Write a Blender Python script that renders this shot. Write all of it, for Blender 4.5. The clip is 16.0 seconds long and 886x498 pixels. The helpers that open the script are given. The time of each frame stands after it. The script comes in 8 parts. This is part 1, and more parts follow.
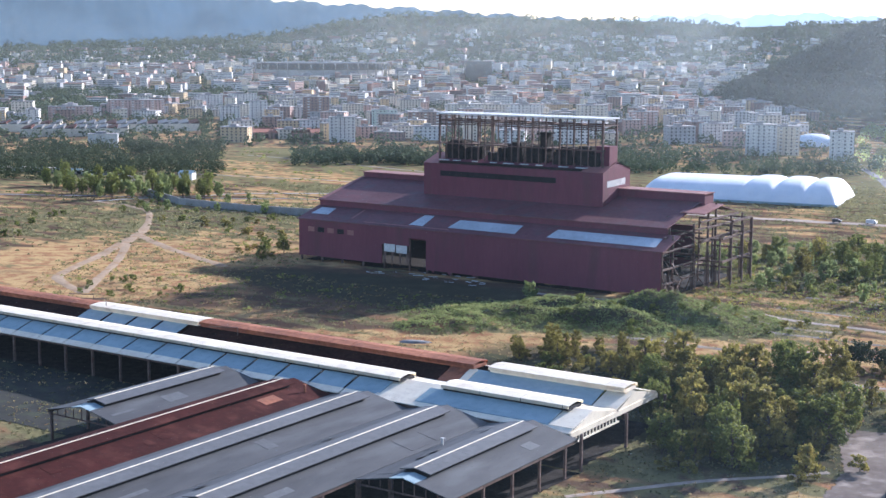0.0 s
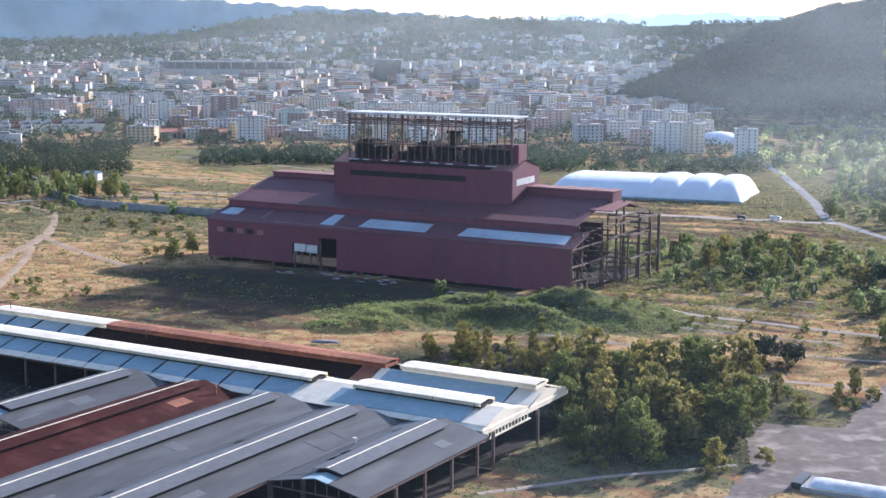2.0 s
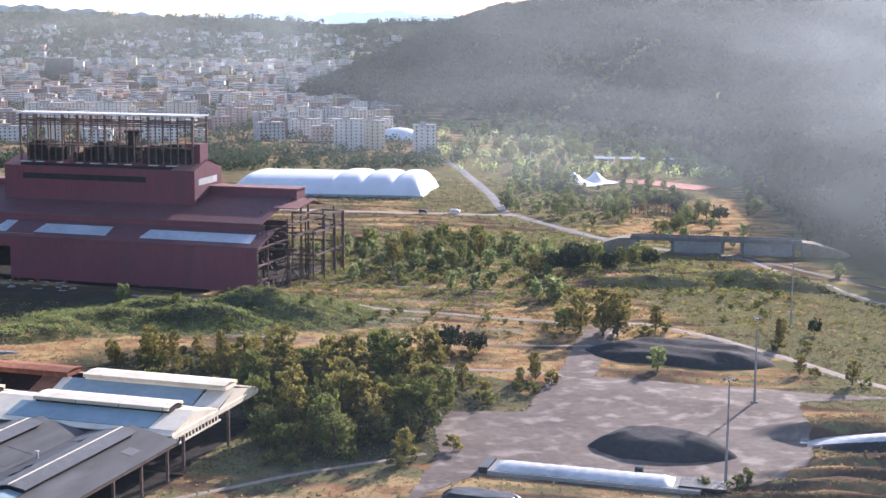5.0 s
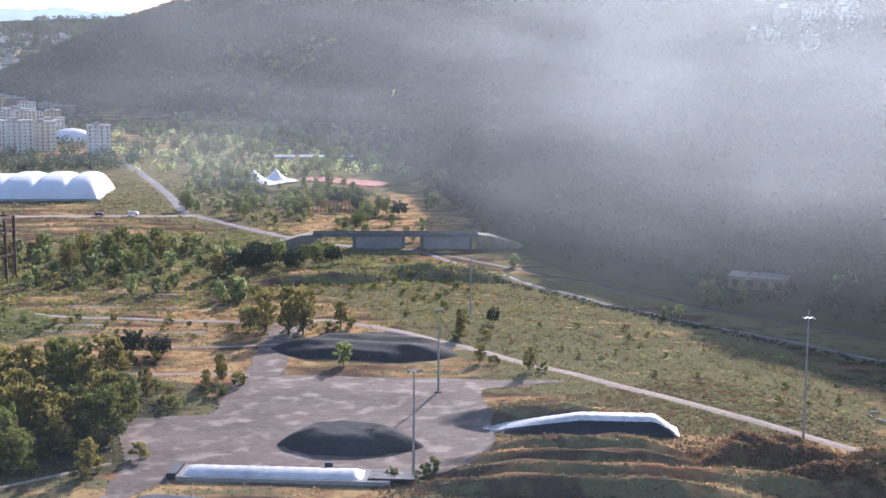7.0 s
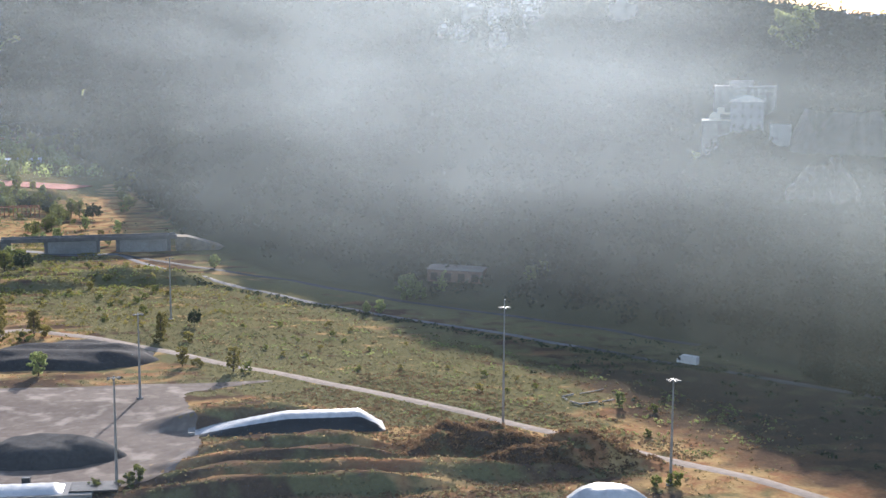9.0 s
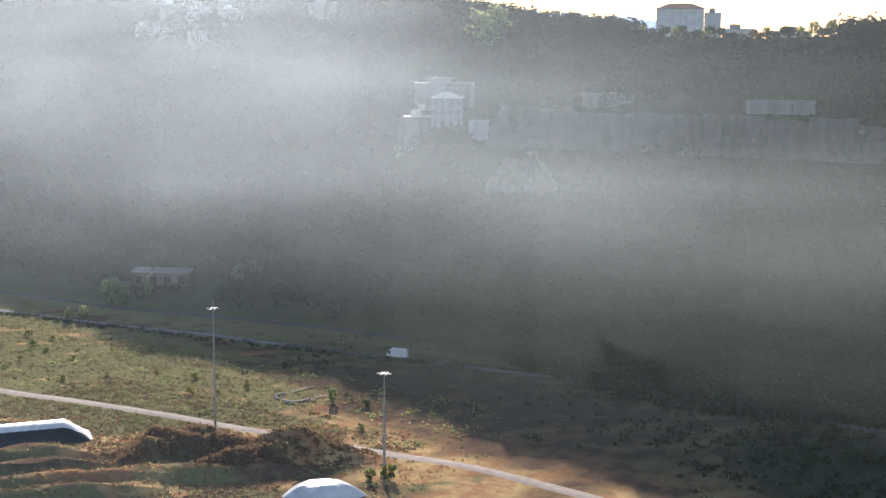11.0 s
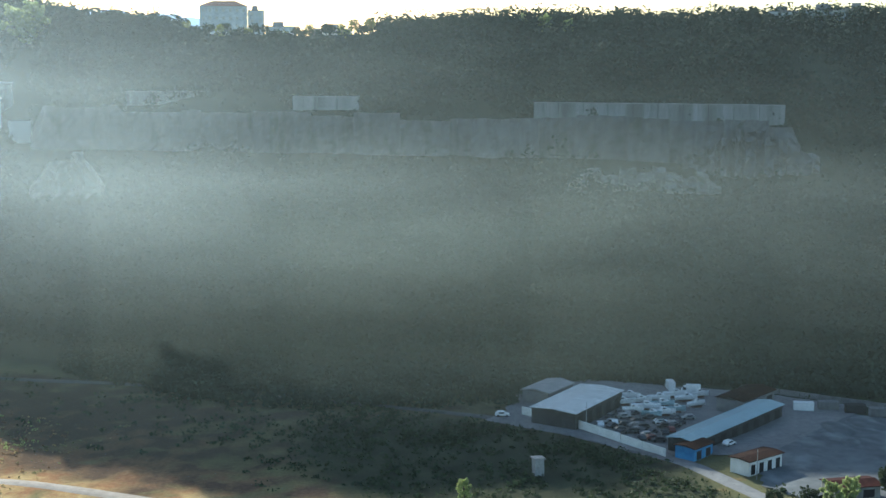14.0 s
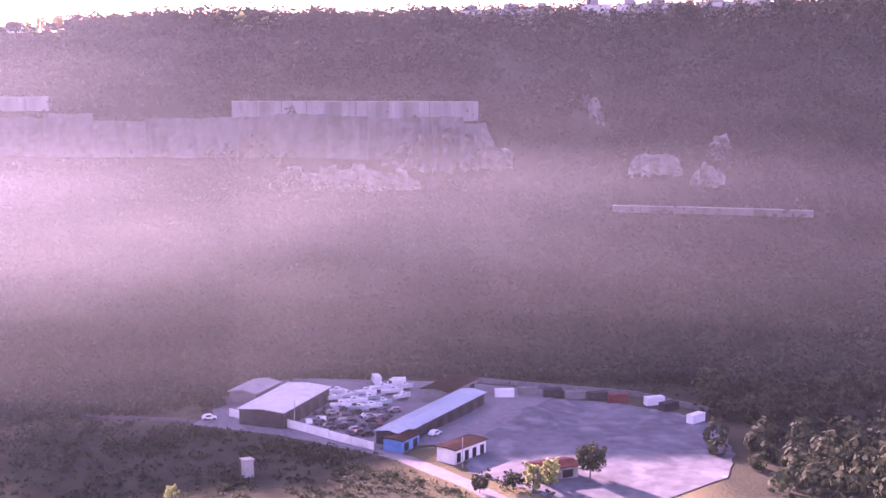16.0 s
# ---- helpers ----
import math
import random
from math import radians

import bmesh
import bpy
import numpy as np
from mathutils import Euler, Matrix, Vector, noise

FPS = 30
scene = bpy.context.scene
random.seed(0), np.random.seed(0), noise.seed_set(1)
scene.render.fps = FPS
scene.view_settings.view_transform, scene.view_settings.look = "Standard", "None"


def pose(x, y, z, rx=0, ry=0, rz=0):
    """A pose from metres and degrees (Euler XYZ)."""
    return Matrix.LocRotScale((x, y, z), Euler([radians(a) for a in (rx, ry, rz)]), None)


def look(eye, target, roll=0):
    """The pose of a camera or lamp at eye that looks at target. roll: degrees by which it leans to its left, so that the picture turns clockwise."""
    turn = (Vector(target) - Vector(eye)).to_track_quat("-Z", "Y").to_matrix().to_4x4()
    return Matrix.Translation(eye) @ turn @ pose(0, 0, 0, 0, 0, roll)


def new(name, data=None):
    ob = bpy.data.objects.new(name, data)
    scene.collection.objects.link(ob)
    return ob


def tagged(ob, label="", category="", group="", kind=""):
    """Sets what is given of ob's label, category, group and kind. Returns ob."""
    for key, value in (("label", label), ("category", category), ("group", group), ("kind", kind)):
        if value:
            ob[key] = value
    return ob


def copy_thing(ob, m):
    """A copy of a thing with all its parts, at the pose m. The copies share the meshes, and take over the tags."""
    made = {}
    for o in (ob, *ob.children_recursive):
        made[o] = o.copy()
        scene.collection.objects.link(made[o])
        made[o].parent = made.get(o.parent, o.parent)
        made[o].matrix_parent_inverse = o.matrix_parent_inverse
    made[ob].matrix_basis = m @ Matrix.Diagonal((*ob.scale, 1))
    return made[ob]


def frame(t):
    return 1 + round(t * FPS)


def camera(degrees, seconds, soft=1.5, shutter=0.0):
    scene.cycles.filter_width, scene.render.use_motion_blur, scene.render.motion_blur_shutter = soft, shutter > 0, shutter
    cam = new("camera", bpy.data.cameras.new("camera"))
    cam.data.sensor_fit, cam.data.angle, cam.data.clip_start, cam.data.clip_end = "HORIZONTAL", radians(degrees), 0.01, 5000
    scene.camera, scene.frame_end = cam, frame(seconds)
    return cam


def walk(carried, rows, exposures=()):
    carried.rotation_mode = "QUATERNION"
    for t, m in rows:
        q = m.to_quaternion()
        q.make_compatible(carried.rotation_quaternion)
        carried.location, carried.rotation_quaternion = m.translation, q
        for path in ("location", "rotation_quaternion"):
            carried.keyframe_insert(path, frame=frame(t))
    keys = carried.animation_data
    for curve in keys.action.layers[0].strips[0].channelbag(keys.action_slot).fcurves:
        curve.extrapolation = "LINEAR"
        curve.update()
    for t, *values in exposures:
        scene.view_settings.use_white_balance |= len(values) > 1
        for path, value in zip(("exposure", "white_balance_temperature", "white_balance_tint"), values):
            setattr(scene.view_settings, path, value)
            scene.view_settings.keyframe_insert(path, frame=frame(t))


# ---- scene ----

# ---------------------------------------------------------------- camera
# The camera hovers 110 m over the plain and pans to its right; rows: seconds, yaw to the right, pitch, roll to its left.
EYE = Vector((0.0, 0.0, 110.0))
PAN = [
    (0.0, 0.00, -8.43, 0.26), (0.5, 0.94, -8.44, 0.27), (1.0, 1.83, -8.45, 0.28), (1.5, 2.73, -8.45, 0.28),
    (2.0, 3.69, -8.46, 0.29), (2.5, 4.95, -8.46, 0.31), (3.0, 6.39, -8.47, 0.31), (3.5, 8.53, -8.48, 0.33),
    (3.7, 9.51, -8.48, 0.33), (4.4, 13.26, -8.48, 0.34), (5.1, 17.22, -8.48, 0.34), (5.8, 21.32, -8.48, 0.34), (6.0, 22.53, -8.48, 0.36),
    (6.5, 26.37, -8.47, 0.38), (7.0, 29.70, -8.47, 0.39), (7.5, 32.78, -8.47, 0.39), (8.0, 35.86, -8.46, 0.39),
    (8.5, 38.94, -8.46, 0.39), (9.0, 42.03, -8.46, 0.38), (9.2, 43.25, -8.46, 0.38), (9.9, 47.46, -8.46, 0.36), (10.6, 51.66, -8.47, 0.35), (11.3, 55.91, -8.47, 0.34),
    (11.5, 57.16, -8.47, 0.32), (12.0, 60.38, -8.46, 0.30), (12.5, 63.47, -8.46, 0.29), (13.0, 66.43, -8.46, 0.29),
    (13.5, 69.36, -8.46, 0.29), (14.0, 72.33, -8.47, 0.28), (14.5, 75.43, -8.47, 0.27), (15.0, 78.54, -8.47, 0.26),
    (15.5, 81.65, -8.48, 0.25), (16.0, 84.57, -8.48, 0.28),
]


def aim(yaw, pitch, roll):
    a, b = radians(yaw), radians(pitch)
    return look(EYE, EYE + Vector((math.sin(a) * math.cos(b), math.cos(a) * math.cos(b), math.sin(b))), roll)


EXPOSURES = [
    (0.0, 1.2, 5450, 18), (2.0, 1.2, 5450, 18), (2.6, 1.24, 5500, 20), (3.0, 1.4, 5900, 54), (3.5, 1.42, 6100, 56), (3.7, 1.42, 6100, 54),
    (5.0, 1.2, 5900, 24), (5.8, 1.12, 5500, 6), (6.1, 1.12, 5500, 6), (6.5, 1.15, 5900, 30), (7.0, 1.06, 5800, 24),
    (9.0, 1.0, 6000, 16), (12.0, 1.0, 6200, 18), (12.5, 1.0, 6200, 22), (13.0, 1.08, 6800, 42), (13.4, 1.0, 6200, 8), (14.5, 1.32, 5400, -4),
    (15.0, 1.55, 5100, 12), (15.4, 2.35, 5800, 46), (15.7, 2.45, 6500, 94), (16.0, 2.5, 6600, 104),
]
cam = camera(35.1, 16.0)
walk(cam, [(t, aim(yaw, pitch, roll)) for t, yaw, pitch, roll in PAN], EXPOSURES)

# ---------------------------------------------------------------- sky and sun
SUN_AZ, SUN_EL = 47.0, 20.3
world = bpy.data.worlds.new("sky")
scene.world = world
world.use_nodes = True
sky = world.node_tree.nodes.new("ShaderNodeTexSky")
sky.sky_type, sky.sun_disc = "NISHITA", False
sky.sun_elevation, sky.sun_rotation = radians(SUN_EL), radians(SUN_AZ)
sky.air_density, sky.dust_density, sky.altitude = 1.0, 1.0, 50
back = world.node_tree.nodes["Background"]
back.inputs["Strength"].default_value = 0.10
world.node_tree.links.new(sky.outputs["Color"], back.inputs["Color"])
sun = new("sun", bpy.data.lights.new("sun", "SUN"))
sun.data.energy, sun.data.angle, sun.data.color = 4.5, radians(0.6), (1.0, 0.92, 0.80)
sun_to = Vector((math.sin(radians(SUN_AZ)) * math.cos(radians(SUN_EL)), math.cos(radians(SUN_AZ)) * math.cos(radians(SUN_EL)), math.sin(radians(SUN_EL))))
sun.matrix_world = look(sun_to * 1000, (0, 0, 0))


# ---------------------------------------------------------------- materials
def material(name, dark, light, grain=1.0, patch=0.08, rough=0.85, metal=0.0, bump=0.3, island=0.0, spec=0.3, stretch=(1, 1, 1), third=None, through_light=0.0):
    """Two colours mixed by a fine and a coarse noise (sizes per metre), an optional third in large patches, random tone per piece."""
    m = bpy.data.materials.new(name)
    m.use_nodes = True
    nt = m.node_tree
    n, link = nt.nodes, nt.links.new
    bsdf = n["Principled BSDF"]
    co = n.new("ShaderNodeTexCoord")
    mp = n.new("ShaderNodeMapping")
    mp.inputs["Scale"].default_value = stretch
    link(co.outputs["Object"], mp.inputs["Vector"])
    fine, coarse = n.new("ShaderNodeTexNoise"), n.new("ShaderNodeTexNoise")
    fine.inputs["Scale"].default_value, fine.inputs["Detail"].default_value = grain, 5
    coarse.inputs["Scale"].default_value, coarse.inputs["Detail"].default_value = patch, 4
    for t in (fine, coarse):
        link(mp.outputs["Vector"], t.inputs["Vector"])
    add = n.new("ShaderNodeMath")
    add.operation = "ADD"
    link(fine.outputs["Fac"], add.inputs[0])
    link(coarse.outputs["Fac"], add.inputs[1])
    rng = n.new("ShaderNodeMapRange")
    rng.inputs["From Min"].default_value, rng.inputs["From Max"].default_value = 0.72, 1.28
    link(add.outputs[0], rng.inputs["Value"])
    mix = n.new("ShaderNodeMix")
    mix.data_type = "RGBA"
    mix.inputs["A"].default_value, mix.inputs["B"].default_value = (*dark, 1), (*light, 1)
    link(rng.outputs["Result"], mix.inputs["Factor"])
    out = mix.outputs["Result"]
    if third:
        big = n.new("ShaderNodeTexNoise")
        big.inputs["Scale"].default_value, big.inputs["Detail"].default_value = patch * 2.7, 6
        link(mp.outputs["Vector"], big.inputs["Vector"])
        r3 = n.new("ShaderNodeMapRange")
        r3.inputs["From Min"].default_value, r3.inputs["From Max"].default_value = 0.52, 0.68
        link(big.outputs["Fac"], r3.inputs["Value"])
        m3 = n.new("ShaderNodeMix")
        m3.data_type = "RGBA"
        link(out, m3.inputs["A"])
        m3.inputs["B"].default_value = (*third, 1)
        link(r3.outputs["Result"], m3.inputs["Factor"])
        out = m3.outputs["Result"]
    if island:
        geo, info = n.new("ShaderNodeNewGeometry"), n.new("ShaderNodeObjectInfo")
        s = n.new("ShaderNodeMath")
        s.operation = "ADD"
        link(geo.outputs["Random Per Island"], s.inputs[0])
        link(info.outputs["Random"], s.inputs[1])
        r = n.new("ShaderNodeMapRange")
        r.inputs["From Max"].default_value = 2
        r.inputs["To Min"].default_value, r.inputs["To Max"].default_value = 1 - island, 1 + island
        link(s.outputs[0], r.inputs["Value"])
        hsv = n.new("ShaderNodeHueSaturation")
        link(out, hsv.inputs["Color"])
        link(r.outputs["Result"], hsv.inputs["Value"])
        out = hsv.outputs["Color"]
    link(out, bsdf.inputs["Base Color"])
    bsdf.inputs["Roughness"].default_value, bsdf.inputs["Metallic"].default_value = rough, metal
    bsdf.inputs["Specular IOR Level"].default_value = spec
    if through_light:
        tr, sh = n.new("ShaderNodeBsdfTranslucent"), n.new("ShaderNodeMixShader")
        link(out, tr.inputs["Color"])
        sh.inputs["Fac"].default_value = through_light
        link(bsdf.outputs[0], sh.inputs[1])
        link(tr.outputs[0], sh.inputs[2])
        link(sh.outputs[0], n["Material Output"].inputs["Surface"])
    if bump:
        b = n.new("ShaderNodeBump")
        b.inputs["Strength"].default_value, b.inputs["Distance"].default_value = bump, 0.3
        link(fine.outputs["Fac"], b.inputs["Height"])
        link(b.outputs["Normal"], bsdf.inputs["Normal"])
    return m


RED = material("red_sheet", (0.140, 0.040, 0.058), (0.178, 0.052, 0.072), 0.9, 0.05, 0.7, bump=0.06, stretch=(1, 1, 0.15), third=(0.130, 0.046, 0.058))
RED_ROOF = material("red_roof_sheet", (0.115, 0.042, 0.048), (0.185, 0.068, 0.075), 0.5, 0.05, 0.65, bump=0.15, third=(0.13, 0.07, 0.075))
# Faded sheet; on caps and roof ends a copy painted as sunlit.
RED_FADED_LIT = material("faded_sunlit_red_sheet", (0.24, 0.10, 0.09), (0.34, 0.16, 0.14), 0.7, 0.06, 0.6, bump=0.15)
SKYLIGHT = material("translucent_roof_sheet", (0.38, 0.42, 0.46), (0.55, 0.60, 0.64), 0.6, 0.1, 0.45, bump=0.1)
# Near-black faces stand in for the shade inside slots, windows and doorways.
OPENING_SHADE = material("opening_shade", (0.012, 0.011, 0.012), (0.03, 0.026, 0.026), 0.6, 0.1, 0.9)
STEEL = material("rusty_steel", (0.080, 0.052, 0.044), (0.195, 0.125, 0.100), 1.2, 0.2, 0.75, bump=0.3, third=(0.12, 0.065, 0.050))
# Also covers floors, where the black stands in for shade under roofs.
MACHINE = material("blackened_machinery_and_shade", (0.016, 0.014, 0.013), (0.050, 0.041, 0.036), 1.5, 0.3, 0.9, spec=0.08)
PALE_SHEET = material("pale_torn_sheet", (0.45, 0.45, 0.44), (0.7, 0.7, 0.68), 1.0, 0.3, 0.6)
GREY_ROOF = material("grey_roof_sheet", (0.054, 0.054, 0.056), (0.086, 0.086, 0.088), 0.35, 0.04, 0.6, bump=0.08, spec=0.25, third=(0.115, 0.118, 0.122), stretch=(1, 0.25, 1))
GREY_RIDGE = material("grey_ridge_sheet", (0.088, 0.089, 0.092), (0.132, 0.134, 0.138), 0.5, 0.05, 0.55, bump=0.08, spec=0.3)
# Blue sheet; on the long hall a shaded copy of the white sheet.
BLUE_AND_SHADED_ROOF = material("blue_and_shaded_roof_sheet", (0.25, 0.345, 0.375), (0.36, 0.46, 0.485), 0.4, 0.06, 0.45, bump=0.08, spec=0.5)
# Cream base colour carries the warmth of sunlight on white sheets.
WHITE_ROOF = material("white_roof_sheet", (0.82, 0.71, 0.54), (0.92, 0.83, 0.66), 0.5, 0.08, 0.6, bump=0.05, third=(0.74, 0.64, 0.49), island=0.08)
RUST_ROOF = material("rust_roof_sheet", (0.20, 0.066, 0.034), (0.44, 0.17, 0.085), 0.6, 0.05, 0.8, bump=0.2, third=(0.22, 0.085, 0.05))
RUST_DARK = material("dark_rust_roof_sheet", (0.030, 0.007, 0.006), (0.056, 0.012, 0.010), 0.6, 0.05, 0.9, bump=0.2, spec=0.08, third=(0.085, 0.026, 0.020))
BLACK_ROOF = material("black_rusty_roof_sheet", (0.016, 0.008, 0.007), (0.046, 0.020, 0.015), 0.8, 0.08, 0.95, bump=0.2, spec=0.04)
CONCRETE = material("concrete", (0.24, 0.23, 0.22), (0.38, 0.37, 0.35), 1.5, 0.12, 0.9, bump=0.3, third=(0.28, 0.26, 0.24))
PAVING = material("worn_asphalt_yard", (0.135, 0.105, 0.086), (0.225, 0.180, 0.150), 0.35, 0.05, 0.9, bump=0.25, spec=0.08, third=(0.35, 0.295, 0.25))
TRACK = material("pale_dirt_track", (0.27, 0.222, 0.18), (0.42, 0.345, 0.285), 0.5, 0.06, 0.95, spec=0.12, bump=0.25)
ASPHALT = material("old_asphalt_road", (0.13, 0.125, 0.13), (0.22, 0.21, 0.205), 0.6, 0.05, 0.9, bump=0.2)
# Shaded copy of the old asphalt: the hill's shade is in the colour.
ASPHALT_SHADE = material("shaded_asphalt_road", (0.055, 0.052, 0.050), (0.105, 0.098, 0.092), 0.5, 0.04, 0.9, bump=0.2, third=(0.045, 0.048, 0.036))
# Ground colour with the shade between the halls put into it.
SHADE_SOIL = material("shade_dark_soil", (0.012, 0.013, 0.011), (0.034, 0.033, 0.026), 0.5, 0.06, 0.95, bump=0.4, third=(0.040, 0.046, 0.024))
GRAVEL = material("dark_gravel_heap", (0.036, 0.035, 0.038), (0.066, 0.062, 0.062), 0.8, 0.06, 0.95, spec=0.12, bump=0.5)
LAMP_GREY = material("grey_lamp_housing", (0.10, 0.10, 0.105), (0.17, 0.17, 0.17), 2.0, 0.3, 0.7, bump=0)
MEMBRANE = material("white_membrane", (0.70, 0.74, 0.78), (0.84, 0.86, 0.88), 0.15, 0.04, 0.5, bump=0.05)
PLASTIC = material("white_plastic_cover", (0.50, 0.50, 0.50), (0.74, 0.73, 0.71), 0.5, 0.12, 0.35, bump=0.5, spec=0.5)
BLACK_FILM = material("black_plastic_film", (0.008, 0.008, 0.010), (0.022, 0.022, 0.025), 0.5, 0.1, 0.35, bump=0.4, spec=0.5)
GALV = material("galvanised_steel", (0.26, 0.26, 0.26), (0.38, 0.38, 0.37), 2.0, 0.3, 0.5, metal=0.3, bump=0.1)
BARK = material("bark", (0.06, 0.045, 0.035), (0.14, 0.11, 0.085), 3.0, 0.4, 0.95, bump=0.5)
LEAF = material("broad_leaves", (0.095, 0.120, 0.034), (0.330, 0.340, 0.088), 0.25, 0.06, 0.6, bump=0, island=0.45, spec=0.2, through_light=0.58)
LEAF_OLIVE = material("olive_brown_leaves", (0.150, 0.140, 0.040), (0.420, 0.350, 0.092), 0.25, 0.06, 0.6, bump=0, island=0.45, spec=0.2, through_light=0.58)
LEAF_PALE = material("pale_green_leaves", (0.23, 0.275, 0.100), (0.42, 0.47, 0.19), 0.7, 0.12, 0.6, bump=0, island=0.4, spec=0.25, through_light=0.62)
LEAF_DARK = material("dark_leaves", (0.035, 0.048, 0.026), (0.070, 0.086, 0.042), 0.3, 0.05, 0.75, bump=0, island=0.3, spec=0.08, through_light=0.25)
GRASS_GREEN = material("green_weeds", (0.135, 0.136, 0.070), (0.290, 0.264, 0.135), 0.12, 0.025, 0.8, bump=0, island=0.15, spec=0.1, through_light=0.5)
BRAMBLE = material("green_brambles", (0.17, 0.20, 0.070), (0.40, 0.44, 0.165), 0.12, 0.03, 0.7, bump=0, island=0.45, spec=0.1, through_light=0.45)
GRASS_DRY = material("dry_weeds", (0.30, 0.22, 0.105), (0.60, 0.46, 0.23), 0.3, 0.03, 0.8, bump=0, island=0.4, spec=0.1, through_light=0.6)
GRASS_BROWN = material("brown_weeds", (0.17, 0.108, 0.062), (0.34, 0.215, 0.12), 0.3, 0.03, 0.8, bump=0, island=0.4, spec=0.1, through_light=0.4)
HILL_LEAF = material("hillside_woods", (0.030, 0.042, 0.030), (0.058, 0.072, 0.048), 0.05, 0.010, 0.9, bump=0, island=0.10, spec=0.05, through_light=0.15)
FAR_LEAF = material("distant_trees", (0.040, 0.062, 0.034), (0.085, 0.110, 0.058), 0.05, 0.01, 0.8, bump=0, island=0.3, spec=0.1, through_light=0.3)
TUFF = material("tuff_cliff", (0.12, 0.115, 0.11), (0.20, 0.19, 0.185), 0.3, 0.05, 0.95, bump=0.25, third=(0.085, 0.09, 0.075), stretch=(1, 1, 0.4))
WALL_WHITE = material("white_plaster", (0.58, 0.56, 0.53), (0.76, 0.74, 0.70), 0.4, 0.05, 0.85, bump=0.1)
WALL_GREY = material("grey_plaster", (0.34, 0.34, 0.35), (0.48, 0.48, 0.48), 0.4, 0.05, 0.85, bump=0.1)
WALL_OCHRE = material("ochre_plaster", (0.50, 0.36, 0.20), (0.62, 0.47, 0.29), 0.4, 0.05, 0.85, bump=0.1)
WALL_PINK = material("pink_plaster", (0.48, 0.31, 0.26), (0.60, 0.42, 0.36), 0.4, 0.05, 0.85, bump=0.1)
WALL_BROWN = material("brown_brick_cladding", (0.22, 0.14, 0.12), (0.32, 0.21, 0.18), 0.4, 0.05, 0.85, bump=0.1)
WALL_GREEN = material("pale_green_plaster", (0.46, 0.54, 0.46), (0.58, 0.64, 0.56), 0.4, 0.05, 0.85, bump=0.1)
WALL_CREAM = material("cream_plaster", (0.60, 0.53, 0.42), (0.74, 0.67, 0.55), 0.4, 0.05, 0.85, bump=0.1)
FLAT_ROOF = material("bitumen_flat_roof", (0.24, 0.23, 0.23), (0.38, 0.36, 0.35), 0.3, 0.05, 0.9, bump=0.1)
TILE_ROOF = material("terracotta_roof", (0.30, 0.12, 0.08), (0.44, 0.20, 0.13), 0.6, 0.08, 0.85, bump=0.2)
GLASS_DARK = material("dark_window_glass", (0.03, 0.035, 0.045), (0.07, 0.08, 0.09), 0.3, 0.1, 0.25, bump=0, spec=0.6)
BLUE_PAINT = material("blue_paint", (0.04, 0.16, 0.36), (0.08, 0.26, 0.48), 0.8, 0.1, 0.6, bump=0.1)
CAR_WHITE = material("white_car_paint", (0.66, 0.66, 0.66), (0.8, 0.8, 0.8), 0.6, 0.2, 0.3, bump=0, spec=0.6)
CAR_DARK = material("dark_car_paint", (0.03, 0.032, 0.04), (0.08, 0.08, 0.09), 0.6, 0.2, 0.3, bump=0, spec=0.6)
CAR_RED = material("red_car_paint", (0.12, 0.025, 0.025), (0.20, 0.045, 0.04), 0.6, 0.2, 0.3, bump=0, spec=0.6)
RUBBER = material("tyre_rubber", (0.012, 0.012, 0.012), (0.03, 0.03, 0.03), 1.0, 0.3, 0.9, bump=0)
DUST = material("trodden_dusty_soil", (0.30, 0.215, 0.140), (0.46, 0.345, 0.235), 0.4, 0.06, 0.95, spec=0.05, bump=0.2, third=(0.36, 0.23, 0.13))
OLD_SLAB = material("sunken_concrete_slab", (0.19, 0.16, 0.125), (0.31, 0.265, 0.21), 0.5, 0.05, 0.95, bump=0.3, third=(0.27, 0.20, 0.11))
CLAY = material("red_clay_court", (0.30, 0.085, 0.06), (0.42, 0.14, 0.10), 0.3, 0.05, 0.9, bump=0.1)
WEATHERED = material("weathered_pale_concrete", (0.20, 0.195, 0.185), (0.36, 0.35, 0.33), 0.5, 0.05, 0.9, bump=0.15, third=(0.16, 0.155, 0.14), stretch=(1, 1, 0.15))
LOT = material("dusty_grey_lot", (0.090, 0.095, 0.100), (0.165, 0.170, 0.175), 0.25, 0.05, 0.95, spec=0.12, bump=0.2, third=(0.20, 0.205, 0.21))


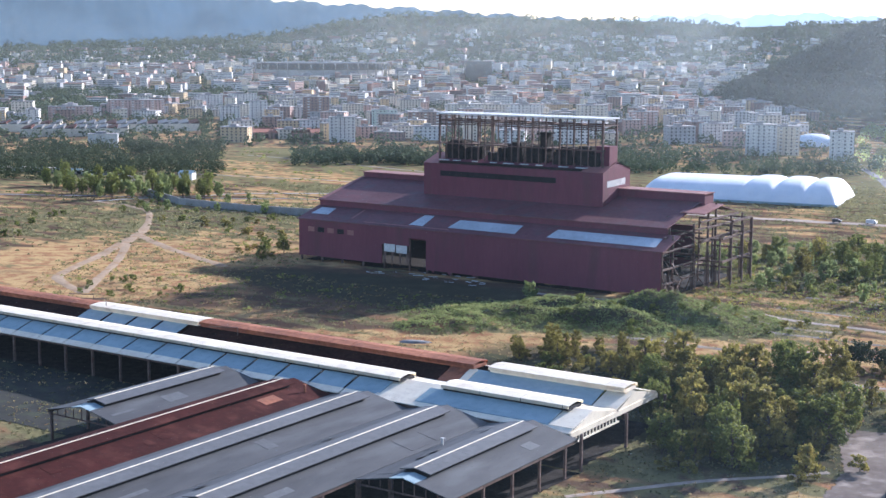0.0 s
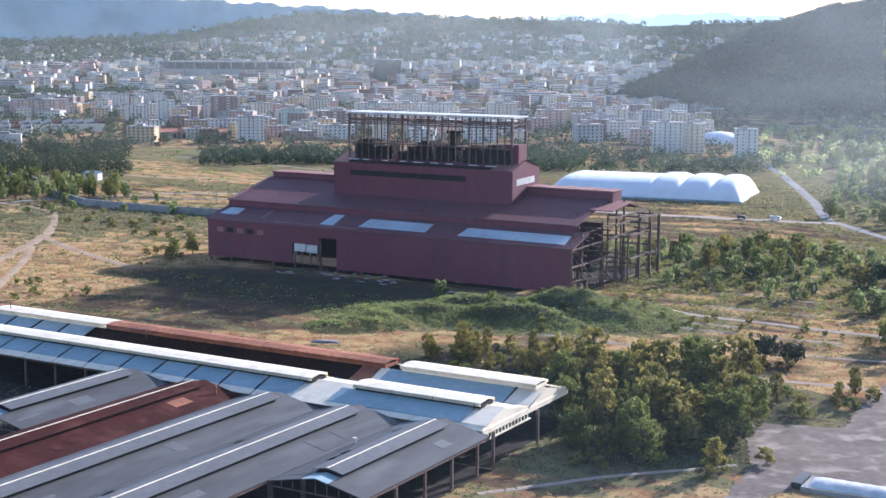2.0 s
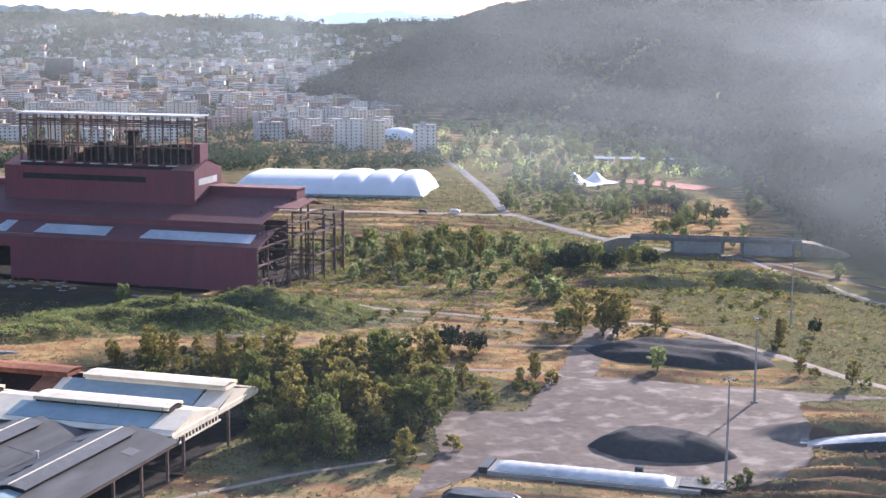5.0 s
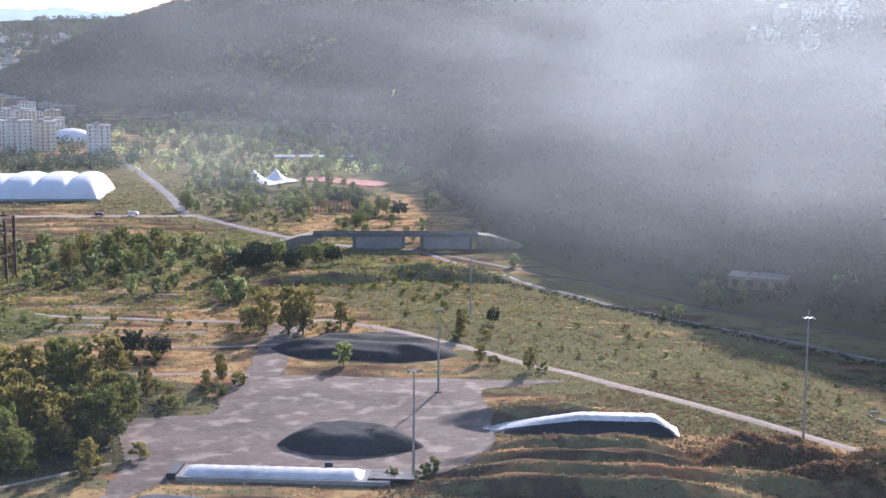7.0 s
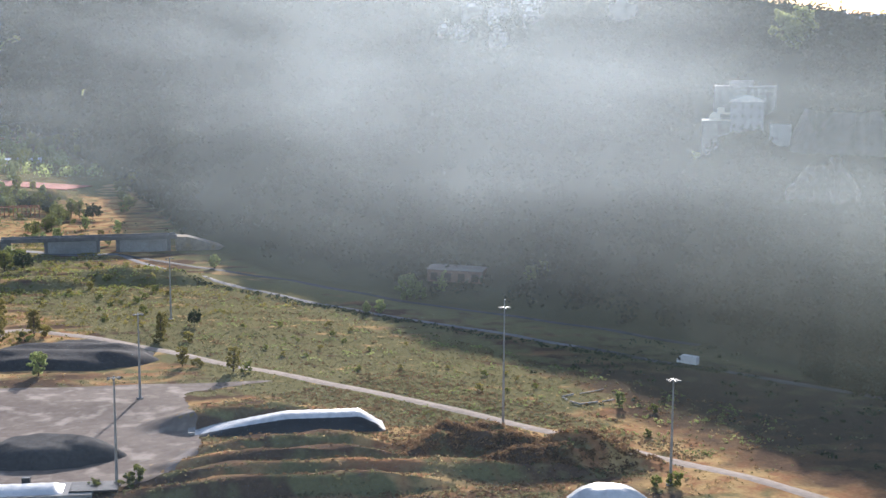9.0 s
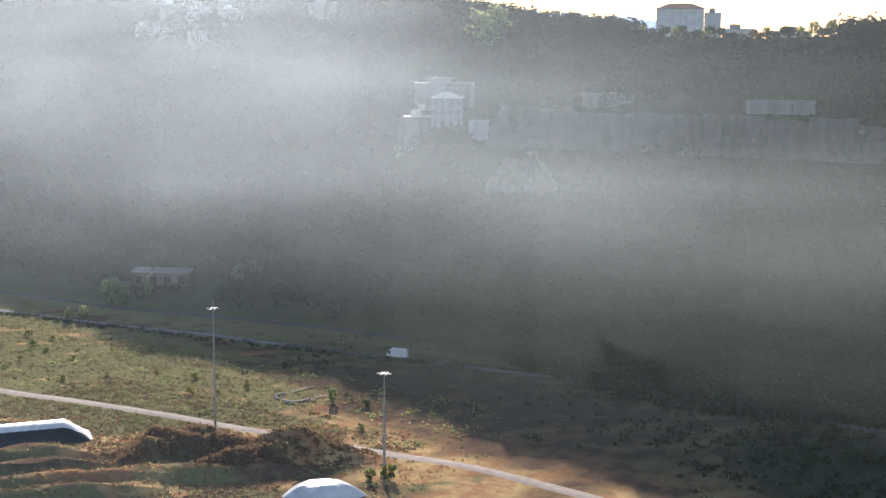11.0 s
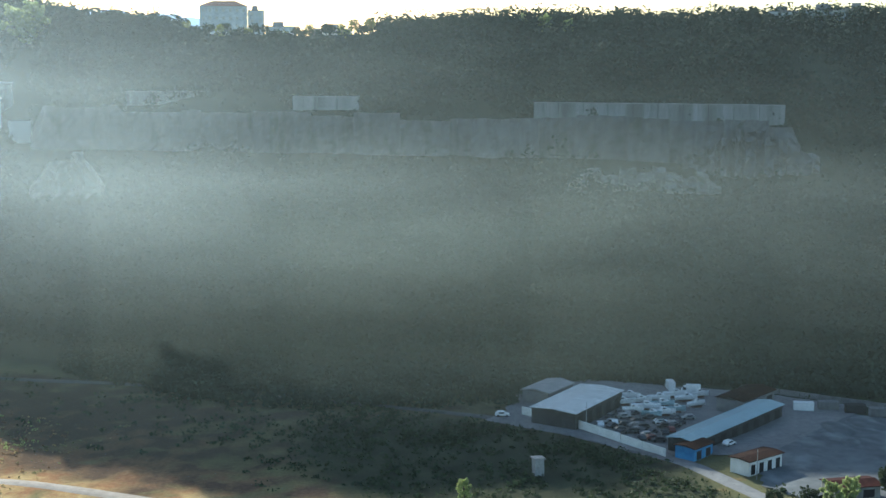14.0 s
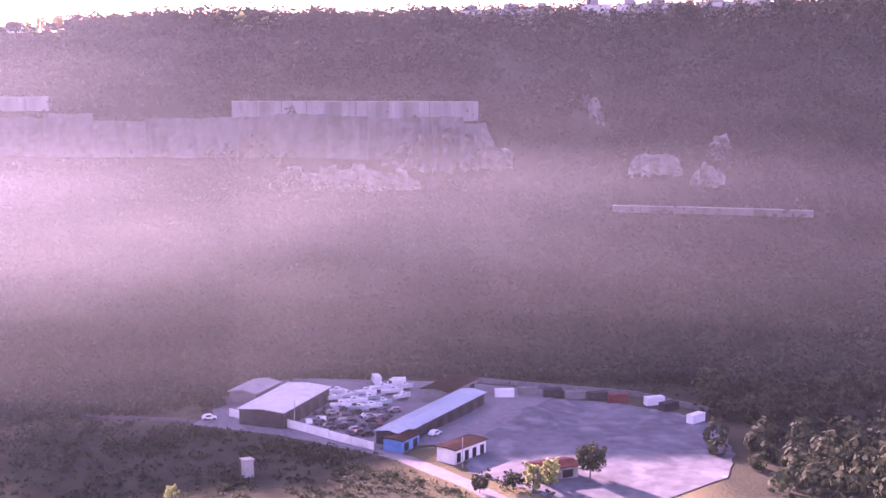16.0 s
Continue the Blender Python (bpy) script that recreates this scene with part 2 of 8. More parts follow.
# ---------------------------------------------------------------- shape helpers
class Shape:
    """Collects corners and faces of one mesh."""

    def __init__(self):
        self.v, self.f, self.m = [], [], []

    def face(self, pts, mat=0):
        k = len(self.v)
        self.v += [tuple(p) for p in pts]
        self.f.append(tuple(range(k, k + len(pts))))
        self.m.append(mat)

    def box(self, x0, x1, y0, y1, z0, z1, mat=0, turn=None):
        k = len(self.v)
        c = [(x, y, z) for z in (z0, z1) for y in (y0, y1) for x in (x0, x1)]
        if turn is not None:
            c = [tuple(turn @ Vector(p)) for p in c]
        self.v += c
        for q in ((0, 2, 3, 1), (4, 5, 7, 6), (0, 1, 5, 4), (2, 6, 7, 3), (0, 4, 6, 2), (1, 3, 7, 5)):
            self.f.append(tuple(k + i for i in q))
            self.m.append(mat)

    def beam(self, a, b, w=0.4, h=None, mat=0):
        a, b = Vector(a), Vector(b)
        h = h or w
        d = (b - a).normalized()
        side = d.cross(Vector((0, 0, 1)))
        side = Vector((1, 0, 0)) if side.length < 1e-4 else side.normalized()
        up = side.cross(d)
        k = len(self.v)
        for p in (a, b):
            for i, j in ((-1, -1), (1, -1), (1, 1), (-1, 1)):
                self.v.append(tuple(p + side * (i * w / 2) + up * (j * h / 2)))
        for q in ((0, 1, 2, 3), (7, 6, 5, 4), (0, 4, 5, 1), (1, 5, 6, 2), (2, 6, 7, 3), (3, 7, 4, 0)):
            self.f.append(tuple(k + i for i in q))
            self.m.append(mat)

    def tube(self, pts, radii, sides=7, mat=0):
        k, rings = len(self.v), len(pts)
        for i, p in enumerate(pts):
            p = Vector(p)
            d = (Vector(pts[min(i + 1, rings - 1)]) - Vector(pts[max(i - 1, 0)])).normalized()
            side = d.cross(Vector((0.3, 0.9, 0.1))).normalized()
            up = side.cross(d)
            for s in range(sides):
                a = 2 * math.pi * s / sides
                self.v.append(tuple(p + (side * math.cos(a) + up * math.sin(a)) * radii[i]))
        for i in range(rings - 1):
            for s in range(sides):
                t = (s + 1) % sides
                self.f.append((k + i * sides + s, k + i * sides + t, k + (i + 1) * sides + t, k + (i + 1) * sides + s))
                self.m.append(mat)
        self.f.append(tuple(k + (rings - 1) * sides + s for s in range(sides)))
        self.m.append(mat)

    def extrude(self, outline, y0, y1, mat=0, axis="y"):
        """A prism: the outline (x, z) carried from y0 to y1."""
        n, k = len(outline), len(self.v)
        put = (lambda x, z, y: (x, y, z)) if axis == "y" else (lambda x, z, y: (y, x, z))
        self.v += [put(x, z, y0) for x, z in outline] + [put(x, z, y1) for x, z in outline]
        self.f += [tuple(k + i for i in range(n)), tuple(k + n + i for i in reversed(range(n)))]
        self.f += [(k + i, k + (i + 1) % n, k + n + (i + 1) % n, k + n + i) for i in range(n)]
        self.m += [mat] * (n + 2)

    def grid(self, rows, mat=0):
        k, w = len(self.v), len(rows[0])
        for r in rows:
            self.v += [tuple(p) for p in r]
        for i in range(len(rows) - 1):
            for j in range(w - 1):
                a = k + i * w + j
                self.f.append((a, a + 1, a + w + 1, a + w))
                self.m.append(mat)

    def mesh(self, name, mats, smooth=False):
        me = bpy.data.meshes.new(name)
        me.from_pydata(self.v, [], self.f)
        for m in mats if isinstance(mats, (list, tuple)) else [mats]:
            me.materials.append(m)
        if any(self.m):
            me.polygons.foreach_set("material_index", self.m)
        if smooth:
            me.polygons.foreach_set("use_smooth", [True] * len(self.f))
        me.update()
        return me


def part(name, shape, mats, parent, label="", smooth=False):
    ob = new(name, shape.mesh(name, mats, smooth) if isinstance(shape, Shape) else shape)
    ob.parent = parent
    return tagged(ob, label)


def thing(name, where, label, category, group="", kind=""):
    ob = new(name)
    ob.empty_display_size = 1
    ob.matrix_basis = where
    return tagged(ob, label, category, group, kind)


def solid(name, shape, mats, label, category="", group="", kind="", where=None, smooth=False):
    ob = new(name, shape.mesh(name, mats, smooth))
    if where is not None:
        ob.matrix_basis = where
    return tagged(ob, label, category, group, kind)


# The works stand on one grid: e1 runs along the long halls, e2 across them.
TURN = -33.8
SITE = pose(0, 0, 0, 0, 0, TURN)


def site(s, w, z=0.0, turn=0.0):
    return SITE @ pose(s, w, z, 0, 0, turn)


def curve(az, keys, col):
    return np.interp(az, [k[0] for k in keys], [k[col] for k in keys])


def ripple(x, y, size, seed):
    """A cheap smooth random pattern of about that size, 0 to 1."""
    rs = np.random.RandomState(seed)
    total = np.zeros_like(np.asarray(x, float))
    for k in range(7):
        a, p = rs.uniform(0, 2 * math.pi), rs.uniform(0, 6.28)
        f = 2 * math.pi / size * rs.uniform(0.6, 1.7)
        wob = 1.3 * np.sin((x * math.sin(a) - y * math.cos(a)) * f * 0.6 + p * 2)
        total += np.sin((x * math.cos(a) + y * math.sin(a)) * f + p + wob)
    return np.clip(0.5 + total / 6.5, 0, 1)


# bearing, distance of the foot, of the cliff foot, height there, of the cliff top, height there, of the crest, height there
HILL = [
    (7.0, 2900, 3000, 0, 3010, 0, 3100, 0),
    (10.6, 2560, 2640, 3, 2650, 4, 2760, 6),
    (12.0, 2440, 2500, 14, 2510, 16, 2640, 36),
    (14.0, 2330, 2400, 34, 2410, 37, 2560, 80),
    (16.5, 2200, 2290, 52, 2300, 55, 2480, 131),
    (19.0, 2050, 2150, 60, 2160, 63, 2380, 163),
    (24.0, 1800, 1900, 60, 1910, 63, 2120, 180),
    (27.5, 1330, 1500, 55, 1510, 58, 2150, 188),
    (29.6, 1020, 1200, 36, 1480, 62, 2000, 188),
    (31.5, 790, 940, 34, 1330, 66, 1800, 184),
    (33.5, 720, 860, 34, 1250, 68, 1700, 181),
    (36.0, 655, 770, 42, 980, 66, 1280, 167),
    (42.0, 588, 690, 50, 700, 56, 1080, 161),
    (48.0, 548, 640, 55, 650, 60, 960, 154),
    (51.0, 531, 612, 60, 624, 64, 840, 139.5),
    (52.4, 522, 582, 65, 592, 68, 830, 135.5),
    (55.0, 505, 582, 68, 592, 74, 725, 125),
    (58.0, 485, 580, 65, 590, 82, 655, 116.5),
    (62.0, 474, 575, 65, 585, 82, 650, 112.5),
    (67.0, 462, 570, 64, 580, 81, 648, 112),
    (69.5, 460, 566, 64, 576, 81, 646, 112.5),
    (74.0, 458, 560, 64, 570, 82, 642, 115.5),
    (84.0, 458, 555, 60, 568, 84, 640, 116.5),
    (92.0, 455, 550, 50, 580, 78, 640, 119),
    (105.0, 450, 550, 40, 590, 74, 645, 126),
    (125.0, 460, 560, 20, 590, 50, 760, 110),
    (150.0, 800, 900, 0, 910, 0, 1000, 0),
]
# bearing, crest of the far skyline
FAR = [(-60, 95), (-10, 105), (-7, 125), (-5, 160), (-2, 196), (2, 190), (5, 182), (9, 178), (12, 160), (14, 168), (17, 176), (24, 180), (60, 180)]
# heaps and banks: x, y, half length, half width, height, turn
BANKS = [
    (65, 553, 62, 24, 3.6, -10), (28, 552, 15, 7, 2.4, 12), (52, 562, 18, 8, 3.0, -8), (62, 544, 20, 6, 2.6, -14), (88, 556, 16, 8, 3.2, -30), (100, 540, 14, 6, 2.4, -20), (4, 536, 20, 12, 3.0, 10), (96, 566, 34, 16, 2.6, -30),
    (217, 300, 28, 4.8, 4.2, -33), (208, 290, 34, 4.4, 4.2, -33), (202, 281, 36, 4.0, 3.8, -33), (196, 272, 40, 3.8, 3.6, -33), (222, 334, 26, 7, 4.4, -28),
    (252, 268, 16, 9, 6.5, -40), (262, 246, 18, 7, 4.5, -40), (243, 250, 26, 6, 3.0, -38), (272, 240, 18, 5, 3.0, -60),
    (300, 590, 60, 12, 3.0, -35), (384, 975, 48, 7, 6.0, -83), (427, 910, 42, 7, 6.0, -27), (270, 580, 30, 10, 4.0, -20), (322, 560, 28, 9, 3.5, -40),
]


def land(x, y):
    """The height of the ground, for arrays of places."""
    x, y = np.asarray(x, float), np.asarray(y, float)
    d = np.hypot(x, y)
    az = np.degrees(np.arctan2(x, y))
    foot, d1, z1, d2, z2, d3, z3 = (curve(az, HILL, i) for i in range(1, 8))
    wave = (ripple(x, y, 170, 21) - 0.5) * 14 + (ripple(x, y, 60, 22) - 0.5) * 6
    lo = z1 * np.clip((d - foot) / np.maximum(d1 - foot, 1), 0, 1) ** 0.9
    mid = (z2 - z1) * np.clip((d - d1) / np.maximum(d2 - d1, 1), 0, 1)
    up = np.clip((d - d2) / np.maximum(d3 - d2, 1), 0, 1)
    hi = (z3 - z2) * (up * (1.35 - 0.35 * up))
    blend = np.clip((d3 - d) / 60, 0, 1) * np.clip((d - foot) / 60, 0, 1)
    hill = lo + mid + hi + wave * blend * np.clip((d3 - foot) / 200, 0, 1)
    behind = np.clip((d - d3) / 900, 0, 1)
    hill = hill * (1 - 0.75 * behind * behind * (3 - 2 * behind))
    rise = np.clip((d - 2700) / 1500, 0, 1) ** 1.3 * 62
    crest = curve(az, FAR, 1)
    k = np.clip((d - 3900) / 850, 0, 1)
    far = (crest - 62) * k * k * (3 - 2 * k) * (1 + 0.10 * np.sin(az * 2.3) * np.sin(d * 0.006) * (1 - k))
    wide = np.clip((60 - np.abs(az - 10)) / 40, 0, 1)
    z = np.maximum(hill, (rise + far) * wide)
    for bx, by, a, b, h, turn in BANKS:
        t = radians(turn)
        u = ((x - bx) * math.cos(t) + (y - by) * math.sin(t)) / a
        v = (-(x - bx) * math.sin(t) + (y - by) * math.cos(t)) / b
        r = np.sqrt(u ** 4 + v ** 4) ** 0.5
        w = np.clip(1.15 - r, 0, 1) / 0.62
        z = z + h * np.clip(w, 0, 1) ** 1.0 * (1 - 0.12 * np.sin(u * 9 + v * 5))
    near = np.clip((1500 - d) / 500, 0, 1) * np.clip((d - 60) / 100, 0, 1)
    z = z + near * 0.25 * (np.sin(x * 0.11 + 1.3) * np.sin(y * 0.13) + np.sin(x * 0.037 + y * 0.05))
    return z


def land1(x, y):
    return float(land([x], [y])[0])


def soft(x, y, cx, cy, a, b, turn=0.0, edge=0.5):
    t = radians(turn)
    u = ((x - cx) * math.cos(t) + (y - cy) * math.sin(t)) / a
    v = (-(x - cx) * math.sin(t) + (y - cy) * math.cos(t)) / b
    return np.clip((1 + edge - np.hypot(u, v)) / edge, 0, 1)


# where weeds are green and where dry: x, y, half axes, turn, amount
GREEN = [
    (-130, 1385, 90, 26, -38, 1.0), (-60, 1030, 90, 24, -35, 0.8), (-260, 1120, 60, 40, 0, 0.8), (70, 553, 75, 32, -10, 1.0), (300, 390, 48, 105, 0, 1.0), (310, 500, 50, 80, 0, 0.95), (250, 690, 90, 60, -30, 0.7),
    (150, 690, 80, 50, -30, 0.7), (-150, 860, 120, 90, 0, 0.55), (330, 900, 70, 120, 0, 0.6), (450, 1100, 250, 200, 0, 0.7),
    (80, 400, 60, 60, 0, 0.7), (-120, 330, 60, 60, 0, 0.5), (-300, 1250, 260, 160, 0, 0.6), (-40, 1200, 300, 90, 0, 0.6), (330, 240, 30, 60, 0, 0.5), (345, 60, 60, 110, 0, 0.95), (430, 350, 60, 300, 0, 0.9),
]
DRY = [
    (385, 812, 34, 26, -40, 1.0), (345, 730, 26, 16, -40, 0.9), (470, 860, 22, 60, -35, 0.95), (520, 930, 18, 30, -30, 0.9), (500, 1180, 70, 20, 15, 0.8), (430, 1090, 60, 12, -10, 0.7),
    (-120, 1150, 80, 30, -38, 1.0), (-180, 1250, 50, 30, -38, 0.9), (20, 1090, 70, 22, -35, 0.8), (-150, 690, 75, 90, 0, 0.9), (-90, 760, 60, 70, 0, 0.7), (10, 510, 40, 14, -10, 0.9), (120, 530, 60, 40, -30, 0.6), (140, 460, 60, 26, -30, 0.7), (150, 540, 90, 20, -30, 0.6),
    (300, 235, 25, 40, 10, 0.6), (230, 420, 40, 14, -32, 0.5), (-40, 1000, 200, 60, -5, 0.5), (380, 760, 50, 60, 0, 0.7), (100, 330, 50, 10, 10, 0.7), (190, 500, 50, 50, 0, 0.5),
    (330, 210, 20, 60, 0, 0.5), (250, 310, 16, 20, 0, 0.5), (290, 230, 22, 50, 10, 0.95), (322, 420, 12, 40, 10, 0.8), (300, 345, 14, 26, 20, 0.75), (285, 450, 10, 30, -10, 0.7), (310, 520, 14, 26, 0, 0.7), (310, 290, 18, 24, 0, 0.8), (296, 180, 20, 40, 0, 0.8),
]


# bare dark soil, painting in shade too: x, y, half axes, turn, amount
SOIL_AND_SHADE = [(352, 170, 52, 120, 0, 0.8), (360, 330, 30, 120, 0, 0.5), (-8, 606, 112, 34, -33.8, 0.85), (-60, 590, 60, 30, -20, 0.5)]


def cover(x, y):
    """How green, how dry the ground is at arrays of places, 0 to 1."""
    g, d = np.zeros_like(x) + 0.30, np.zeros_like(x) + 0.18
    for cx, cy, a, b, turn, amount in GREEN:
        g = np.maximum(g, amount * soft(x, y, cx, cy, a, b, turn))
    for cx, cy, a, b, turn, amount in DRY:
        d = np.maximum(d, amount * soft(x, y, cx, cy, a, b, turn))
    sx, sy = x * 0.83 - y * 0.56, x * 0.56 + y * 0.83
    band = ripple(sx * 0.25, sy, 16, 5) * 0.6 + ripple(x, y, 9, 3) * 0.4
    g = np.clip(g * 1.2 + (band - 0.5) * 1.4 - d * 0.35, 0, 1)
    d = np.clip(d * 1.1 + (ripple(sx * 0.3, sy, 24, 8) - 0.5) * 1.2, 0, 1)
    for cx, cy, a, b, turn, amount in SOIL_AND_SHADE:
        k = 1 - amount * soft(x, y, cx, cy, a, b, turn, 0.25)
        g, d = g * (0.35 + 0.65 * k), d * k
    return g, d


def ground_material():
    m = bpy.data.materials.new("weedy_ground")
    m.use_nodes = True
    nt = m.node_tree
    n, link = nt.nodes, nt.links.new
    bsdf = n["Principled BSDF"]
    at = n.new("ShaderNodeAttribute")
    at.attribute_name = "cover"
    sep = n.new("ShaderNodeSeparateColor")
    link(at.outputs["Color"], sep.inputs["Color"])
    co = n.new("ShaderNodeTexCoord")
    noises = []
    for scale, detail in ((0.9, 6), (0.12, 5), (0.02, 4)):
        t = n.new("ShaderNodeTexNoise")
        t.inputs["Scale"].default_value, t.inputs["Detail"].default_value = scale, detail
        link(co.outputs["Object"], t.inputs["Vector"])
        noises.append(t)

    def blend(a, b, fac):
        x = n.new("ShaderNodeMix")
        x.data_type = "RGBA"
        for key, value in (("A", a), ("B", b)):
            if isinstance(value, tuple):
                x.inputs[key].default_value = (*value, 1)
            else:
                link(value, x.inputs[key])
        link(fac, x.inputs["Factor"])
        return x.outputs["Result"]

    def edge(value, other, lo, hi):
        a = n.new("ShaderNodeMath")
        a.operation = "MULTIPLY_ADD"
        link(other, a.inputs[0])
        a.inputs[1].default_value = 0.9
        link(value, a.inputs[2])
        r = n.new("ShaderNodeMapRange")
        r.inputs["From Min"].default_value, r.inputs["From Max"].default_value = lo, hi
        link(a.outputs[0], r.inputs["Value"])
        return r.outputs["Result"]

    soil = blend((0.070, 0.048, 0.034), (0.165, 0.112, 0.078), noises[0].outputs["Fac"])
    dry = blend((0.33, 0.215, 0.098), (0.60, 0.425, 0.205), noises[0].outputs["Fac"])
    bare = blend((0.24, 0.120, 0.060), (0.42, 0.235, 0.125), noises[0].outputs["Fac"])
    patch = n.new("ShaderNodeMapRange")
    patch.inputs["From Min"].default_value, patch.inputs["From Max"].default_value = 0.44, 0.60
    link(noises[1].outputs["Fac"], patch.inputs["Value"])
    dry = blend(dry, bare, patch.outputs["Result"])
    green = blend((0.125, 0.116, 0.058), (0.250, 0.222, 0.112), noises[0].outputs["Fac"])
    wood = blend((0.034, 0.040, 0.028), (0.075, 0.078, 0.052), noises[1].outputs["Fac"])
    c = blend(soil, dry, edge(sep.outputs["Green"], noises[1].outputs["Fac"], 0.55, 1.05))
    c = blend(c, green, edge(sep.outputs["Red"], noises[1].outputs["Fac"], 0.72, 1.12))
    # blue channel: woodland floor, also ground darkened for shade
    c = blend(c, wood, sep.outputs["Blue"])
    link(c, bsdf.inputs["Base Color"])
    bsdf.inputs["Roughness"].default_value, bsdf.inputs["Specular IOR Level"].default_value = 0.95, 0.0
    b = n.new("ShaderNodeBump")
    b.inputs["Strength"].default_value, b.inputs["Distance"].default_value = 0.6, 0.5
    link(noises[0].outputs["Fac"], b.inputs["Height"])
    link(b.outputs["Normal"], bsdf.inputs["Normal"])
    return m


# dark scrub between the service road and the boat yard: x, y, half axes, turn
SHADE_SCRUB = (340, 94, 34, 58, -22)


def build_ground():
    az = np.concatenate([np.arange(-180, -30, 3.0), np.arange(-30, 112, 0.2), np.linspace(112, 180, 24)])
    rad = np.concatenate([[0.0, 60, 120, 170], np.geomspace(200, 700, 230), np.geomspace(706, 1500, 110)[0:], np.geomspace(1520, 4950, 90)])
    a, r = np.meshgrid(np.radians(az), rad)
    x, y = r * np.sin(a), r * np.cos(a)
    z = land(x, y)
    w, h = len(az), len(rad)
    me = bpy.data.meshes.new("ground")
    idx = np.arange(w * h).reshape(h, w)
    quads = np.stack([idx[:-1, :-1], idx[:-1, 1:], idx[1:, 1:], idx[1:, :-1]], -1).reshape(-1, 4)
    me.from_pydata(np.stack([x, y, z], -1).reshape(-1, 3).tolist(), [], quads[:, ::-1].tolist())
    g, d = cover(x, y)
    deg = np.degrees(a)
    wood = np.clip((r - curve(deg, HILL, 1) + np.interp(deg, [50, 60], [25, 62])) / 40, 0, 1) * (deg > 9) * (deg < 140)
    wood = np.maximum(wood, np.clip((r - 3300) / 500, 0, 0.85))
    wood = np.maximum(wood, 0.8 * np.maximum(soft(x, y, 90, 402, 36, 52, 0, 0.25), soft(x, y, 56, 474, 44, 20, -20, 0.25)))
    # Hill-foot and lot ground also darkened to paint in the hill's shade.
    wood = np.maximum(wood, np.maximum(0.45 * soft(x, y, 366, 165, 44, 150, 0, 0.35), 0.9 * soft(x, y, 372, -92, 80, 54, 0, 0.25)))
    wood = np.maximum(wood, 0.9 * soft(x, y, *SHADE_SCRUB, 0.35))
    # Dark strip paints in the shade before the steelworks.
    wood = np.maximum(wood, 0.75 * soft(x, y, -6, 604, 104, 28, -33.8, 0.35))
    col = me.color_attributes.new("cover", "FLOAT_COLOR", "POINT")
    rgba = np.ones((w * h, 4), np.float32)
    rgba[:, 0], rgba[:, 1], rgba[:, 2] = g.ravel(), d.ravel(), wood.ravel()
    col.data.foreach_set("color", rgba.ravel())
    me.materials.append(ground_material())
    me.polygons.foreach_set("use_smooth", [True] * len(quads))
    ob = new("ground", me)
    return tagged(ob, "weedy derelict plain rising to a wooded hillside", "ground", kind="structure")


ground = build_ground()


def ribbon(name, line, width, mat, label, lift=0.10, category="road", step=6.0):
    """A road draped over the ground along a line of places; width may be one number or one for each place."""
    widths = width if isinstance(width, (list, tuple)) else [width] * len(line)
    pts, wid = [], []
    for (a, b), (wa, wb) in zip(zip(line, line[1:]), zip(widths, widths[1:])):
        n = max(1, int(math.dist(a, b) / step))
        for i in range(n):
            k = i / n
            pts.append((a[0] + (b[0] - a[0]) * k, a[1] + (b[1] - a[1]) * k))
            wid.append(wa + (wb - wa) * k)
    pts.append(line[-1])
    wid.append(widths[-1])
    for _ in range(3):
        pts = [pts[0]] + [((p[0] + 2 * q[0] + r[0]) / 4, (p[1] + 2 * q[1] + r[1]) / 4) for p, q, r in zip(pts, pts[1:], pts[2:])] + [pts[-1]]
    rows, rs = [], random.Random(name)
    for i, p in enumerate(pts):
        q, o = pts[min(i + 1, len(pts) - 1)], pts[max(i - 1, 0)]
        d = Vector((q[0] - o[0], q[1] - o[1])).normalized()
        nrm = Vector((-d.y, d.x))
        w = wid[i] * rs.uniform(0.92, 1.08) / 2
        row = []
        for k in (-1, -0.5, 0, 0.5, 1):
            x, y = p[0] + nrm.x * w * k, p[1] + nrm.y * w * k
            row.append((x, y, land1(x, y) + lift + (0.05 if abs(k) < 0.9 else -0.25)))
        rows.append(row)
    s = Shape()
    s.grid(rows)
    return solid(name, s, mat, label, category, kind="structure", smooth=True)


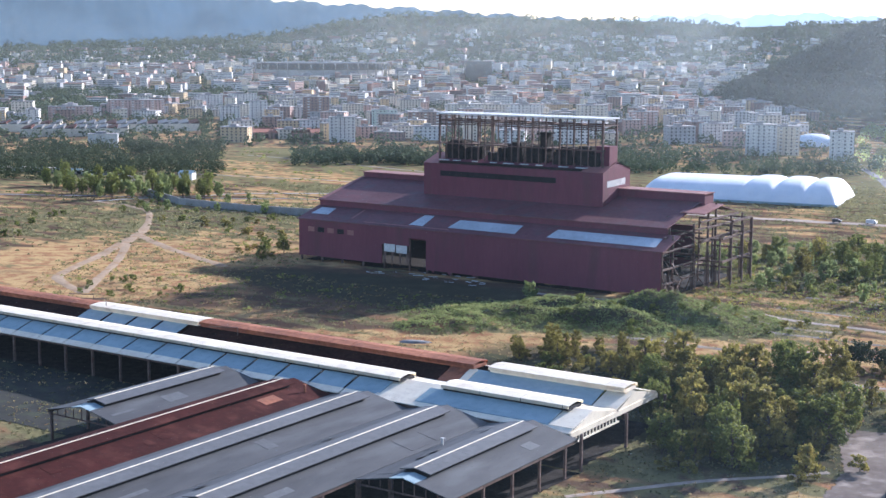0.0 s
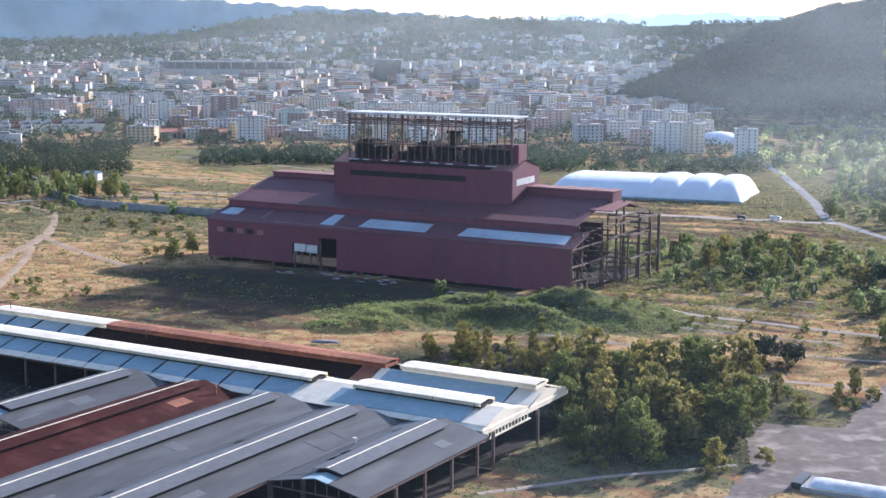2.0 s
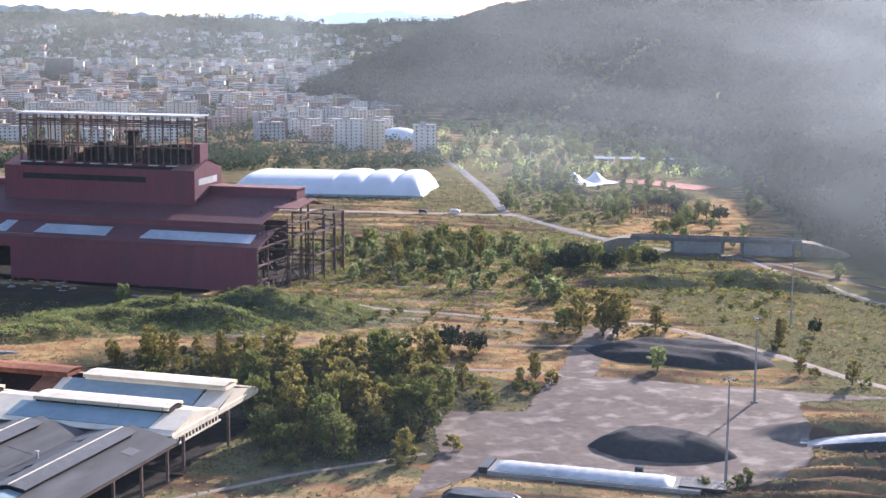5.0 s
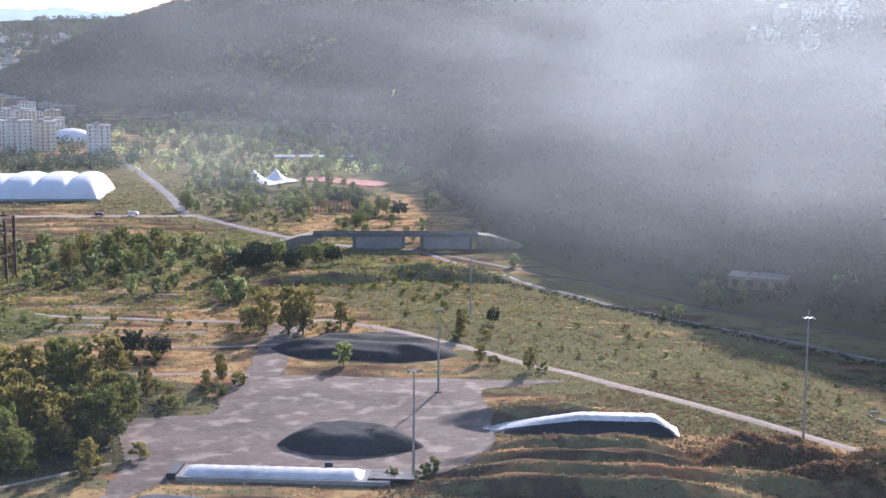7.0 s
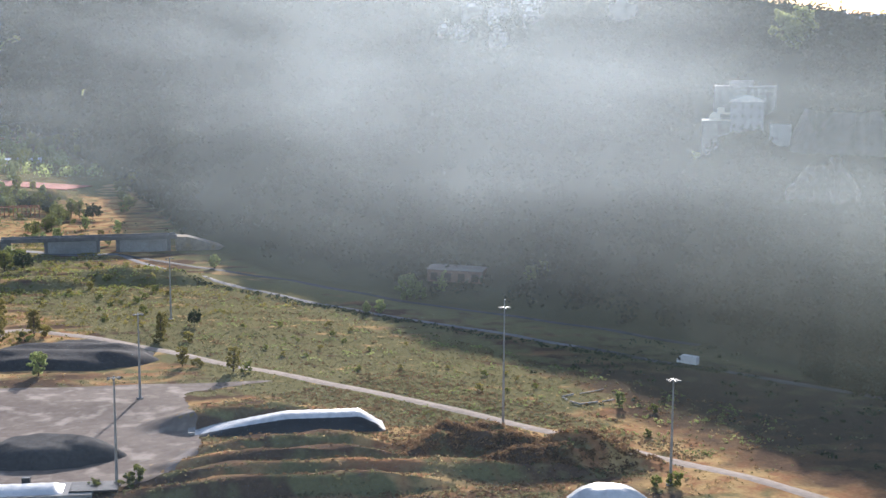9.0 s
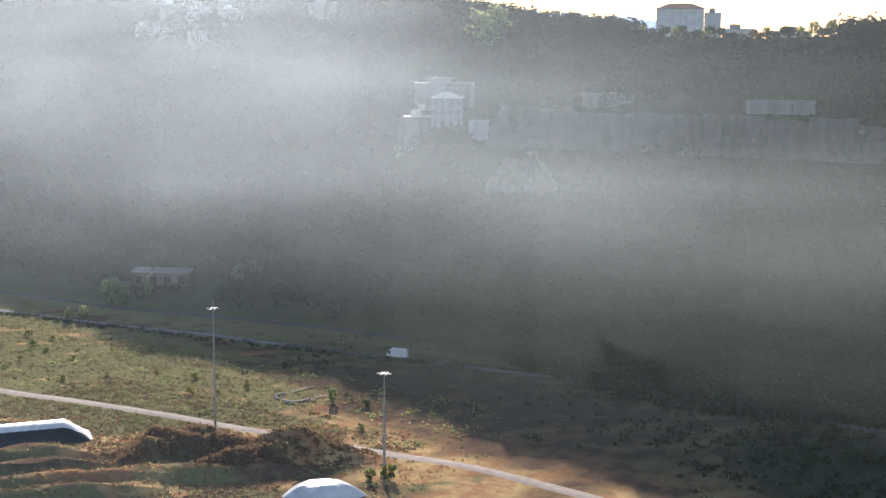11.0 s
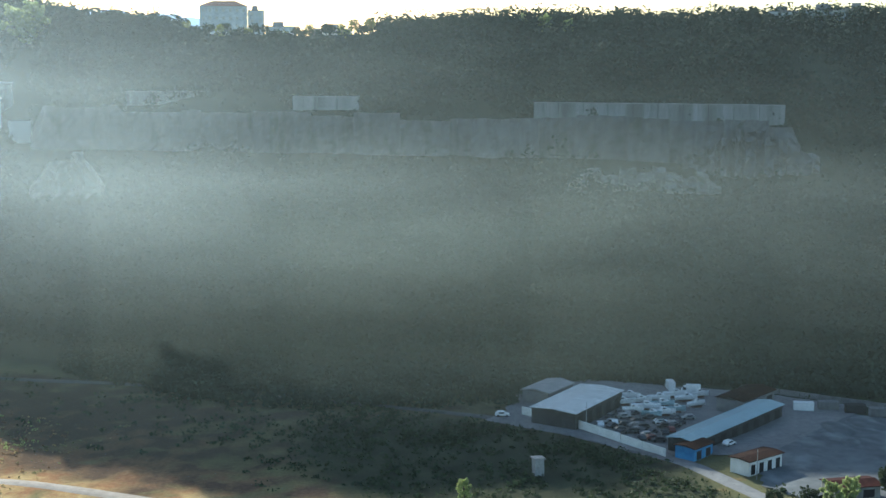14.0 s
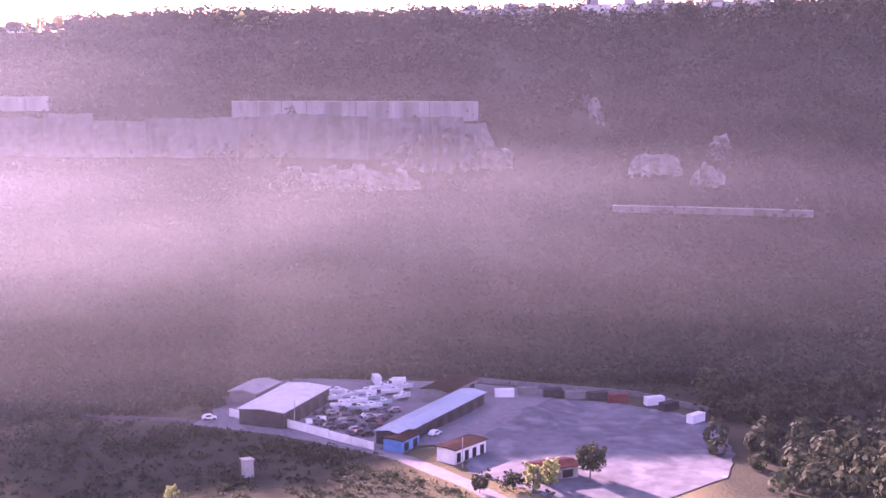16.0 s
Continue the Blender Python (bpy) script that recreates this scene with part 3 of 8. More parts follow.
def slab(name, outline, mat, label, category="pavement", lift=0.12, step=3.0):
    """A flat yard draped over the ground inside an outline of places, with a ragged rim."""
    xs, ys = [p[0] for p in outline], [p[1] for p in outline]
    s, index = Shape(), {}

    def inside(x, y):
        hit = False
        for (x0, y0), (x1, y1) in zip(outline, outline[1:] + outline[:1]):
            if (y0 > y) != (y1 > y) and x < (x1 - x0) * (y - y0) / (y1 - y0) + x0:
                hit = not hit
        return hit

    def rim(x, y):
        best, far = (x, y), 1e9
        for (x0, y0), (x1, y1) in zip(outline, outline[1:] + outline[:1]):
            k = max(0.0, min(1.0, ((x - x0) * (x1 - x0) + (y - y0) * (y1 - y0)) / ((x1 - x0) ** 2 + (y1 - y0) ** 2)))
            p = (x0 + k * (x1 - x0), y0 + k * (y1 - y0))
            if math.dist(p, (x, y)) < far:
                best, far = p, math.dist(p, (x, y))
        wob = 0.5 * math.sin(best[0] * 0.9 + best[1] * 1.3) + 0.4 * math.sin(best[0] * 2.3 - best[1] * 1.7)
        return best[0] + wob * 0.7, best[1] - wob * 0.7

    def corner(i, j):
        if (i, j) not in index:
            x, y = min(xs) + i * step, min(ys) + j * step
            index[i, j] = len(s.v)
            s.v.append((*((x, y) if inside(x, y) else rim(x, y)), 0.0))
        return index[i, j]

    for i in range(int((max(xs) - min(xs)) / step) + 1):
        for j in range(int((max(ys) - min(ys)) / step) + 1):
            if any(inside(min(xs) + (i + a) * step, min(ys) + (j + b) * step) for a, b in ((0, 0), (1, 0), (1, 1), (0, 1))):
                s.f.append((corner(i, j), corner(i + 1, j), corner(i + 1, j + 1), corner(i, j + 1)))
                s.m.append(0)
    xy = np.array(s.v)
    s.v = list(zip(xy[:, 0].tolist(), xy[:, 1].tolist(), (land(xy[:, 0], xy[:, 1]) + lift).tolist()))
    return solid(name, s, mat, label, category, kind="structure", smooth=True)


def square(s0, s1, w0, w1):
    return [tuple((SITE @ Vector((s, w, 0)))[:2]) for s, w in ((s0, w0), (s1, w0), (s1, w1), (s0, w1))]


# ---------------------------------------------------------------- roads and yards
slab("pavement_yard", [(84, 312), (104, 350), (114, 392), (140, 384), (170, 430), (204, 492), (216, 492), (181, 424), (178, 419), (258, 366), (226, 372), (198, 316), (176, 298), (152, 303), (110, 330)], PAVING,
     "broad worn asphalt yard with pale scuffed patches", step=2.0)
ribbon("road_canal", [(206, 474), (226, 500), (236, 484), (246, 462), (255, 421), (264, 376), (273, 328), (280, 286), (284, 256), (288, 212), (290, 186), (287, 160), (275, 110), (250, 40)], 6.0, TRACK, "long pale gravel service road between weeds")
ribbon("road_field", [(40, 610), (125, 562), (174, 525), (212, 496), (224, 492)], 5.0, TRACK, "pale dirt road crossing the dry weedy field")
ribbon("road_spur", [(118, 452), (136, 442), (166, 427)], 4.0, TRACK, "short pale concrete road joining the yard")
ribbon("road_hill_foot", [(352, 640), (345, 566), (348, 496), (357, 412), (366, 372), (372, 340)], 4.5, ASPHALT, "grey road along the foot of the wooded hill")
# The same road goes on in the asphalt darkened for shade.
ribbon("road_hill_shade", [(372, 340), (375, 313), (383, 259), (390, 215), (389, 150), (386, 102)], 5.0, ASPHALT_SHADE, "asphalt road along the foot of the wooded hill, darkened for its shade")
ribbon("road_upper", [(352, 640), (360, 602), (373, 525), (381, 453), (396, 380), (408, 311)], 5.0, ASPHALT_SHADE, "second grey road climbing along the hill foot")
ribbon("road_avenue", [(372, 1240), (362, 1165), (322, 960), (295, 847), (303, 770), (314, 700), (330, 655), (352, 640)], 9.0, ASPHALT, "straight grey avenue between trees and the white halls")
ribbon("road_cross", [(60, 960), (188, 885), (297, 832)], 13.0, TRACK, "grey cross road in front of the white halls")
ribbon("road_far", [(-420, 1010), (-180, 985), (60, 960)], 6.0, ASPHALT, "grey road behind the red steelworks")
ribbon("track_west", [(-158, 606), (-182, 645), (-178, 700), (-175, 756), (-174, 801), (-180, 850), (-190, 900), (-215, 940), (-240, 957)], [6, 7, 7, 10, 8, 6, 5, 5, 5], DUST, "pale dirt track forking through dry grass")
ribbon("track_fork", [(-158, 606), (-163, 690), (-174, 770)], 6.0, DUST, "pale dirt track through dry grass")
ribbon("track_branch", [(-174, 790), (-150, 746), (-107, 680)], 7.0, DUST, "pale dirt track leading towards the red steelworks")
ribbon("track_ramp", [(-240, 957), (-205, 985), (-150, 1010), (-60, 1020)], 6.0, CONCRETE, "curved concrete ramp road")
ribbon("track_rail", [(-300, 1196), (-224, 1129), (-168, 1049), (-115, 1012), (-60, 958)], 3.0, MACHINE, "dark disused rail line over the field", category="track")
ribbon("track_plot", [(-250, 1160), (-209, 1163), (-157, 1140), (-92, 1112), (-40, 1075)], 4.0, TRACK, "pale dirt road between dry plots")
ribbon("track_edge", [(-190, 1360), (-153, 1328), (-89, 1265), (-18, 1190), (30, 1150)], 6.0, OLD_SLAB, "pale concrete road along the green strip")
ribbon("track_wood", [(30, 330), (43, 335), (61, 341), (88, 347), (100, 350)], 2.6, TRACK, "narrow pale path beside the trees")
ribbon("track_field_edge", [(120, 500), (160, 478), (200, 462)], 3.0, TRACK, "faint dirt track over dry grass")
ribbon("road_yard", [(386, 108), (376, 76), (362, 48), (338, 26), (310, 5), (270, -20)], 7.0, ASPHALT, "grey road passing the walled boat yard")
slab("pavement_boat_yard", [(384, 104), (364, 56), (372, 28), (436, 2), (442, 40), (440, 92), (412, 108)], ASPHALT, "dark asphalt boat yard floor", lift=0.3)
slab("pavement_lot", [(346, 26), (372, 30), (428, 20), (424, 0), (418, -18), (408, -34), (394, -43), (372, -44), (350, -40), (330, -22), (328, 4)], LOT, "pale dusty empty lot beside the boat yard", lift=0.2, step=2.0)

# ---------------------------------------------------------------- red steelworks
def steelworks():
    s0, w0 = -452.0, 544.0
    top = thing("steelworks", site(s0, w0), "huge derelict red sheet-clad steelworks with an open steel crown", "factory")
    L = 201.0
    # front wall with a gateway, sheets hung 1.5 to 3 m above the ground
    for a, b, lo in ((0, 52, 2.8), (52, 68, 12.5), (68, 78, 16.5), (78, L - 1, 2.0)):
        wall = Shape()
        wall.box(a, b, 0, 0.5, lo, 21)
        part("front_wall", wall, RED, top, "dark red sheet wall")
    side, rear = Shape(), Shape()
    side.box(0, 0.5, 0.5, 92, 2.8, 21)
    part("side_wall", side, RED, top, "dark red sheet wall")
    rear.box(0, L - 26, 91.5, 92, 0.1, 21)
    part("rear_wall", rear, RED, top, "dark red sheet wall")
    for x in (0.0,):
        gable = Shape()
        gable.extrude([(0, 21), (17, 26.2), (17, 29), (55, 38), (92, 30), (92, 21)], x, x + 0.5, axis="x")
        part("gable", gable, RED, top)
    band = Shape()
    band.box(0, L - 6, 17, 17.4, 26.0, 29.2)
    part("clerestory", band, RED, top, "dark red band between two roofs")
    low = Shape()
    low.extrude([(-0.6, 20.9), (17.2, 26.1), (17.2, 26.5), (-0.6, 21.4)], -0.6, L + 0.3, axis="x")
    part("low_roof", low, RED_ROOF, top)
    mid = Shape()
    mid.extrude([(16.4, 28.9), (55, 38), (55, 38.4), (16.4, 29.4)], -0.6, L - 6, axis="x")
    mid.extrude([(55, 38), (93, 29.8), (93, 30.2), (55, 38.4)], -0.6, L - 6, axis="x")
    part("main_roof", mid, RED_ROOF, top)
    for a, b, c0, c1 in ((88, 125, 3.5, 13.0), (142, 196, 3.0, 12.0), (3, 14, 6, 14), (66, 74, 3, 15)):
        sky_sheet = Shape()
        k = (26.1 - 20.9) / 17.8
        sky_sheet.face([(a, c0, 21.55 + (c0 + 0.6) * k), (b, c0, 21.55 + (c0 + 0.6) * k), (b - 1, c1, 21.55 + (c1 + 0.6) * k), (a + 1, c1, 21.55 + (c1 + 0.6) * k)])
        part("skylight", sky_sheet, SKYLIGHT, top, "pale translucent sheet strip" if a > 80 else "")
    for a, b, c0, c1 in ((40, 90, 1.0, 1.9), (30, 31.2, 4, 15)):
        strip = Shape()
        k = (26.1 - 20.9) / 17.8
        strip.face([(a, c0, 21.58 + (c0 + 0.6) * k), (b, c0, 21.58 + (c0 + 0.6) * k), (b, c1, 21.58 + (c1 + 0.6) * k), (a, c1, 21.58 + (c1 + 0.6) * k)])
        part("roof_strip", strip, RED_FADED_LIT, top, "faded pinkish roof sheet")
    # faded edge of the west verge
    verge = Shape()
    verge.face([(-0.55, 18, 29.9), (2.5, 18, 29.9), (1.5, 54, 38.5), (-0.55, 54, 38.5)])
    part("verge", verge, RED_FADED_LIT, top, "faded pink roof edge")
    # ridge monitor
    for x0, x1, y0, y1, z in ((0.5, 54, 54, 64, 40.6), (150, L - 4, 52, 62, 41.2)):
        mon = Shape()
        mon.box(x0, x1, y0, y1, 35.5, z)
        part("ridge_monitor", mon, RED, top)
        cap = Shape()
        cap.box(x0 - 0.5, x1 + 0.5, y0 - 0.6, y1 + 0.5, z, z + 0.4)
        part("monitor_cap", cap, RED_FADED_LIT, top, "pink sheet cap, sunlight put into its colour")
    porch = Shape()
    porch.extrude([(36, 34.0), (58, 36.4), (58, 36.9), (36, 34.5)], L - 9, L + 3, axis="x")
    part("end_canopy", porch, RED_FADED_LIT, top, "faded sheet canopy on posts")
    # tower box with a gabled roof
    b0, b1 = 52.0, 153.0
    box = Shape()
    box.extrude([(36, 33), (64, 33), (64, 50), (49.5, 54.0), (36, 49.7)], b0, b1, axis="x")
    tower = part("tower", box, RED, top, "dark red sheet-clad upper storey")
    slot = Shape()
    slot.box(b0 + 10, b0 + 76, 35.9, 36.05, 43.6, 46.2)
    part("long_opening", slot, OPENING_SHADE, tower, "long window slot, its inner shade painted dark")
    # Paler red puts the sunlight on these roof ends into the colour.
    for x0, x1 in ((b0 - 0.3, b0 + 9), (b1 - 12, b1 + 0.3)):
        lit = Shape()
        lit.face([(x0, 35.6, 49.75), (x1, 35.6, 49.75), (x1, 49.5, 54.2), (x0, 49.5, 54.2)])
        lit.face([(x0, 64.4, 50.2), (x0, 49.5, 54.2), (x1, 49.5, 54.2), (x1, 64.4, 50.2)])
        part("roof_end", lit, RED_FADED_LIT, tower, "remaining roof sheets in the paler sunlit red")
    pane = Shape()
    pane.face([(b1 + 0.06, 40, 42.6), (b1 + 0.06, 59, 43.0), (b1 + 0.06, 59, 46.2), (b1 + 0.06, 40, 45.6)])
    part("end_window", pane, PALE_SHEET, tower, "pale glazed strip")
    deck = Shape()
    deck.box(b0 + 9, b1 - 12, 36, 64, 50.0, 50.8)
    part("deck", deck, MACHINE, tower, "dark stripped roof deck")
    return top, tower


works, works_tower = steelworks()


def steel_crown(tower):
    """The open frame on the tower: posts, rails, roof edge and the machinery under it."""
    x0, x1, y0, y1 = 57.5, 149.5, 42.0, 56.0
    rs = random.Random(4)
    roof = Shape()
    roof.box(x0 - 1.5, x1 + 1.0, y0 - 0.8, y1 + 0.8, 74.0, 74.7)
    part("crown_roof", roof, PALE_SHEET, tower, "thin pale roof edge on an open steel frame")
    n = 24
    for y in (y0, y1):
        for i in range(n + 1):
            if y == y1 and i % 2:
                continue
            x = x0 + (x1 - x0) * i / n
            p = Shape()
            k = 0.42 if i % 6 == 0 else 0.22
            p.box(x - k, x + k, y - k, y + k, 51, 74.0)
            part("post", p, STEEL, tower)
    for y in (y0, y1):
        for z, w in ((71.0, 0.7), (69.2, 0.5), (59.5, 0.6)):
            b = Shape()
            b.beam((x0, y, z), (x1, y, z), w)
            part("rail", b, STEEL, tower)
    for i in range(0, n + 1, 4):
        x = x0 + (x1 - x0) * i / n
        for z in (71, 59.5):
            b = Shape()
            b.beam((x, y0, z), (x, y1, z), 0.6)
            part("cross_beam", b, STEEL, tower)
    for x, w, h in ((66, 9, 9.5), (75, 7, 6.5), (101, 8, 9.5), (112, 9, 8.5), (128, 9, 8.8), (139, 9, 9.2), (92, 5, 5)):
        m = Shape()
        m.box(x - w / 2, x + w / 2, y0 + 1, y1 - 1, 50.8, 50.8 + h)
        m.box(x - w / 2 + 1.2, x + w / 2 - 1, y0 + 2, y1 - 4, 50.8 + h, 50.8 + h + rs.uniform(0.6, 1.6))
        part("machine_housing", m, MACHINE, tower, "blackened machinery housing")
    for i in range(38):
        x, h = rs.uniform(x0 + 1, x1 - 1), rs.uniform(1.5, 8.0)
        m, w = Shape(), rs.uniform(0.8, 3.5)
        m.box(x - w / 2, x + w / 2, y0 + rs.uniform(0.2, 4), y0 + rs.uniform(5, 11), 50.8, 50.8 + h)
        part("machine_scrap", m, MACHINE, tower)
    stack = Shape()
    stack.box(114, 118, y0 + 3, y0 + 7, 55, 66)
    stack.box(112.5, 119.5, y0 + 2, y0 + 8, 66, 66.8)
    part("hopper", stack, MACHINE, tower, "dark hopper in the open frame")
    hut = Shape()
    hut.box(145, 152, 44, 52, 51, 61.5)
    part("stair_hut", hut, RED, tower, "small red sheet hut")
    for i in range(9):
        d = Shape()
        x = x0 + 2 + i * 9.6 + rs.uniform(-2, 2)
        d.box(x, x + rs.uniform(3, 6), y0 - 4 + rs.uniform(-1, 1), y0 - 2.5, 51.2, 51.6)
        part("loose_sheet", d, PALE_SHEET, tower, "pale torn sheet")


steel_crown(works_tower)


def east_frame(top):
    """The stripped east end: bare columns, beams and platforms."""
    L = 201.0
    rs = random.Random(9)
    cols = [(L - 1, 1, 21), (L - 1, 12, 27), (L - 6, 19, 29), (L - 1, 34, 30), (L + 1, 45, 35), (L, 56, 37.5), (L + 3, 67, 31), (L + 4, 78, 31), (L - 12, 8, 22), (L - 12, 30, 33), (L + 6, 84, 29)]
    for x, y, h in cols:
        c = Shape()
        c.box(x - 0.42, x + 0.42, y - 0.3, y + 0.3, 0, h)
        if h > 28 and x > L - 3:
            for sgn in (-1, 1):
                c.beam((x + sgn * 1.0, y, 0), (x + sgn * 0.8, y, 16), 0.3)
            for k in range(6):
                c.beam((x - 1.0, y, k * 2.7), (x + 1.0, y, k * 2.7 + 2.7), 0.18)
        part("column", c, STEEL, top)
    for y0, y1, z, x in ((34, 78, 30.8, L + 2), (34, 78, 22.0, L + 2), (1, 34, 20.6, L - 1), (1, 56, 13.0, L - 1), (1, 45, 6.5, L - 1), (34, 84, 28.5, L + 5), (12, 56, 25.5, L - 5)):
        b = Shape()
        b.beam((x, y0, z), (x, y1, z), 0.9, 1.3 if z == 22.0 else 0.7)
        part("beam", b, STEEL, top)
    for y, z, x0, x1 in ((45, 12, L - 10, L + 7), (45, 22, L - 10, L + 7), (56, 8, L - 8, L + 8), (56, 30, L - 8, L + 8), (67, 16, L - 6, L + 9), (67, 26, L - 6, L + 9), (78, 10, L - 4, L + 9), (78, 22, L - 4, L + 9), (78, 29, L - 4, L + 9), (34, 16, L - 12, L + 3), (34, 26, L - 12, L + 3), (19, 24, L - 14, L + 1), (12, 17, L - 14, L + 1)):
        b = Shape()
        b.beam((x0, y, z), (x1, y, z), 0.6, 0.8)
        part("cross_beam", b, STEEL, top)
    for x, y, h in ((L + 8, 56, 30), (L + 9, 67, 27), (L + 9, 78, 29), (L + 7, 45, 23), (L - 8, 56, 30), (L - 6, 67, 26)):
        c = Shape()
        c.box(x - 0.35, x + 0.35, y - 0.3, y + 0.3, 0, h)
        part("column", c, STEEL, top)
    for y0, y1, z, x in ((45, 78, 12.0, L + 8), (45, 78, 22.5, L + 8), (56, 78, 29.4, L + 8.5), (34, 67, 9.0, L - 7)):
        b = Shape()
        b.beam((x, y0, z), (x, y1, z), 0.6, 0.9)
        part("beam", b, STEEL, top)
    for i in range(12):
        y, z = rs.uniform(1, 60), rs.uniform(3, 26)
        b = Shape()
        if i % 2:
            b.beam((L + rs.uniform(-4, 3), y, z), (L + rs.uniform(-4, 3), y + rs.uniform(4, 12), z + rs.uniform(-5, 5)), 0.28)
        else:
            b.beam((L + rs.uniform(-3, 3), y, 0), (L + rs.uniform(-3, 3), y, z), 0.3)
        part("brace", b, STEEL, top)
    for x, y, w, z in ((L - 6, 6, 9, 6.2), (L - 7, 16, 10, 12.6), (L - 6, 28, 12, 8.0), (L - 6, 40, 9, 14.0), (L - 8, 10, 8, 18.0)):
        p = Shape()
        p.box(x - 5, x + 5, y - w / 2, y + w / 2, z, z + 0.5)
        p.box(x - 3, x + 1, y - 2, y + 2, z + 0.5, z + rs.uniform(1.5, 3.5))
        part("platform", p, MACHINE, top)
    for i in range(22):
        a = Vector((L + rs.uniform(-9, 1), rs.uniform(2, 30), rs.uniform(1, 17)))
        p = Shape()
        p.tube([a, a + Vector((rs.uniform(-3, 3), rs.uniform(-5, 5), rs.uniform(-6, 2)))], [0.3, 0.3], 6)
        part("pipe", p, STEEL, top)
    for i in range(12):
        x, y = L - rs.uniform(0, 9), rs.uniform(1, 36)
        p = Shape()
        p.box(x - 1, x + 1, y - 1.2, y + 1.2, rs.uniform(0, 3), rs.uniform(3.2, 6))
        part("wreckage", p, STEEL, top)
    # posts under the hanging front sheets
    for x in (1, 14, 27, 40, 53, 68, 78, 92, 106):
        p = Shape()
        p.box(x - 0.4, x + 0.4, 0.6, 1.4, 0, 3.2 if x < 50 or x > 80 else 17)
        part("post", p, STEEL, top)
    for x0, x1, z in ((53.5, 60, 9.0), (60.6, 67, 8.8)):
        gate = Shape()
        gate.box(x0, x1, -0.2, 0, z, z + 3.8)
        part("gate_sheet", gate, PALE_SHEET, top, "pale sheet over the gateway")
    for x, w, h in ((53.2, 1.6, 6.5), (57.6, 1.1, 7.6), (62.3, 1.4, 7.0), (66.4, 1.8, 6.2), (81.0, 2.2, 1.2), (90.0, 3.0, 1.5), (104.0, 2.4, 1.0)):
        rag = Shape()
        rag.extrude([(x, 9.2), (x + w, 9.2), (x + w * 0.8, 9.2 - h * 0.5), (x + w * 0.45, 9.2 - h), (x + w * 0.2, 9.2 - h * 0.7)] if x < 70 else [(x, 2.3), (x + w, 2.3), (x + w * 0.6, 2.3 - h), (x + w * 0.2, 2.3 - h * 0.6)], -0.1, 0.05)
        part("torn_sheet", rag, STEEL if x < 70 else RED, top, "ragged hanging sheet")
    # Pale tone stands in for sunlit debris lying beyond the gateway.
    for i in range(46):
        x, y = rs.uniform(50, 118), rs.uniform(-16, 3)
        slat = Shape()
        slat.box(-rs.uniform(0.8, 2.6), rs.uniform(0.8, 2.6), -0.18, 0.18, 0.05, 0.3, turn=Matrix.Rotation(rs.uniform(-0.5, 0.5), 3, "Z"))
        o = part("debris_slat", slat, PALE_SHEET if i % 3 else STEEL, top, "fallen slat in the tone of sunlit debris")
        o.location = (x, y, rs.uniform(0.0, 0.5))
    for i in range(5):
        w = Shape()
        w.box(6 + i * 6.2, 10 + i * 6.2, -0.12, -0.02, 15.2, 17.6)
        part("window", w, OPENING_SHADE if i % 2 else RED_FADED_LIT, top)
    # Floor is black to paint in the shade inside the hall.
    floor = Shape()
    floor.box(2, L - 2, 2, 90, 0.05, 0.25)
    part("hall_floor", floor, MACHINE, top, "littered floor slab, darkened for the shade inside")


east_frame(works)


# ---------------------------------------------------------------- foreground halls
def hall_posts(top, rows, z, size=0.45):
    for x, y in rows:
        p = Shape()
        p.box(x - size, x + size, y - size, y + size, -0.2, z)
        part("post", p, STEEL, top)


def bay_slope(top, name, x0, x1, y0, y1, z0, z1, mat, label="", thick=0.25):
    s = Shape()
    s.extrude([(y0, z0), (y1, z1), (y1, z1 + thick), (y0, z0 + thick)], x0, x1, axis="x")
    return part(name, s, mat, top, label)


def lantern(top, x0, x1, y, half, z, mats, rise=0.9, side=OPENING_SHADE, piece=13.0, label=""):
    """A raised ridge vent along x: sides near-black for slot shade by default, a low arched cap in lengths."""
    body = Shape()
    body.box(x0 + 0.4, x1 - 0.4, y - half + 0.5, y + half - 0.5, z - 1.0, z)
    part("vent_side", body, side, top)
    a = x0
    while a < x1 - 1:
        b = min(a + piece, x1)
        cap = Shape()
        o = [(y - half, z - 0.35), (y - half, z + rise * 0.5), (y, z + rise), (y + half, z + rise * 0.5), (y + half, z - 0.35)]
        cap.extrude(o + [(p, q + 0.15) for p, q in reversed(o)], a, b - 0.18, axis="x")
        part("ridge_cap", cap, mats, top, label)
        a = b


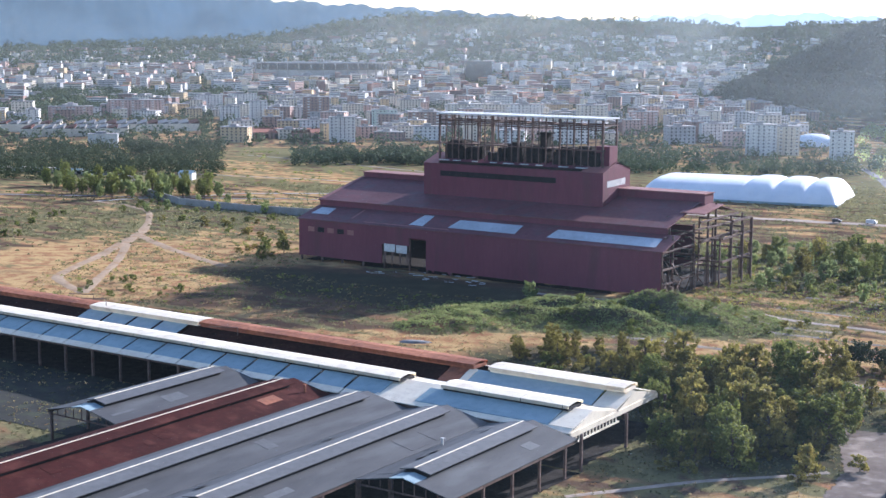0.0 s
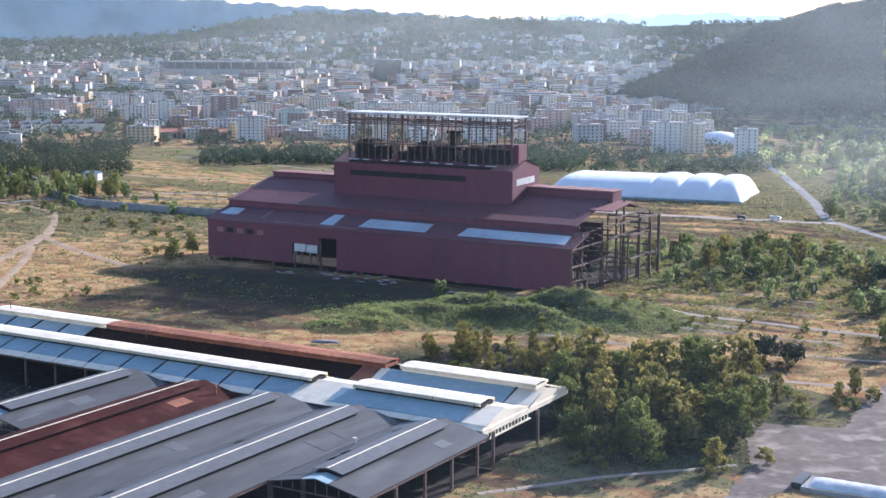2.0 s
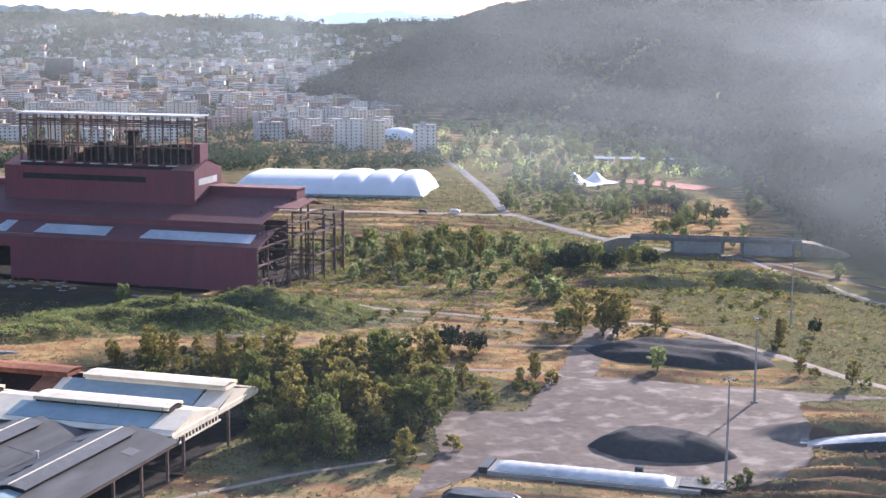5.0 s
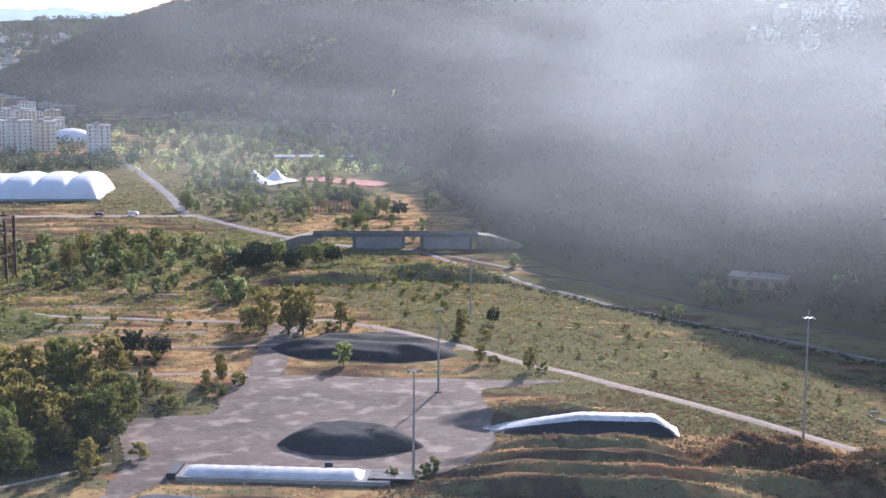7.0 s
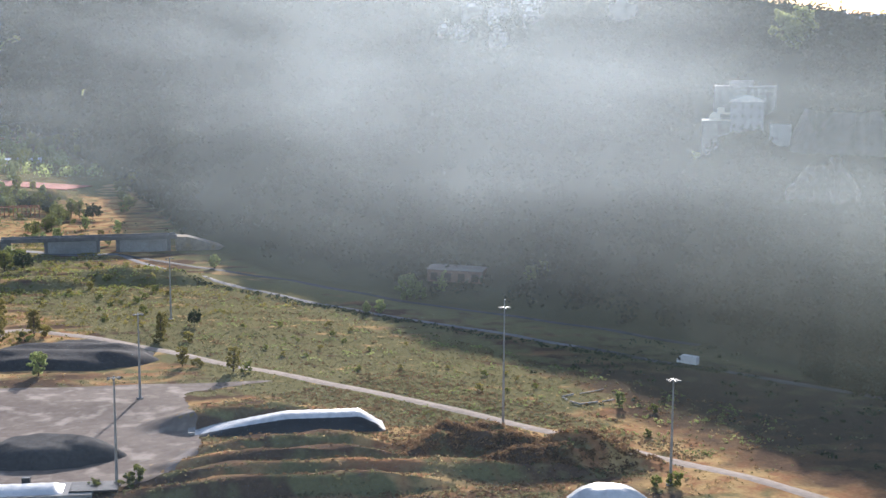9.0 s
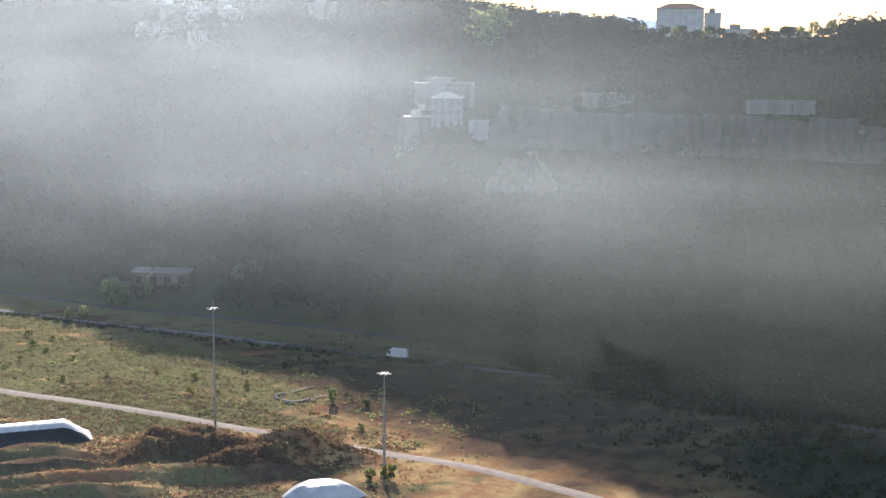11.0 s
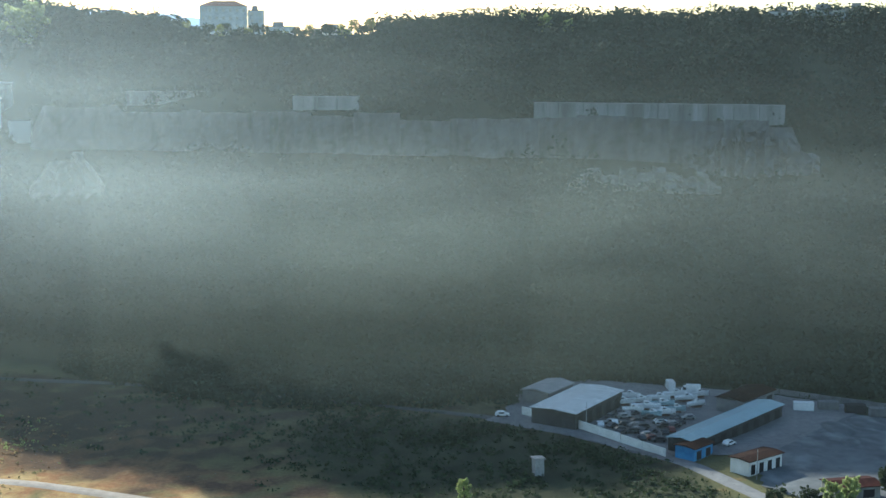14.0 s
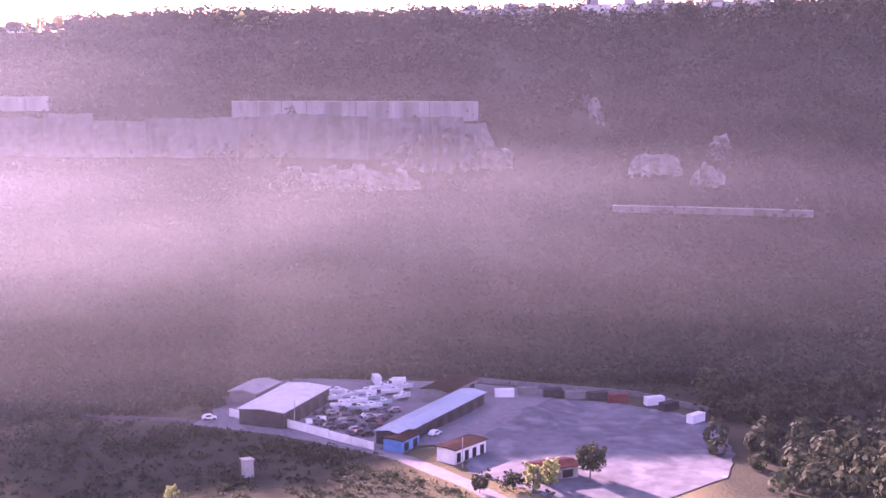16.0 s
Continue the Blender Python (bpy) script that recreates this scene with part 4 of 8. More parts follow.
def long_hall():
    """The long twin-aisled hall that crosses behind the grey sheds; local x runs along it from its far west end."""
    s0 = -470.0
    top = thing("long_hall", site(s0, 0), "long derelict twin hall on posts, white and rusty roof sheets, near slopes tinted blue for shade", "factory hall")
    X = lambda s: s - s0
    # near aisle
    a, k = -464.0, 0
    while a < -232:
        b = min(a + 13.0, -226)
        # Blue-grey near slopes: the shade and sky tint of white sheets, painted in.
        bay_slope(top, "roof_panel", X(a), X(b) - 1.0, 312.6, 320.0, 10.5, 12.9, BLUE_AND_SHADED_ROOF)
        bay_slope(top, "eave_panel", X(a), X(b) - 0.5, 309.8, 312.5, 9.6, 10.45, WHITE_ROOF)
        bay_slope(top, "roof_panel", X(a), X(b) - 0.4, 327.0, 336.6, 12.9, 10.2, WHITE_ROOF)
        a += 13.0
    lantern(top, X(-466), X(-228), 323.0, 4.0, 13.9, WHITE_ROOF, label="")
    bay_slope(top, "cross_roof", X(-232), X(-213), 310, 323, 9.9, 13.1, WHITE_ROOF, "white flat cross strip")
    bay_slope(top, "cross_roof", X(-232), X(-213), 323.1, 336.6, 12.9, 10.2, WHITE_ROOF)
    bay_slope(top, "roof_panel", X(-218), X(-175.5), 312.0, 319.6, 10.6, 12.7, BLUE_AND_SHADED_ROOF)
    bay_slope(top, "eave_panel", X(-213), X(-168), 309.8, 311.9, 9.7, 10.4, WHITE_ROOF)
    bay_slope(top, "end_panel", X(-175.4), X(-168), 312.0, 323, 10.5, 13.0, WHITE_ROOF)
    bay_slope(top, "end_panel", X(-175.4), X(-168), 323.1, 336.6, 13.0, 10.2, WHITE_ROOF)
    bay_slope(top, "roof_panel", X(-213), X(-175.5), 327, 336.6, 12.8, 10.2, WHITE_ROOF)
    lantern(top, X(-214), X(-173), 323.0, 4.0, 13.9, WHITE_ROOF)
    # far aisle
    for x0, x1, mat in ((-466, -386, BLACK_ROOF), (-334, -228, BLACK_ROOF), (-227.5, -221, RUST_ROOF), (-218, -176, BLUE_AND_SHADED_ROOF)):
        bay_slope(top, "roof_panel", X(x0), X(x1), 337.0, 345.0, 10.2, 13.0, mat, "blackened bare roof sheet" if mat is BLACK_ROOF else "")
    a = -385.5
    while a < -336:
        bay_slope(top, "roof_panel", X(a), X(a + 11.2), 337.0, 345.0, 10.2, 13.0, BLUE_AND_SHADED_ROOF)
        a += 12.6
    bay_slope(top, "end_panel", X(-175.5), X(-168), 337.0, 348.0, 10.2, 13.2, WHITE_ROOF)
    bay_slope(top, "end_panel", X(-220.8), X(-218.2), 337.0, 345.0, 10.2, 13.1, WHITE_ROOF)
    for x0, x1, mat in ((-466, -386, RUST_ROOF), (-385.8, -331, WHITE_ROOF), (-330.8, -221, RUST_ROOF), (-220.8, -168, WHITE_ROOF)):
        bay_slope(top, "roof_panel", X(x0), X(x1), 351.0, 362.0, 13.0, 10.2, mat)
    for x0, x1, mat in ((-466, -385, RUST_ROOF), (-384.5, -331, WHITE_ROOF), (-330.5, -219, RUST_ROOF), (-214, -169, WHITE_ROOF)):
        lantern(top, X(x0), X(x1), 348.0, 4.0, 14.2, mat, side=mat, label="rust-red ridge cap" if mat is RUST_ROOF else "")
    for y0, ym, y1, zm in ((309.9, 323, 336.6, 13.1), (337.1, 348, 362, 13.3)):
        plate = Shape()
        plate.extrude([(y0, 8.7), (y1, 8.7), (y1, 10.3), (ym, zm), (y0, 9.9)], X(-167.95), X(-167.75), axis="x")
        part("end_plate", plate, WHITE_ROOF, top, "white sheet gable")
    gutter = Shape()
    gutter.box(X(-466), X(-167.5), 336.55, 337.05, 9.8, 10.15)
    part("gutter", gutter, STEEL, top)
    fascia = Shape()
    fascia.box(X(-167.9), X(-167.5), 310, 362, 8.6, 10.0)
    part("end_fascia", fascia, WHITE_ROOF, top)
    for i in range(14):
        m = Shape()
        m.box(X(-167.8), X(-167.6), 311 + i * 1.9, 311.5 + i * 1.9, 7.2, 8.6)
        part("mullion", m, WHITE_ROOF, top)
    sill = Shape()
    sill.box(X(-167.9), X(-167.4), 310, 337.5, 6.8, 7.2)
    part("end_rail", sill, WHITE_ROOF, top)
    hall_posts(top, [(X(s), w) for s in range(-464, -160, 13) for w in (311, 337, 361.5)], 9.9, 0.35)
    for w in (311, 337, 361.5):
        b = Shape()
        b.beam((X(-466), w, 9.2), (X(-168), w, 9.2), 0.5, 0.9)
        part("crane_beam", b, STEEL, top)
    for s, w, h in ((-396, 349, 16.5), (-384, 344, 16.8), (-318, 341, 14.6)):
        r = Shape()
        r.beam((X(s) - 5, w, h), (X(s) + 6, w + 2, h + 0.6), 0.25)
        r.beam((X(s) + 6, w + 2, h + 0.6), (X(s) + 6, w + 2, h - 2.2), 0.22)
        part("bent_rail", r, STEEL, top)
    back_wall = Shape()
    back_wall.box(X(-466), X(-221), 361.8, 362.2, 2.5, 10.2)
    part("back_wall", back_wall, RUST_DARK, top)


def grey_shed(s0, s1, w0, w1, mat, cap, group, label, z=8.8, lw=None):
    """A low gabled shed across the site grid; local x runs over its width and y along it."""
    top = thing("roofed_shed", site(s0, w0), label, "shed", group)
    W, L, c = s1 - s0, w1 - w0, (s1 - s0) / 2
    zr = z + 2.1
    lw = 0 if lw is None else lw
    for x0, x1, z0, z1 in ((0, c - 3.6, z, zr), (c + 3.6, W, zr, z)):
        s = Shape()
        s.extrude([(x0, z0), (x1, z1), (x1, z1 + 0.22), (x0, z0 + 0.22)], 0, L)
        part("roof_slope", s, mat, top)
    tone = random.Random(int(s0) + 5)
    for x0, x1, z0, z1 in ((0, c - 3.6, z, zr), (c + 3.6, W, zr, z)):
        a = tone.uniform(2, 8)
        while a < L - 8:
            b = a + tone.uniform(2.5, 9)
            k0, k1 = sorted((tone.uniform(0.02, 0.5), tone.uniform(0.5, 0.98)))
            if tone.random() < 0.45:
                p = Shape()
                xa, xb, za, zb = x0 + (x1 - x0) * k0, x0 + (x1 - x0) * k1, z0 + (z1 - z0) * k0 + 0.24, z0 + (z1 - z0) * k1 + 0.24
                p.extrude([(xa, za), (xb, zb), (xb, zb + 0.05), (xa, za + 0.05)], a, min(b, L - 1))
                part("roof_sheet", p, tone.choice([cap, cap, mat] if cap is not mat else [mat, RUST_ROOF, RUST_DARK]), top)
            a = b + tone.uniform(3, 14)
    end = Shape()
    end.extrude([(c - 3.6, zr), (c, zr + 0.9), (c + 3.6, zr), (c + 3.6, zr + 0.2), (c, zr + 1.1), (c - 3.6, zr + 0.2)], L - 6.5, L)
    part("roof_hip", end, mat, top)
    if lw > 0:
        front = Shape()
        front.extrude([(c - 3.6, zr), (c, zr + 0.7), (c + 3.6, zr), (c + 3.6, zr + 0.2), (c, zr + 0.9), (c - 3.6, zr + 0.2)], 0, lw)
        part("roof_apron", front, BLUE_AND_SHADED_ROOF, top, "blue-grey sheet apron")
    # Solid box, painted near-black for the shade in the vent slot.
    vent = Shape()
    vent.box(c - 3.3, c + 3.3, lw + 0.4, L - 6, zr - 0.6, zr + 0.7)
    part("vent_side", vent, OPENING_SHADE, top, "vent slot, its shade painted near-black")
    for sgn in (-1, 1):
        s = Shape()
        o = [(c + sgn * 4.3, zr + 0.95), (c, zr + 1.75), (c, zr + 1.95), (c + sgn * 4.3, zr + 1.15)]
        s.extrude(o, lw, L - 5)
        part("vent_cap", s, cap, top)
    line = Shape()
    line.box(c - 0.16, c + 0.16, lw, L - 5, zr + 1.9, zr + 2.08)
    part("ridge_flashing", line, WHITE_ROOF, top, "bright metal ridge flashing")
    rs = random.Random(int(s0))
    hall_posts(top, [(x, y) for x in (0.4, W - 0.4) for y in np.arange(1, L, 13.0)], z, 0.32)
    for x in (0.3, W - 0.3):
        b = Shape()
        b.beam((x, 0, z - 0.35), (x, L, z - 0.35), 0.35, 0.7)
        part("eave_beam", b, STEEL, top)
    truss = Shape()
    truss.beam((0.3, 0.3, z - 0.9), (W - 0.3, 0.3, z - 0.9), 0.35)
    for i in range(9):
        x = 0.6 + (W - 1.2) * i / 8
        truss.beam((x, 0.3, z - 0.9), (x, 0.3, z + 2.1 * (1 - abs(x - c) / c)), 0.22)
    part("end_truss", truss, STEEL, top, "rusty lattice truss")
    for i in range(3):
        d = Shape()
        x, y = rs.uniform(2, W * 0.3), rs.uniform(5, L - 10)
        zz = z + 0.3 + 2.1 * x / (c - 3.6)
        d.face([(x, y, zz), (x + 2.0, y, zz + 0.9), (x + 2.0, y + 4, zz + 0.9), (x, y + 4, zz)])
        part("patched_sheet", d, cap, top)
    return top


long_hall()
# Slabs are darkened for the shade the roofs throw on them.
slab("pavement_hall_yard", square(-466, -262, 258, 311), SHADE_SOIL, "ground between the halls, darkened for their shade", lift=0.15)
slab("pavement_under_hall", square(-466, -167, 311, 362), MACHINE, "littered floor under the long hall, darkened for the shade", lift=0.15)
slab("pavement_under_sheds", square(-300, -165, 170, 310), MACHINE, "floor under the low sheds, darkened for the shade", lift=0.17)
SHEDS = "parallel low sheds joined to the long hall"
grey_shed(-192, -165.2, 250.5, 309.6, GREY_ROOF, GREY_RIDGE, SHEDS, "grey sheet-roofed shed with open gable on steel posts", lw=5.0)
grey_shed(-219, -192.2, 186, 309.6, GREY_ROOF, GREY_RIDGE, SHEDS, "long grey sheet-roofed shed with raised ridge vent", lw=26)
grey_shed(-246, -219.2, 170, 309.6, GREY_ROOF, GREY_RIDGE, SHEDS, "long grey sheet-roofed shed with raised ridge vent", lw=18)
grey_shed(-273, -246.2, 160, 309.6, RUST_DARK, RUST_DARK, SHEDS, "long shed with dark rust-red roof sheets")
grey_shed(-300, -273.2, 252, 309.6, GREY_ROOF, GREY_RIDGE, SHEDS, "grey sheet-roofed shed with open end on posts", lw=5.0)

pipe_vent = Shape()
pipe_vent.tube([(0, 0, 0), (0, 0, 2.2)], [0.3, 0.3], 8)
pipe_vent.box(-0.45, 0.45, -0.45, 0.45, 2.2, 2.4)
solid("roof_vent_pipe", pipe_vent, RUST_ROOF, "short rusty vent pipe on the red shed roof", "vent pipe", where=site(-251, 304, 10.0))
solid("roof_vent_pipe", pipe_vent, PALE_SHEET, "short pale vent pipe on a grey shed roof", "vent pipe", where=site(-190, 284, 8.9))


# ---------------------------------------------------------------- white air halls and tent
def air_hall():
    top = thing("air_hall", pose(139, 1000, 0, 0, 0, -24.5), "large white inflated sports halls joined in a row", "air hall")
    U, V = 140.0, 84.0

    def height(u, v):
        p = abs(2 * v / V - 1)
        if u < 74:
            h, e = 14.0, 1 - max(0, (14 - u) / 14) ** 2.2
        else:
            k = (u - 74) / 66 * 3
            f = abs(2 * (k - math.floor(min(k, 2.999))) - 1)
            h, e = 12.6 + 2.9 * (1 - f ** 4), 1.0
        e *= 1 - max(0, (u - (U - 12)) / 12) ** 2.4
        return max(0.0, h * max(0, 1 - p ** 3.2) ** 0.62 * max(e, 0) ** 0.5)

    rows = [[(u, v, height(u, v)) for u in np.linspace(0, U, 121)] for v in V * (0.5 - 0.5 * np.cos(np.linspace(0, math.pi, 41)))]
    s = Shape()
    s.grid(rows)
    part("membrane", s, MEMBRANE, top, "taut white membrane", smooth=True)
    skirt = Shape()
    skirt.box(-0.5, U + 0.5, -0.8, -0.2, 0, 1.6)
    part("base_skirt", skirt, BLUE_AND_SHADED_ROOF, top, "pale blue skirt")


air_hall()


def peaked_tent():
    top = thing("peaked_tent", pose(424, 1008, 0, 0, 0, 20), "white two-peaked circus-like tent among trees", "tent")
    for cx, r, h in ((-22, 24, 9.5), (1, 18, 9.0), (-38, 15, 3.0)):
        s = Shape()
        rows = []
        for i in range(13):
            k = i / 12
            rad = r * (1 - k) ** 1.0 + 0.3
            z = 1.2 + h * k ** 2.5
            rows.append([(cx + rad * (1 + 0.08 * math.cos(8 * a)) * math.cos(a), rad * math.sin(a) * 0.9, z) for a in np.linspace(0, 2 * math.pi, 33)])
        s.grid(rows)
        part("canvas", s, MEMBRANE, top, smooth=True)
        m = Shape()
        m.tube([(cx, 0, 0), (cx, 0, h + 3.2)], [0.25, 0.15], 6)
        part("mast", m, GALV, top)


peaked_tent()
court = Shape()
court.box(-42, 42, -15, 15, 0.1, 0.5)
solid("clay_court", court, CLAY, "flat red clay sports court", "sports court", kind="", where=pose(474, 985, land1(474, 985) + 0.4, 0, 0, -67))


# ---------------------------------------------------------------- lighting masts
def mast(x, y, h, lamps, label, armed):
    top = thing("lighting_mast", pose(x, y, land1(x, y)), label, "lighting mast", "tall lighting masts")
    pole = Shape()
    pole.tube([(0, 0, 0), (0, 0, h * 0.5), (0, 0, h)], [0.42, 0.30, 0.16], 8)
    part("pole", pole, GALV, top)
    foot = Shape()
    foot.box(-0.8, 0.8, -0.8, 0.8, -0.2, 0.5)
    part("footing", foot, CONCRETE, top)
    ring = Shape()
    zr = h - (2.2 if armed else 0.5)
    for i in range(lamps):
        a = 2 * math.pi * i / lamps
        ring.beam((0, 0, zr), (1.5 * math.cos(a), 1.5 * math.sin(a), zr), 0.14)
    part("ring", ring, GALV, top)
    for i in range(lamps):
        a = 2 * math.pi * i / lamps
        head = Shape()
        head.box(1.25, 1.8, -0.25, 0.25, zr - 0.3, zr + 0.05, turn=Matrix.Rotation(a, 3, "Z"))
        part("floodlight", head, LAMP_GREY, top, "grey lamp housing")


mast(285, 477, 25, 2, "slim grey lighting mast in the weeds", False)
mast(164.3, 302.4, 28, 6, "tall grey floodlight mast beside the asphalt yard", False)
mast(211.8, 373.7, 27, 6, "tall grey floodlight mast at the rim of the yard", False)
mast(273.5, 277.3, 38, 6, "very tall floodlight mast by the gravel road", True)
mast(269.3, 213.1, 27.5, 6, "tall floodlight mast with shrubs round its foot", False)


# ---------------------------------------------------------------- heaps, covers, yard things
def heap(name, cx, cy, a, b, h, turn, mat, label, category, flat=0.35, power=2.6, seed=1, ridges=0.0):
    s = Shape()
    rs = random.Random(seed)
    ph = [rs.uniform(0, 6.28) for _ in range(6)]
    rows = []
    for i in range(21):
        k = i / 20
        row = []
        for ang in np.linspace(0, 2 * math.pi, 73):
            wob = 1 + 0.05 * math.sin(3 * ang + ph[0]) + 0.03 * math.sin(7 * ang + ph[1]) + 0.02 * math.sin(13 * ang + ph[2])
            c, sn = math.cos(ang), math.sin(ang)
            f = (abs(c) ** power + abs(sn) ** power) ** (-1 / power)
            r = 1 - k * (1 - flat) if k < 0.8 else (1 - 0.8 * (1 - flat)) * (1 - (k - 0.8) / 0.2)
            z = h * math.sin(min(1, k / 0.8) * 1.5708) ** 0.9 * (1 + 0.05 * math.sin(5 * ang + ph[3]) * (1 - k))
            px, py = a * f * c * r * wob, b * f * sn * r * wob
            z *= 1 + ridges * math.sin(py * 0.55 + 0.10 * px + ph[4])
            z += 0.025 * h * math.sin(px * 0.9 + ph[1]) * math.sin(py * 0.8 + ph[2]) * min(1, k * 2)
            row.append((px, py, z))
        rows.append(row)
    s.grid(rows)
    return solid(name, s, mat, label, category, where=pose(cx, cy, land1(cx, cy) - 0.2, 0, 0, turn), smooth=True)


heap("gravel_mound", 163, 338, 20, 14, 4.8, -33, GRAVEL, "dark grey gravel heap on the asphalt yard", "gravel mound", 0.30, 1.75, 3)
heap("gravel_mound", 221, 441, 33, 20, 4.0, -32, GRAVEL, "low broad dark gravel heap behind the yard", "gravel mound", 0.45, 1.9, 5, ridges=0.12)


def long_cover():
    top = thing("covered_trench", pose(133, 319, land1(133, 319), 0, 0, -33.5), "long low white plastic-covered trench with concrete rim", "covered trench")
    base = Shape()
    base.box(-24, 30, -5.2, 5.2, -0.3, 1.0)
    part("concrete_rim", base, CONCRETE, top)
    film = Shape()
    rows = [[(x, y, 1.0 + 1.3 * max(0, 1 - abs(y / 4.4) ** 2.2) * min(1, (23 - abs(x)) / 2.0) + 0.06 * math.sin(x * 1.9)) for x in np.linspace(-22.9, 22.9, 60)] for y in np.linspace(-4.4, 4.4, 15)]
    film.grid(rows)
    part("white_film", film, PLASTIC, top, "wrinkled white plastic sheet", smooth=True)
    bag = Shape()
    bag.box(12.5, 14.5, 3.2, 5.0, 1.0, 3.0)
    part("black_crate", bag, BLACK_FILM, top, "black crate")
    dark = Shape()
    dark.box(-26.5, -24.1, -4.5, 4.5, 0, 1.6)
    part("black_end", dark, BLACK_FILM, top, "black plastic end")
    trough = Shape()
    trough.box(24.5, 36, -3.6, 3.6, 0.9, 1.4)
    part("trough", trough, BLACK_FILM, top, "dark open trough")


long_cover()
second = heap("covered_pile", 103, 311, 10, 4, 1.6, -33, BLACK_FILM, "low pile under black plastic film", "covered pile", 0.7, 3.0, 8)


def silage_bank():
    top = thing("covered_bank", pose(228, 318, land1(228, 318), 0, 0, -33), "long earth bank under white and black plastic film", "covered bank")
    L, rows, dark = 27.0, [], []
    s = Shape()
    for y in np.linspace(-6.0, 6.0, 17):
        row = []
        for x in np.linspace(-L, L, 60):
            prof = max(0.0, 1 - abs(y / 6.0) ** 2.4)
            e = min(1.0, (x + L) / 26.0) * min(1.0, (L - x) / 7.0)
            row.append((x, y, 0.1 + 5.2 * prof ** 0.7 * max(0.05, e) ** 0.8 + 0.07 * math.sin(x * 2.3 + y)))
        rows.append(row)
    s.grid(rows[3:])
    part("white_film", s, PLASTIC, top, "bright white plastic film", smooth=True)
    d = Shape()
    d.grid([[(x, y, z) for x, y, z in r] for r in rows[:4]])
    part("black_film", d, BLACK_FILM, top, "black plastic side", smooth=True)
    for i in range(5):
        b = Shape()
        b.box(-L - 1.6, -L + 0.4, -4 + i * 1.7, -2.8 + i * 1.7, 0, 1.1)
        part("weight_block", b, CONCRETE, top)


silage_bank()
heap("film_heap", -10, 507, 6.5, 2.2, 0.9, -10, WEATHERED, "low pale heap of rubble and sheeting on dry grass", "rubble heap", 0.3, 2.2, 15)
heap("white_dome_cover", 250, 217, 10, 6.5, 3.2, -45, PLASTIC, "white plastic-covered heap among weeds", "covered heap", 0.12, 2.2, 11)


# ---------------------------------------------------------------- plants
def leaf_mesh(name, centres, radii, per, size, mat, seed, droop=0.0, shell=0.35, wrap=0.0):
    """Many small leaves or leaf sprays gathered round the centres; radii are (across, up) for each."""
    rs = np.random.RandomState(seed)
    c = np.repeat(np.asarray(centres, float), per, axis=0)
    r = np.repeat(np.asarray(radii, float), per, axis=0)
    n = len(c)
    d = rs.normal(size=(n, 3))
    d /= np.linalg.norm(d, axis=1, keepdims=True)
    out = d.copy()
    d *= (shell + (1 - shell) * rs.uniform(size=(n, 1)) ** 0.6)
    p = c + d * np.stack([r[:, 0], r[:, 0], r[:, 1]], -1)
    a = rs.normal(size=(n, 3))
    a[:, 2] = a[:, 2] * 0.8 - droop
    a -= out * np.sum(a * out, axis=1, keepdims=True) * wrap
    a /= np.linalg.norm(a, axis=1, keepdims=True) + 1e-9
    b = np.cross(a, out * wrap + rs.normal(size=(n, 3)) * (1 - wrap))
    b /= np.linalg.norm(b, axis=1, keepdims=True) + 1e-9
    s = size * rs.uniform(0.6, 1.4, size=(n, 1)) * np.repeat(np.asarray(radii, float)[:, :1] ** 0, per, axis=0)
    a, b = a * s * 0.62, b * s * 0.36
    v = np.stack([p - a, p + b * 1.1 - a * 0.1, p + a, p - b], 1).reshape(-1, 3)
    me = bpy.data.meshes.new(name)
    me.vertices.add(4 * n)
    me.vertices.foreach_set("co", v.astype(np.float32).ravel())
    me.loops.add(4 * n)
    me.loops.foreach_set("vertex_index", np.arange(4 * n, dtype=np.int32))
    me.polygons.add(n)
    me.polygons.foreach_set("loop_start", np.arange(0, 4 * n, 4, dtype=np.int32))
    me.update(calc_edges=True)
    me.materials.append(mat)
    return me


